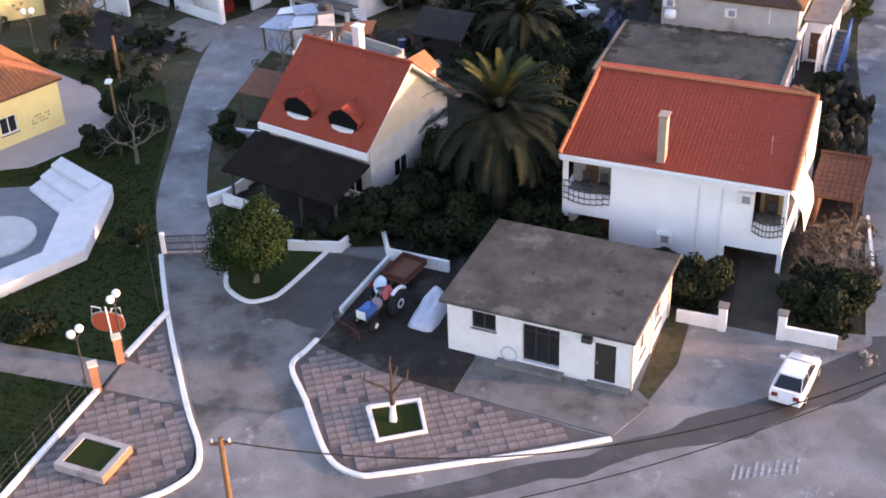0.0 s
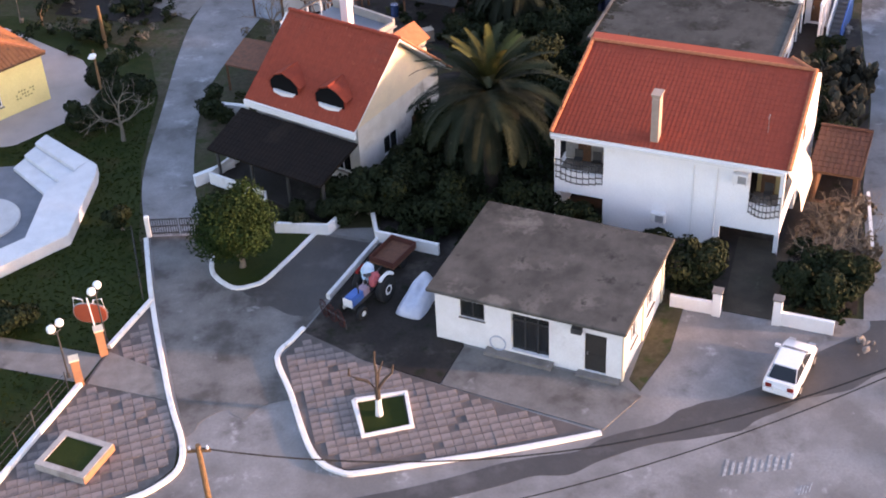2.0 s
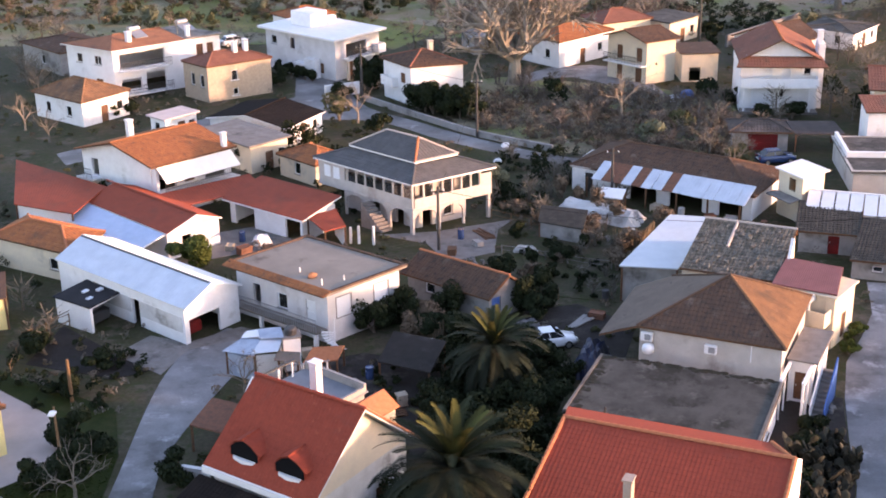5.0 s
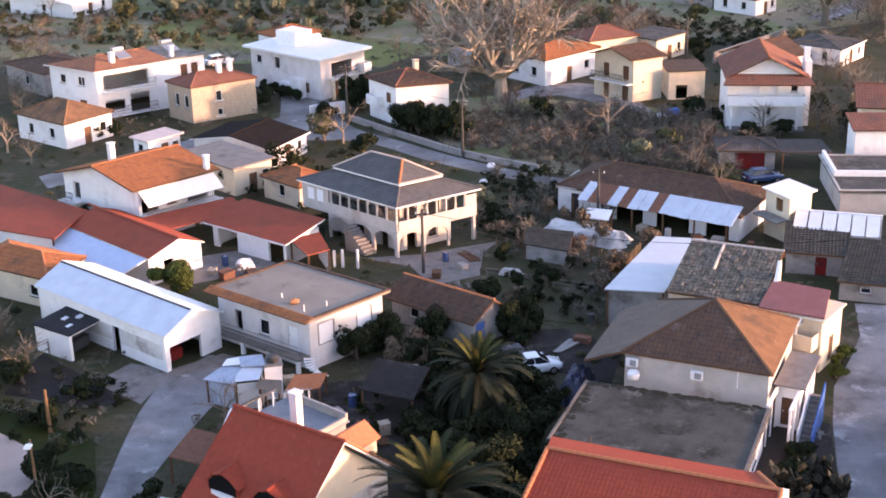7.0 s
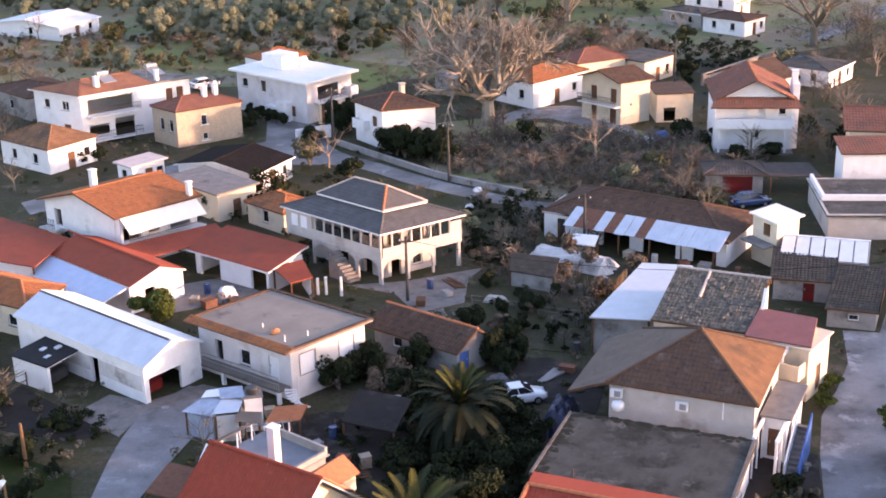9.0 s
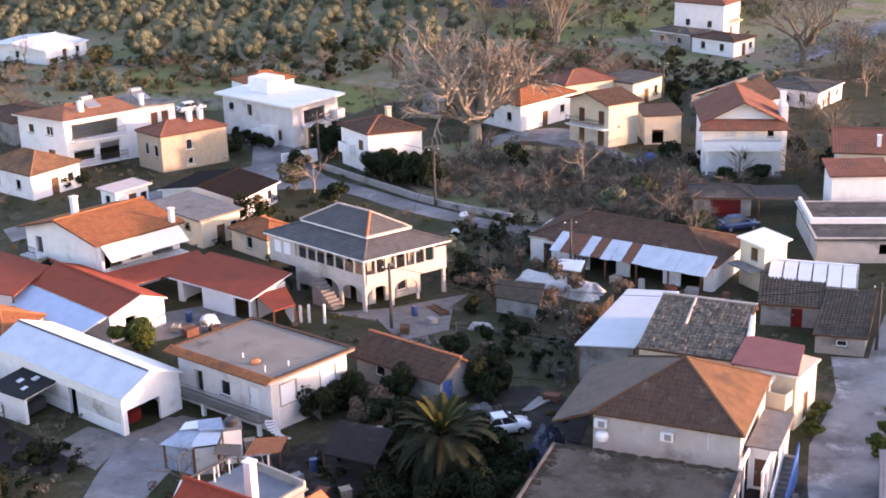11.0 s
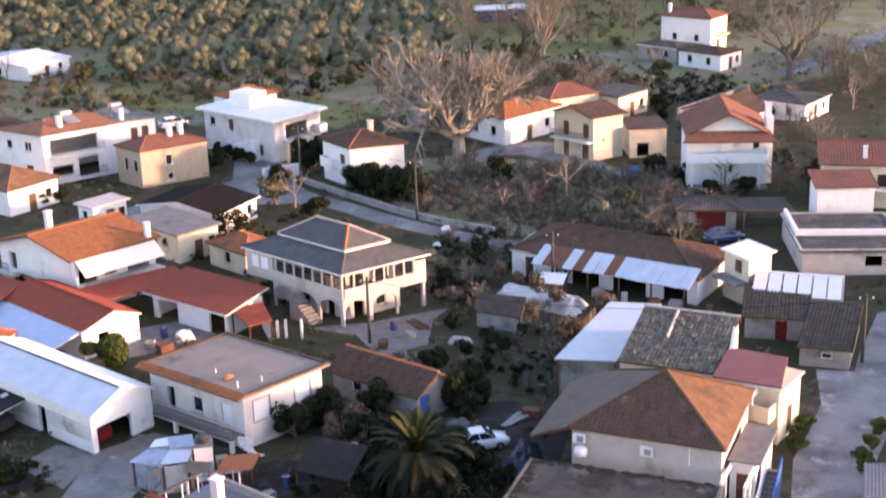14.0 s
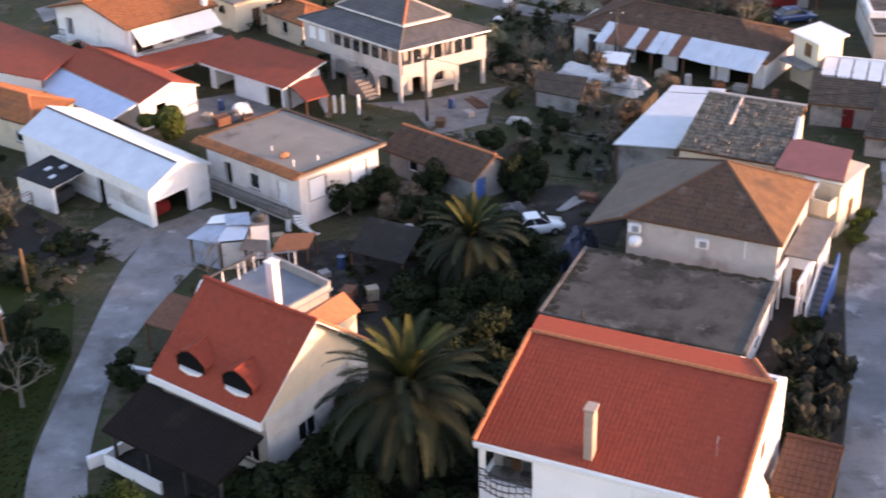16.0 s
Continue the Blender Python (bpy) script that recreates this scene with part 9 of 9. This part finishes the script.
for x, y, h in ((8.8, 100.9, 3.4), (10.4, 102.0, 3.0), (7.4, 107.0, 2.2), (12.4, 110.4, 1.8), (9.8, 99.6, 2.0)):
    shrub(x, y, 1.35, h, LEAF, "dark evergreen in the garden behind the old house", 1900, 0.16, "garden shrubs")
for x, y in ((32.0, 94.4), (32.8, 95.8), (31.2, 92.6), (34.8, 89.2), (36.2, 92.2), (37.6, 94.6), (35.2, 90.8)):
    shrub(x, y, 0.8, 1.1, LEAFG, "straggling green weeds along the lane", 620, 0.13, "lane weeds")
shrub(13.4, 73.4, 1.0, 4.4, surface("yellowing_foliage", (0.2, 0.15, 0.03), (0.1, 0.1, 0.025), bump=0), "yellow-green bush behind the white house", 900, 0.14)
for x, y in [(-0.1, 157.6), (1.5, 155.7), (3.1, 154.2), (4.6, 153.6), (6.0, 153.4), (0.6, 160.2), (5.4, 156.3)]:
    shrub(x, y, 1.9, 3.8, LEAF, "tall dark clipped hedge before the far house", 1900, 0.2, "tall hedge bushes")
shrub(-18.3, 110.4, 2.3, 3.5, LEAFG, "yellow-green bush beside the red shed", 4200, 0.16)
for x, y, r, h in ((-28.4, 127.0, 2.0, 2.6), (-34.6, 157.6, 2.2, 2.4), (-16.7, 138.0, 1.8, 3.0), (-12.6, 136.4, 1.6, 2.4), (-5.4, 167.6, 2.7, 4.4), (0.6, 156.6, 2.3, 3.6), (3.6, 155.2, 2.4, 3.4), (6.4, 154.2, 2.0, 3.0), (-17.6, 170.0, 2.0, 2.2), (-9.6, 163.2, 1.5, 1.8), (47.6, 158, 2.0, 3.4), (49.4, 152, 2.0, 3.2), (41.2, 151.4, 1.6, 2.2), (38.4, 152, 1.4, 1.8), (33, 160, 1.8, 2.6), (36, 158, 1.6, 2.2), (-23, 88.4, 1.5, 1.6), (-26, 94.5, 1.7, 1.9), (-21.6, 92.4, 1.3, 1.2)):
    shrub(x, y, r, h, LEAF, "dark evergreen bush among the houses", int(950 * r), 0.2, "village shrubs")
for x, y, r, h in ((9.6, 107.4, 1.2, 1.4), (16.8, 108.6, 1.6, 2.0), (18.0, 113.4, 1.6, 2.2), (15.6, 118.4, 1.3, 1.8), (22.2, 118.6, 1.4, 1.8), (9.2, 122.4, 1.6, 1.6), (21.4, 61.2, 1.5, 2.3), (22.0, 58.8, 1.1, 1.7), (20.2, 60.4, 1.3, 1.8), (20.4, 58.4, 1.1, 1.6), (22.6, 62.4, 1.0, 1.8), (12.2, 110.6, 1.0, 1.0)):
    shrub(x, y, r, h, DRY, "dry brown vine thicket", int(420 * r), 0.16, "dry thickets")
bare_tree(-18.8, 74.6, 4.6, 0.13, 3, GREYTWIG, "bare grey tree leaning over the driveway", 0.6, 4, lean=0.8)
bare_tree(-10.8, 88.2, 3.6, 0.09, 3, GREYTWIG, "bare grey fig tree by the shack", 0.6, 5, lean=0.9)
for x, y in ((22.0, 60.2), (20.8, 61.6), (20.6, 59.4), (21.8, 57.6), (19.4, 58.6), (22.6, 62.6)):
    bare_tree(x, y, 3.0, 0.06, 3, (TWIG, GREYTWIG)[int(x * 10) % 2], ("bare pale vine by the porch", "bare grey vine by the porch")[int(x * 10) % 2], 0.8, 6, lean=1.1, first=0.2)
bare_tree(11.4, 169.0, 16.5, 0.9, 4, surface("plane_bark", (0.33, 0.285, 0.225), (0.15, 0.13, 0.105), scale=0.6, mix=0.25, bump=0), "huge bare plane tree with pale limbs", 0.5, 10, lean=0.72, first=0.2, thin=0.62)
bare_tree(61.5, 208.5, 15, 0.6, 4, GREYTWIG, "tall bare grey tree by the far road", 0.5, 8, lean=0.75, first=0.25)
bare_tree(27.3, 231, 17, 0.35, 3, TWIG, "slim pale leafless poplar", 0.13, 14, lean=0.1, first=0.1)
bare_tree(22.4, 152.0, 7.0, 0.16, 3, TWIG, "thin bare tree in the scrub", 0.5, 4)
bare_tree(30.6, 131.6, 5.2, 0.14, 3, GREYTWIG, "bare tree behind the farmhouse", 0.5, 5)


def pear(x, y, h, seed):
    """A prickly pear: flat oval pads that grow from one another."""
    rng = np.random.default_rng(seed)
    p = thing("prickly_pear", "dark prickly pear cactus beside the lane", "cactus", pose(x, y, 0.03), "prickly pears")
    spots = [(0, 0, 0.1), (0.5, 0.2, 0.1), (-0.4, 0.4, 0.1)]
    for k in range(52):
        b = spots[rng.integers(0, len(spots))]
        t, l = rng.uniform(0, 2 * math.pi), rng.uniform(0.38, 0.56)
        e = (b[0] + 0.3 * math.cos(t), b[1] + 0.3 * math.sin(t), min(b[2] + rng.uniform(0.2, 0.45), h))
        o = new("pad", PAD)
        o.parent = p
        o.matrix_local = Matrix.Translation(((b[0] + e[0]) / 2, (b[1] + e[1]) / 2, (b[2] + e[2]) / 2)) @ Matrix.Rotation(t, 4, "Z") @ Matrix.Rotation(0.5, 4, "Y") @ Matrix.Diagonal((0.07, l * 0.6, l * 0.8, 1))
        spots.append(e)


bm = B()
bmesh.ops.create_icosphere(bm, subdivisions=1, radius=1)
PAD = mesh_of("pad", bm, surface("cactus_green", (0.026, 0.028, 0.02), (0.045, 0.041, 0.03), bump=0, random=0.5, rough=0.8))
for k, (x, y, h) in enumerate(((25.6, 77.2, 2.5), (25.2, 74.8, 2.7), (24.6, 72.4, 2.6), (24.0, 70.2, 2.4), (26.2, 79.2, 2.1), (23.6, 73.6, 2.8), (23.9, 76.2, 2.6), (23.4, 68.4, 2.0), (26.6, 78.0, 2.4), (25.0, 73.4, 2.9), (24.9, 76.0, 2.9), (24.0, 71.4, 2.6), (26.4, 76.4, 2.2), (23.2, 71.0, 2.7))):
    pear(x, y, h, k + 7)


def inner_quads(centres, radii, k=0.7, nu=8, nv=5):
    """Rounded masses of dense foliage inside the lumps of a crown."""
    u, v = np.linspace(0, 2 * math.pi, nu + 1), np.linspace(-math.pi / 2, math.pi / 2, nv + 1)
    g = np.array([[(math.cos(a) * math.cos(b), math.sin(a) * math.cos(b), math.sin(b)) for a in u] for b in v])
    q = np.stack([g[:-1, :-1], g[:-1, 1:], g[1:, 1:], g[1:, :-1]], 2).reshape(-1, 4, 3)
    return np.concatenate([np.array(c) + q * np.array(r) * k for c, r in zip(centres, radii)])


def scatter(name, label, mat, spots, per, size, seed, tall=1.0, lumps=5, full=1.0, solid_core=False):
    """Many bushes too many to count, in one mesh."""
    rng = np.random.default_rng(seed)
    out = []
    for x, y, r in spots:
        cs, rs = crown_lumps(rng, r, r * 0.7 * tall, r * 0.75 * tall, lumps)
        rs = [tuple(v * full for v in q) for q in rs]
        q = leaf_quads(rng, cs, rs, per, size)
        if solid_core:
            q = np.concatenate([q, inner_quads(cs, rs)])
        q[..., 0] += x
        q[..., 1] += y
        q[..., 2] = np.maximum(q[..., 2], 0.0)
        out.append(q)
    ob = new(name, quads(name, np.concatenate(out), mat))
    return tagged(ob, label, "plants", kind="stuff")


def field(rng, poly, n, r0, r1):
    xs, ys = [q[0] for q in poly], [q[1] for q in poly]
    out = []
    while len(out) < n:
        x, y = rng.uniform(min(xs), max(xs)), rng.uniform(min(ys), max(ys))
        if inside(x, y, poly):
            out.append((x, y, rng.uniform(r0, r1)))
    return out


rng = np.random.default_rng(5)
grove = []
for i in range(40):
    for j in range(21):
        x, y = -112 + i * 5.6 + rng.uniform(-0.9, 0.9), 226 + j * 6.4 + rng.uniform(-1.0, 1.0)
        if y < 338 and (y > 243 or -44 < x < 8) and abs(x - 4) < 0.36 * y and x < 14 + (y - 246) * 0.1 and not (-62 < x < -44 and y < 250):
            grove.append((x, y, rng.uniform(1.7, 2.6)))
scatter("olive_grove", "silvery olive grove in loose rows", OLIVE, grove, 1000, 0.22, 1, 1.25, 9, 1.2, True)
scatter("far_trees", "mixed dark trees beyond the fields", LEAF, field(rng, [(14, 290), (90, 290), (120, 345), (20, 345)], 90, 1.8, 3.6), 160, 0.4, 2, 1.2)
scatter("brown_scrub", "brown winter scrub on waste ground", DRY, field(rng, [(5, 150), (16, 141.5), (32, 137), (36, 146), (34, 156), (24, 164), (9, 163)], 420, 0.4, 1.2) + field(rng, [(-70, 206), (-10, 204), (0, 222), (-70, 236)], 190, 0.5, 1.4) + field(rng, [(4, 196), (40, 205), (36, 226), (8, 232)], 260, 0.5, 1.5), 130, 0.13, 3)
scatter("grey_scrub", "grey leafless scrub on waste ground", GREYTWIG, field(rng, [(5, 150), (16, 141.5), (32, 137), (36, 146), (34, 156), (24, 164), (9, 163)], 260, 0.5, 1.5) + field(rng, [(60, 196), (100, 230), (80, 240), (58, 220)], 120, 0.8, 2.4), 140, 0.11, 4)
scatter("green_scrub", "dull green weeds and hedges", LEAF, field(rng, [(8, 139), (15, 134), (29, 129), (30, 137), (16, 142)], 40, 0.5, 1.1) + field(rng, [(9, 103), (17, 102), (18, 116), (9, 115)], 26, 0.25, 0.6) + field(rng, [(-30, 86), (-19, 86), (-18, 94), (-27, 97)], 34, 0.3, 0.9) + field(rng, [(-8, 82), (0, 78), (4, 84), (2, 92), (-6, 90)], 30, 0.3, 0.8) + field(rng, [(7.5, 120), (13, 120), (11, 132), (8, 134)], 26, 0.4, 1.0) + field(rng, [(36, 190), (52, 196), (52, 212), (36, 214)], 120, 0.5, 1.4) + field(rng, [(-45, 96), (-30, 96), (-30, 130), (-45, 130)], 60, 0.4, 1.2) + field(rng, [(7, 122), (14, 130), (27, 128), (16, 136), (8, 140)], 60, 0.3, 0.9) + field(rng, [(-12, 120), (-3, 124), (-6, 150), (-22, 150), (-14, 132)], 60, 0.3, 1.0), 130, 0.13, 6)
# unseen trees added out of view, to keep low sun off the ground
line = [(44, 36), (52, 66), (60, 98), (71, 130), (86, 170)]
belt = [(x0 + (x1 - x0) * k / 22 + rng.uniform(-0.6, 0.6), y0 + (y1 - y0) * k / 22, rng.uniform(1.4, 1.9) if y0 + (y1 - y0) * k / 22 < 53 else rng.uniform(2.3, 3.0)) for (x0, y0), (x1, y1) in zip(line, line[1:]) for k in range(22)]
scatter("tree_belt", "unseen evergreen trees added to shade the lane", LEAF, belt, 240, 0.5, 15, 1.2)
scatter("flower_border", "low dark border plants by the garden wall", LEAF, field(rng, [(11.6, 56.4), (13.6, 55.6), (14, 57), (12, 58)], 8, 0.3, 0.6) + field(rng, [(16.9, 54.6), (20.2, 53.4), (21, 60), (18, 60)], 26, 0.3, 0.8) + field(rng, [(-2.6, 62.9), (7, 58.6), (8, 62), (-2, 65)], 40, 0.4, 0.9), 150, 0.14, 8)

# fine grass over the lawns close to the camera
BARE = PAVED + [[(-45, 72), (-25.5, 74.6), (-22.2, 77.8), (-21.4, 81.6), (-23.5, 85.5), (-30, 91), (-45, 91)], [(-31, 57.5), (-24.2, 59.5), (-20.6, 64), (-20.4, 69.5), (-24.1, 72.6), (-31, 72.4)], LEFTPAVE]


def free(x, y):
    return not any(inside(x, y, q) for q in FOOT) and not any(inside(x, y, q) for q in BARE)


rng = np.random.default_rng(11)
blades = []
for poly, n in (([(-30, 40), (-19.9, 44.8), (-17, 51.9), (-14.8, 58), (-17.4, 72), (-17.6, 80), (-30, 90)], 16000), ([(-11.6, 61.6), (-10.4, 59.4), (-8.8, 60.2), (-6.8, 63.6), (-11, 64)], 900), ([(9.2, 50.2), (11.2, 52.6), (12.4, 56.6), (11.7, 57.2)], 900), ([(-13, 66), (-12, 72), (-12.6, 80), (-11, 86), (-9, 80), (-10, 70)], 3000)):
    for x, y, r in field(rng, poly, n, 0.04, 0.1):
        if free(x, y):
            t = rng.uniform(0, math.pi)
            c, s, w = math.cos(t) * r, math.sin(t) * r, r * rng.uniform(0.3, 0.9)
            blades.append([(x - c, y - s, 0.05), (x + c, y + s, 0.05), (x + c * 0.8 + w * 0.4, y + s * 0.8, 0.05 + w), (x - c * 0.8 + w * 0.4, y - s * 0.8, 0.05 + w)])
tagged(new("grass", quads("grass", np.array(blades), LAWN)), "short green grass on the lawns", "grass", kind="stuff")

# weeds, dry tufts and leafless scrub on all the open ground of the village
WEED = surface("dull_weeds", (0.055, 0.062, 0.026), (0.085, 0.08, 0.038), scale=0.3, bump=0)
TUFT = surface("dry_tufts", (0.18, 0.14, 0.095), (0.11, 0.09, 0.062), scale=0.3, bump=0)
kinds = {"weeds": [], "dry_tufts": [], "leafless_scrub": []}
rng = np.random.default_rng(23)
yy = 84.0
while yy < 246:
    step = 1.3 + yy / 220
    xx = -0.35 * yy - 6
    while xx < 0.38 * yy + 8:
        x, y = xx + rng.uniform(-0.6, 0.6) * step, yy + rng.uniform(-0.6, 0.6) * step
        a = math.sin(x * 0.21 + 1.3 * math.sin(y * 0.13)) + math.sin(y * 0.17 + 1.7 * math.sin(x * 0.09))
        b = rng.uniform()
        if b < 0.42 + 0.16 * a and free(x, y):
            c = a * 0.5 + rng.normal(0, 0.7)
            kinds["weeds" if c < 0.1 else "dry_tufts" if c < 0.7 else "leafless_scrub"].append((x, y, rng.uniform(0.22, 0.55) + 0.0022 * yy * rng.uniform(0.2, 1)))
        xx += step
    yy += step
scatter("weeds", "patchy green weeds on the village ground", WEED, kinds["weeds"], 46, 0.14, 31, 0.6)
scatter("dry_tufts", "dry yellow-brown grass tufts on open ground", TUFT, kinds["dry_tufts"], 46, 0.13, 32, 0.6)
scatter("leafless_scrub", "grey-brown leafless scrub between the yards", GREYTWIG, kinds["leafless_scrub"], 60, 0.09, 33, 1.0)

# single bushes and small bare trees between the houses
rng = np.random.default_rng(41)
done = 0
while done < 46:
    y = rng.uniform(120, 236)
    x = rng.uniform(-0.33 * y, 0.36 * y)
    if free(x, y) and free(x - 1.5, y - 1.5) and free(x + 1.5, y - 1.5):
        done += 1
        if done % 3:
            r = rng.uniform(1.0, 2.2)
            shrub(x, y, r, r * rng.uniform(1.2, 1.8), (LEAF, WEED, LEAF, OLIVE)[done % 4], ("dark evergreen bush among the houses", "dull green bush on open ground", "dark evergreen bush among the houses", "grey-green young olive bush")[done % 4], int(420 * r), 0.24, "village shrubs")
        else:
            bare_tree(x, y, rng.uniform(3.5, 6.5), 0.12, 3, (GREYTWIG, TWIG)[done % 2], ("small bare grey tree between the houses", "small bare pale tree between the houses")[done % 2], 0.6, 4)

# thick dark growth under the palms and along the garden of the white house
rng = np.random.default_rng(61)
# the second, denser patch is added to deepen the shade there
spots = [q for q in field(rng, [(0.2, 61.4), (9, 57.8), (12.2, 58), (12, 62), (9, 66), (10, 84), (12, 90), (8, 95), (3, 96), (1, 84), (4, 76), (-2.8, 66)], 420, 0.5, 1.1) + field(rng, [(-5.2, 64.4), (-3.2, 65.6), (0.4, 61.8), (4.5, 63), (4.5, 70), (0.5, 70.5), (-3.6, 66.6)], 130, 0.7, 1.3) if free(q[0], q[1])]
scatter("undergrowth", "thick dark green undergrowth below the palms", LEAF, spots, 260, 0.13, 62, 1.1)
rng = np.random.default_rng(71)
for k in range(22):
    x, y, r = field(rng, [(-60, 208), (-8, 206), (6, 234), (-60, 240)] if k % 3 else [(20, 200), (44, 208), (40, 230), (14, 232)], 1, 1.2, 2.3)[0]
    if free(x, y):
        shrub(x, y, r, r * 1.8, (OLIVE, WEED)[k % 2], ("grey-green young olive tree at the field edge", "round dull green bush at the field edge")[k % 2], int(520 * r), 0.24, "field bushes")


def twiggy(name, label, mat, spots, per, seed):
    """Leafless trees past counting: a thin stem and many fine rising twigs each."""
    rng = np.random.default_rng(seed)
    out = []
    for x, y, h in spots:
        base = np.array([x, y, 0.0])
        out.append([base + [-0.12, 0, 0], base + [0.12, 0, 0], base + [0.06, 0, h * 0.6], base + [-0.06, 0, h * 0.6]])
        out.append([base + [0, -0.12, 0], base + [0, 0.12, 0], base + [0, 0.06, h * 0.6], base + [0, -0.06, h * 0.6]])
        for k in range(int(per * min(1.4, 0.12 + h / 5))):
            f = rng.uniform(0.2, 1.0)
            t, lean = rng.uniform(0, 2 * math.pi), rng.uniform(0.4, 2.2)
            d = np.array([math.cos(t) * lean, math.sin(t) * lean, 1.0])
            d /= np.linalg.norm(d)
            a = base + [0, 0, h * f * 0.7] + d * [1, 1, 0.3] * rng.uniform(0, 0.3) * h
            e = a + d * h * rng.uniform(0.12, 0.34)
            w = np.cross(d, rng.normal(size=3))
            w *= rng.uniform(0.018, 0.05) / np.linalg.norm(w)
            out.append([a - w, a + w, e + w * 0.4, e - w * 0.4])
    return tagged(new(name, quads(name, np.array(out), mat)), label, "trees", kind="stuff")


rng = np.random.default_rng(81)
ok = lambda qs: [q for q in qs if free(q[0], q[1])]
twiggy("leafless_wood", "grey leafless trees beyond the village", GREYTWIG, ok(field(rng, [(14, 232), (50, 240), (120, 262), (130, 340), (14, 300)], 120, 4, 9)) + ok(field(rng, [(62, 190), (110, 225), (110, 250), (66, 214)], 50, 3, 7)), 150, 82)
twiggy("leafless_thicket", "grey-brown leafless thicket on the waste ground", surface("brown_twigs", (0.17, 0.14, 0.115), (0.11, 0.092, 0.078), bump=0), ok(field(rng, [(5, 151), (16, 142), (33, 137), (36, 156), (28, 166), (10, 174), (0, 168)], 70, 1.4, 3.6)) + ok(field(rng, [(-2, 176), (18, 180), (40, 196), (30, 226), (0, 214)], 50, 2.5, 6)), 130, 83)
twiggy("leafless_hedge", "grey leafless bushes between the yards", GREYTWIG, ok(field(rng, [(-45, 96), (-28, 92), (-24, 104), (-40, 130)], 30, 1.5, 3.5)) + ok(field(rng, [(7, 120), (28, 128), (30, 134), (8, 142)], 40, 1.2, 3)) + ok(field(rng, [(-60, 160), (-36, 158), (-20, 186), (-60, 200)], 50, 2, 5)) + ok(field(rng, [(36, 146), (54, 152), (60, 200), (36, 170)], 50, 2, 5)) + ok(field(rng, [(14, 101), (18, 101), (18, 122), (10, 122)], 24, 1, 2.4)), 110, 84)
scatter("green_hedge", "dull green hedges and bushes in the fields", WEED, ok(field(rng, [(-70, 202), (-10, 200), (0, 224), (-70, 240)], 170, 0.5, 1.5)) + ok(field(rng, [(16, 234), (60, 240), (110, 290), (20, 300)], 150, 0.8, 2.2)), 150, 0.2, 85, 0.9)


# ---- paving pieces ----
paving("plaza_pavement", PLAZA, "worn pink-grey paved corner with missing slabs", 0.46, 12, 0.05, [SQUARE])
paving("park_pavement", LEFTPAVE, "pink-grey paved forecourt of the park", 0.5, 17, 0.05, [BOXBED, [(-17.0, 51.7), (-16.0, 54.4), (-13.0, 52.6), (-12.2, 50.2)]])
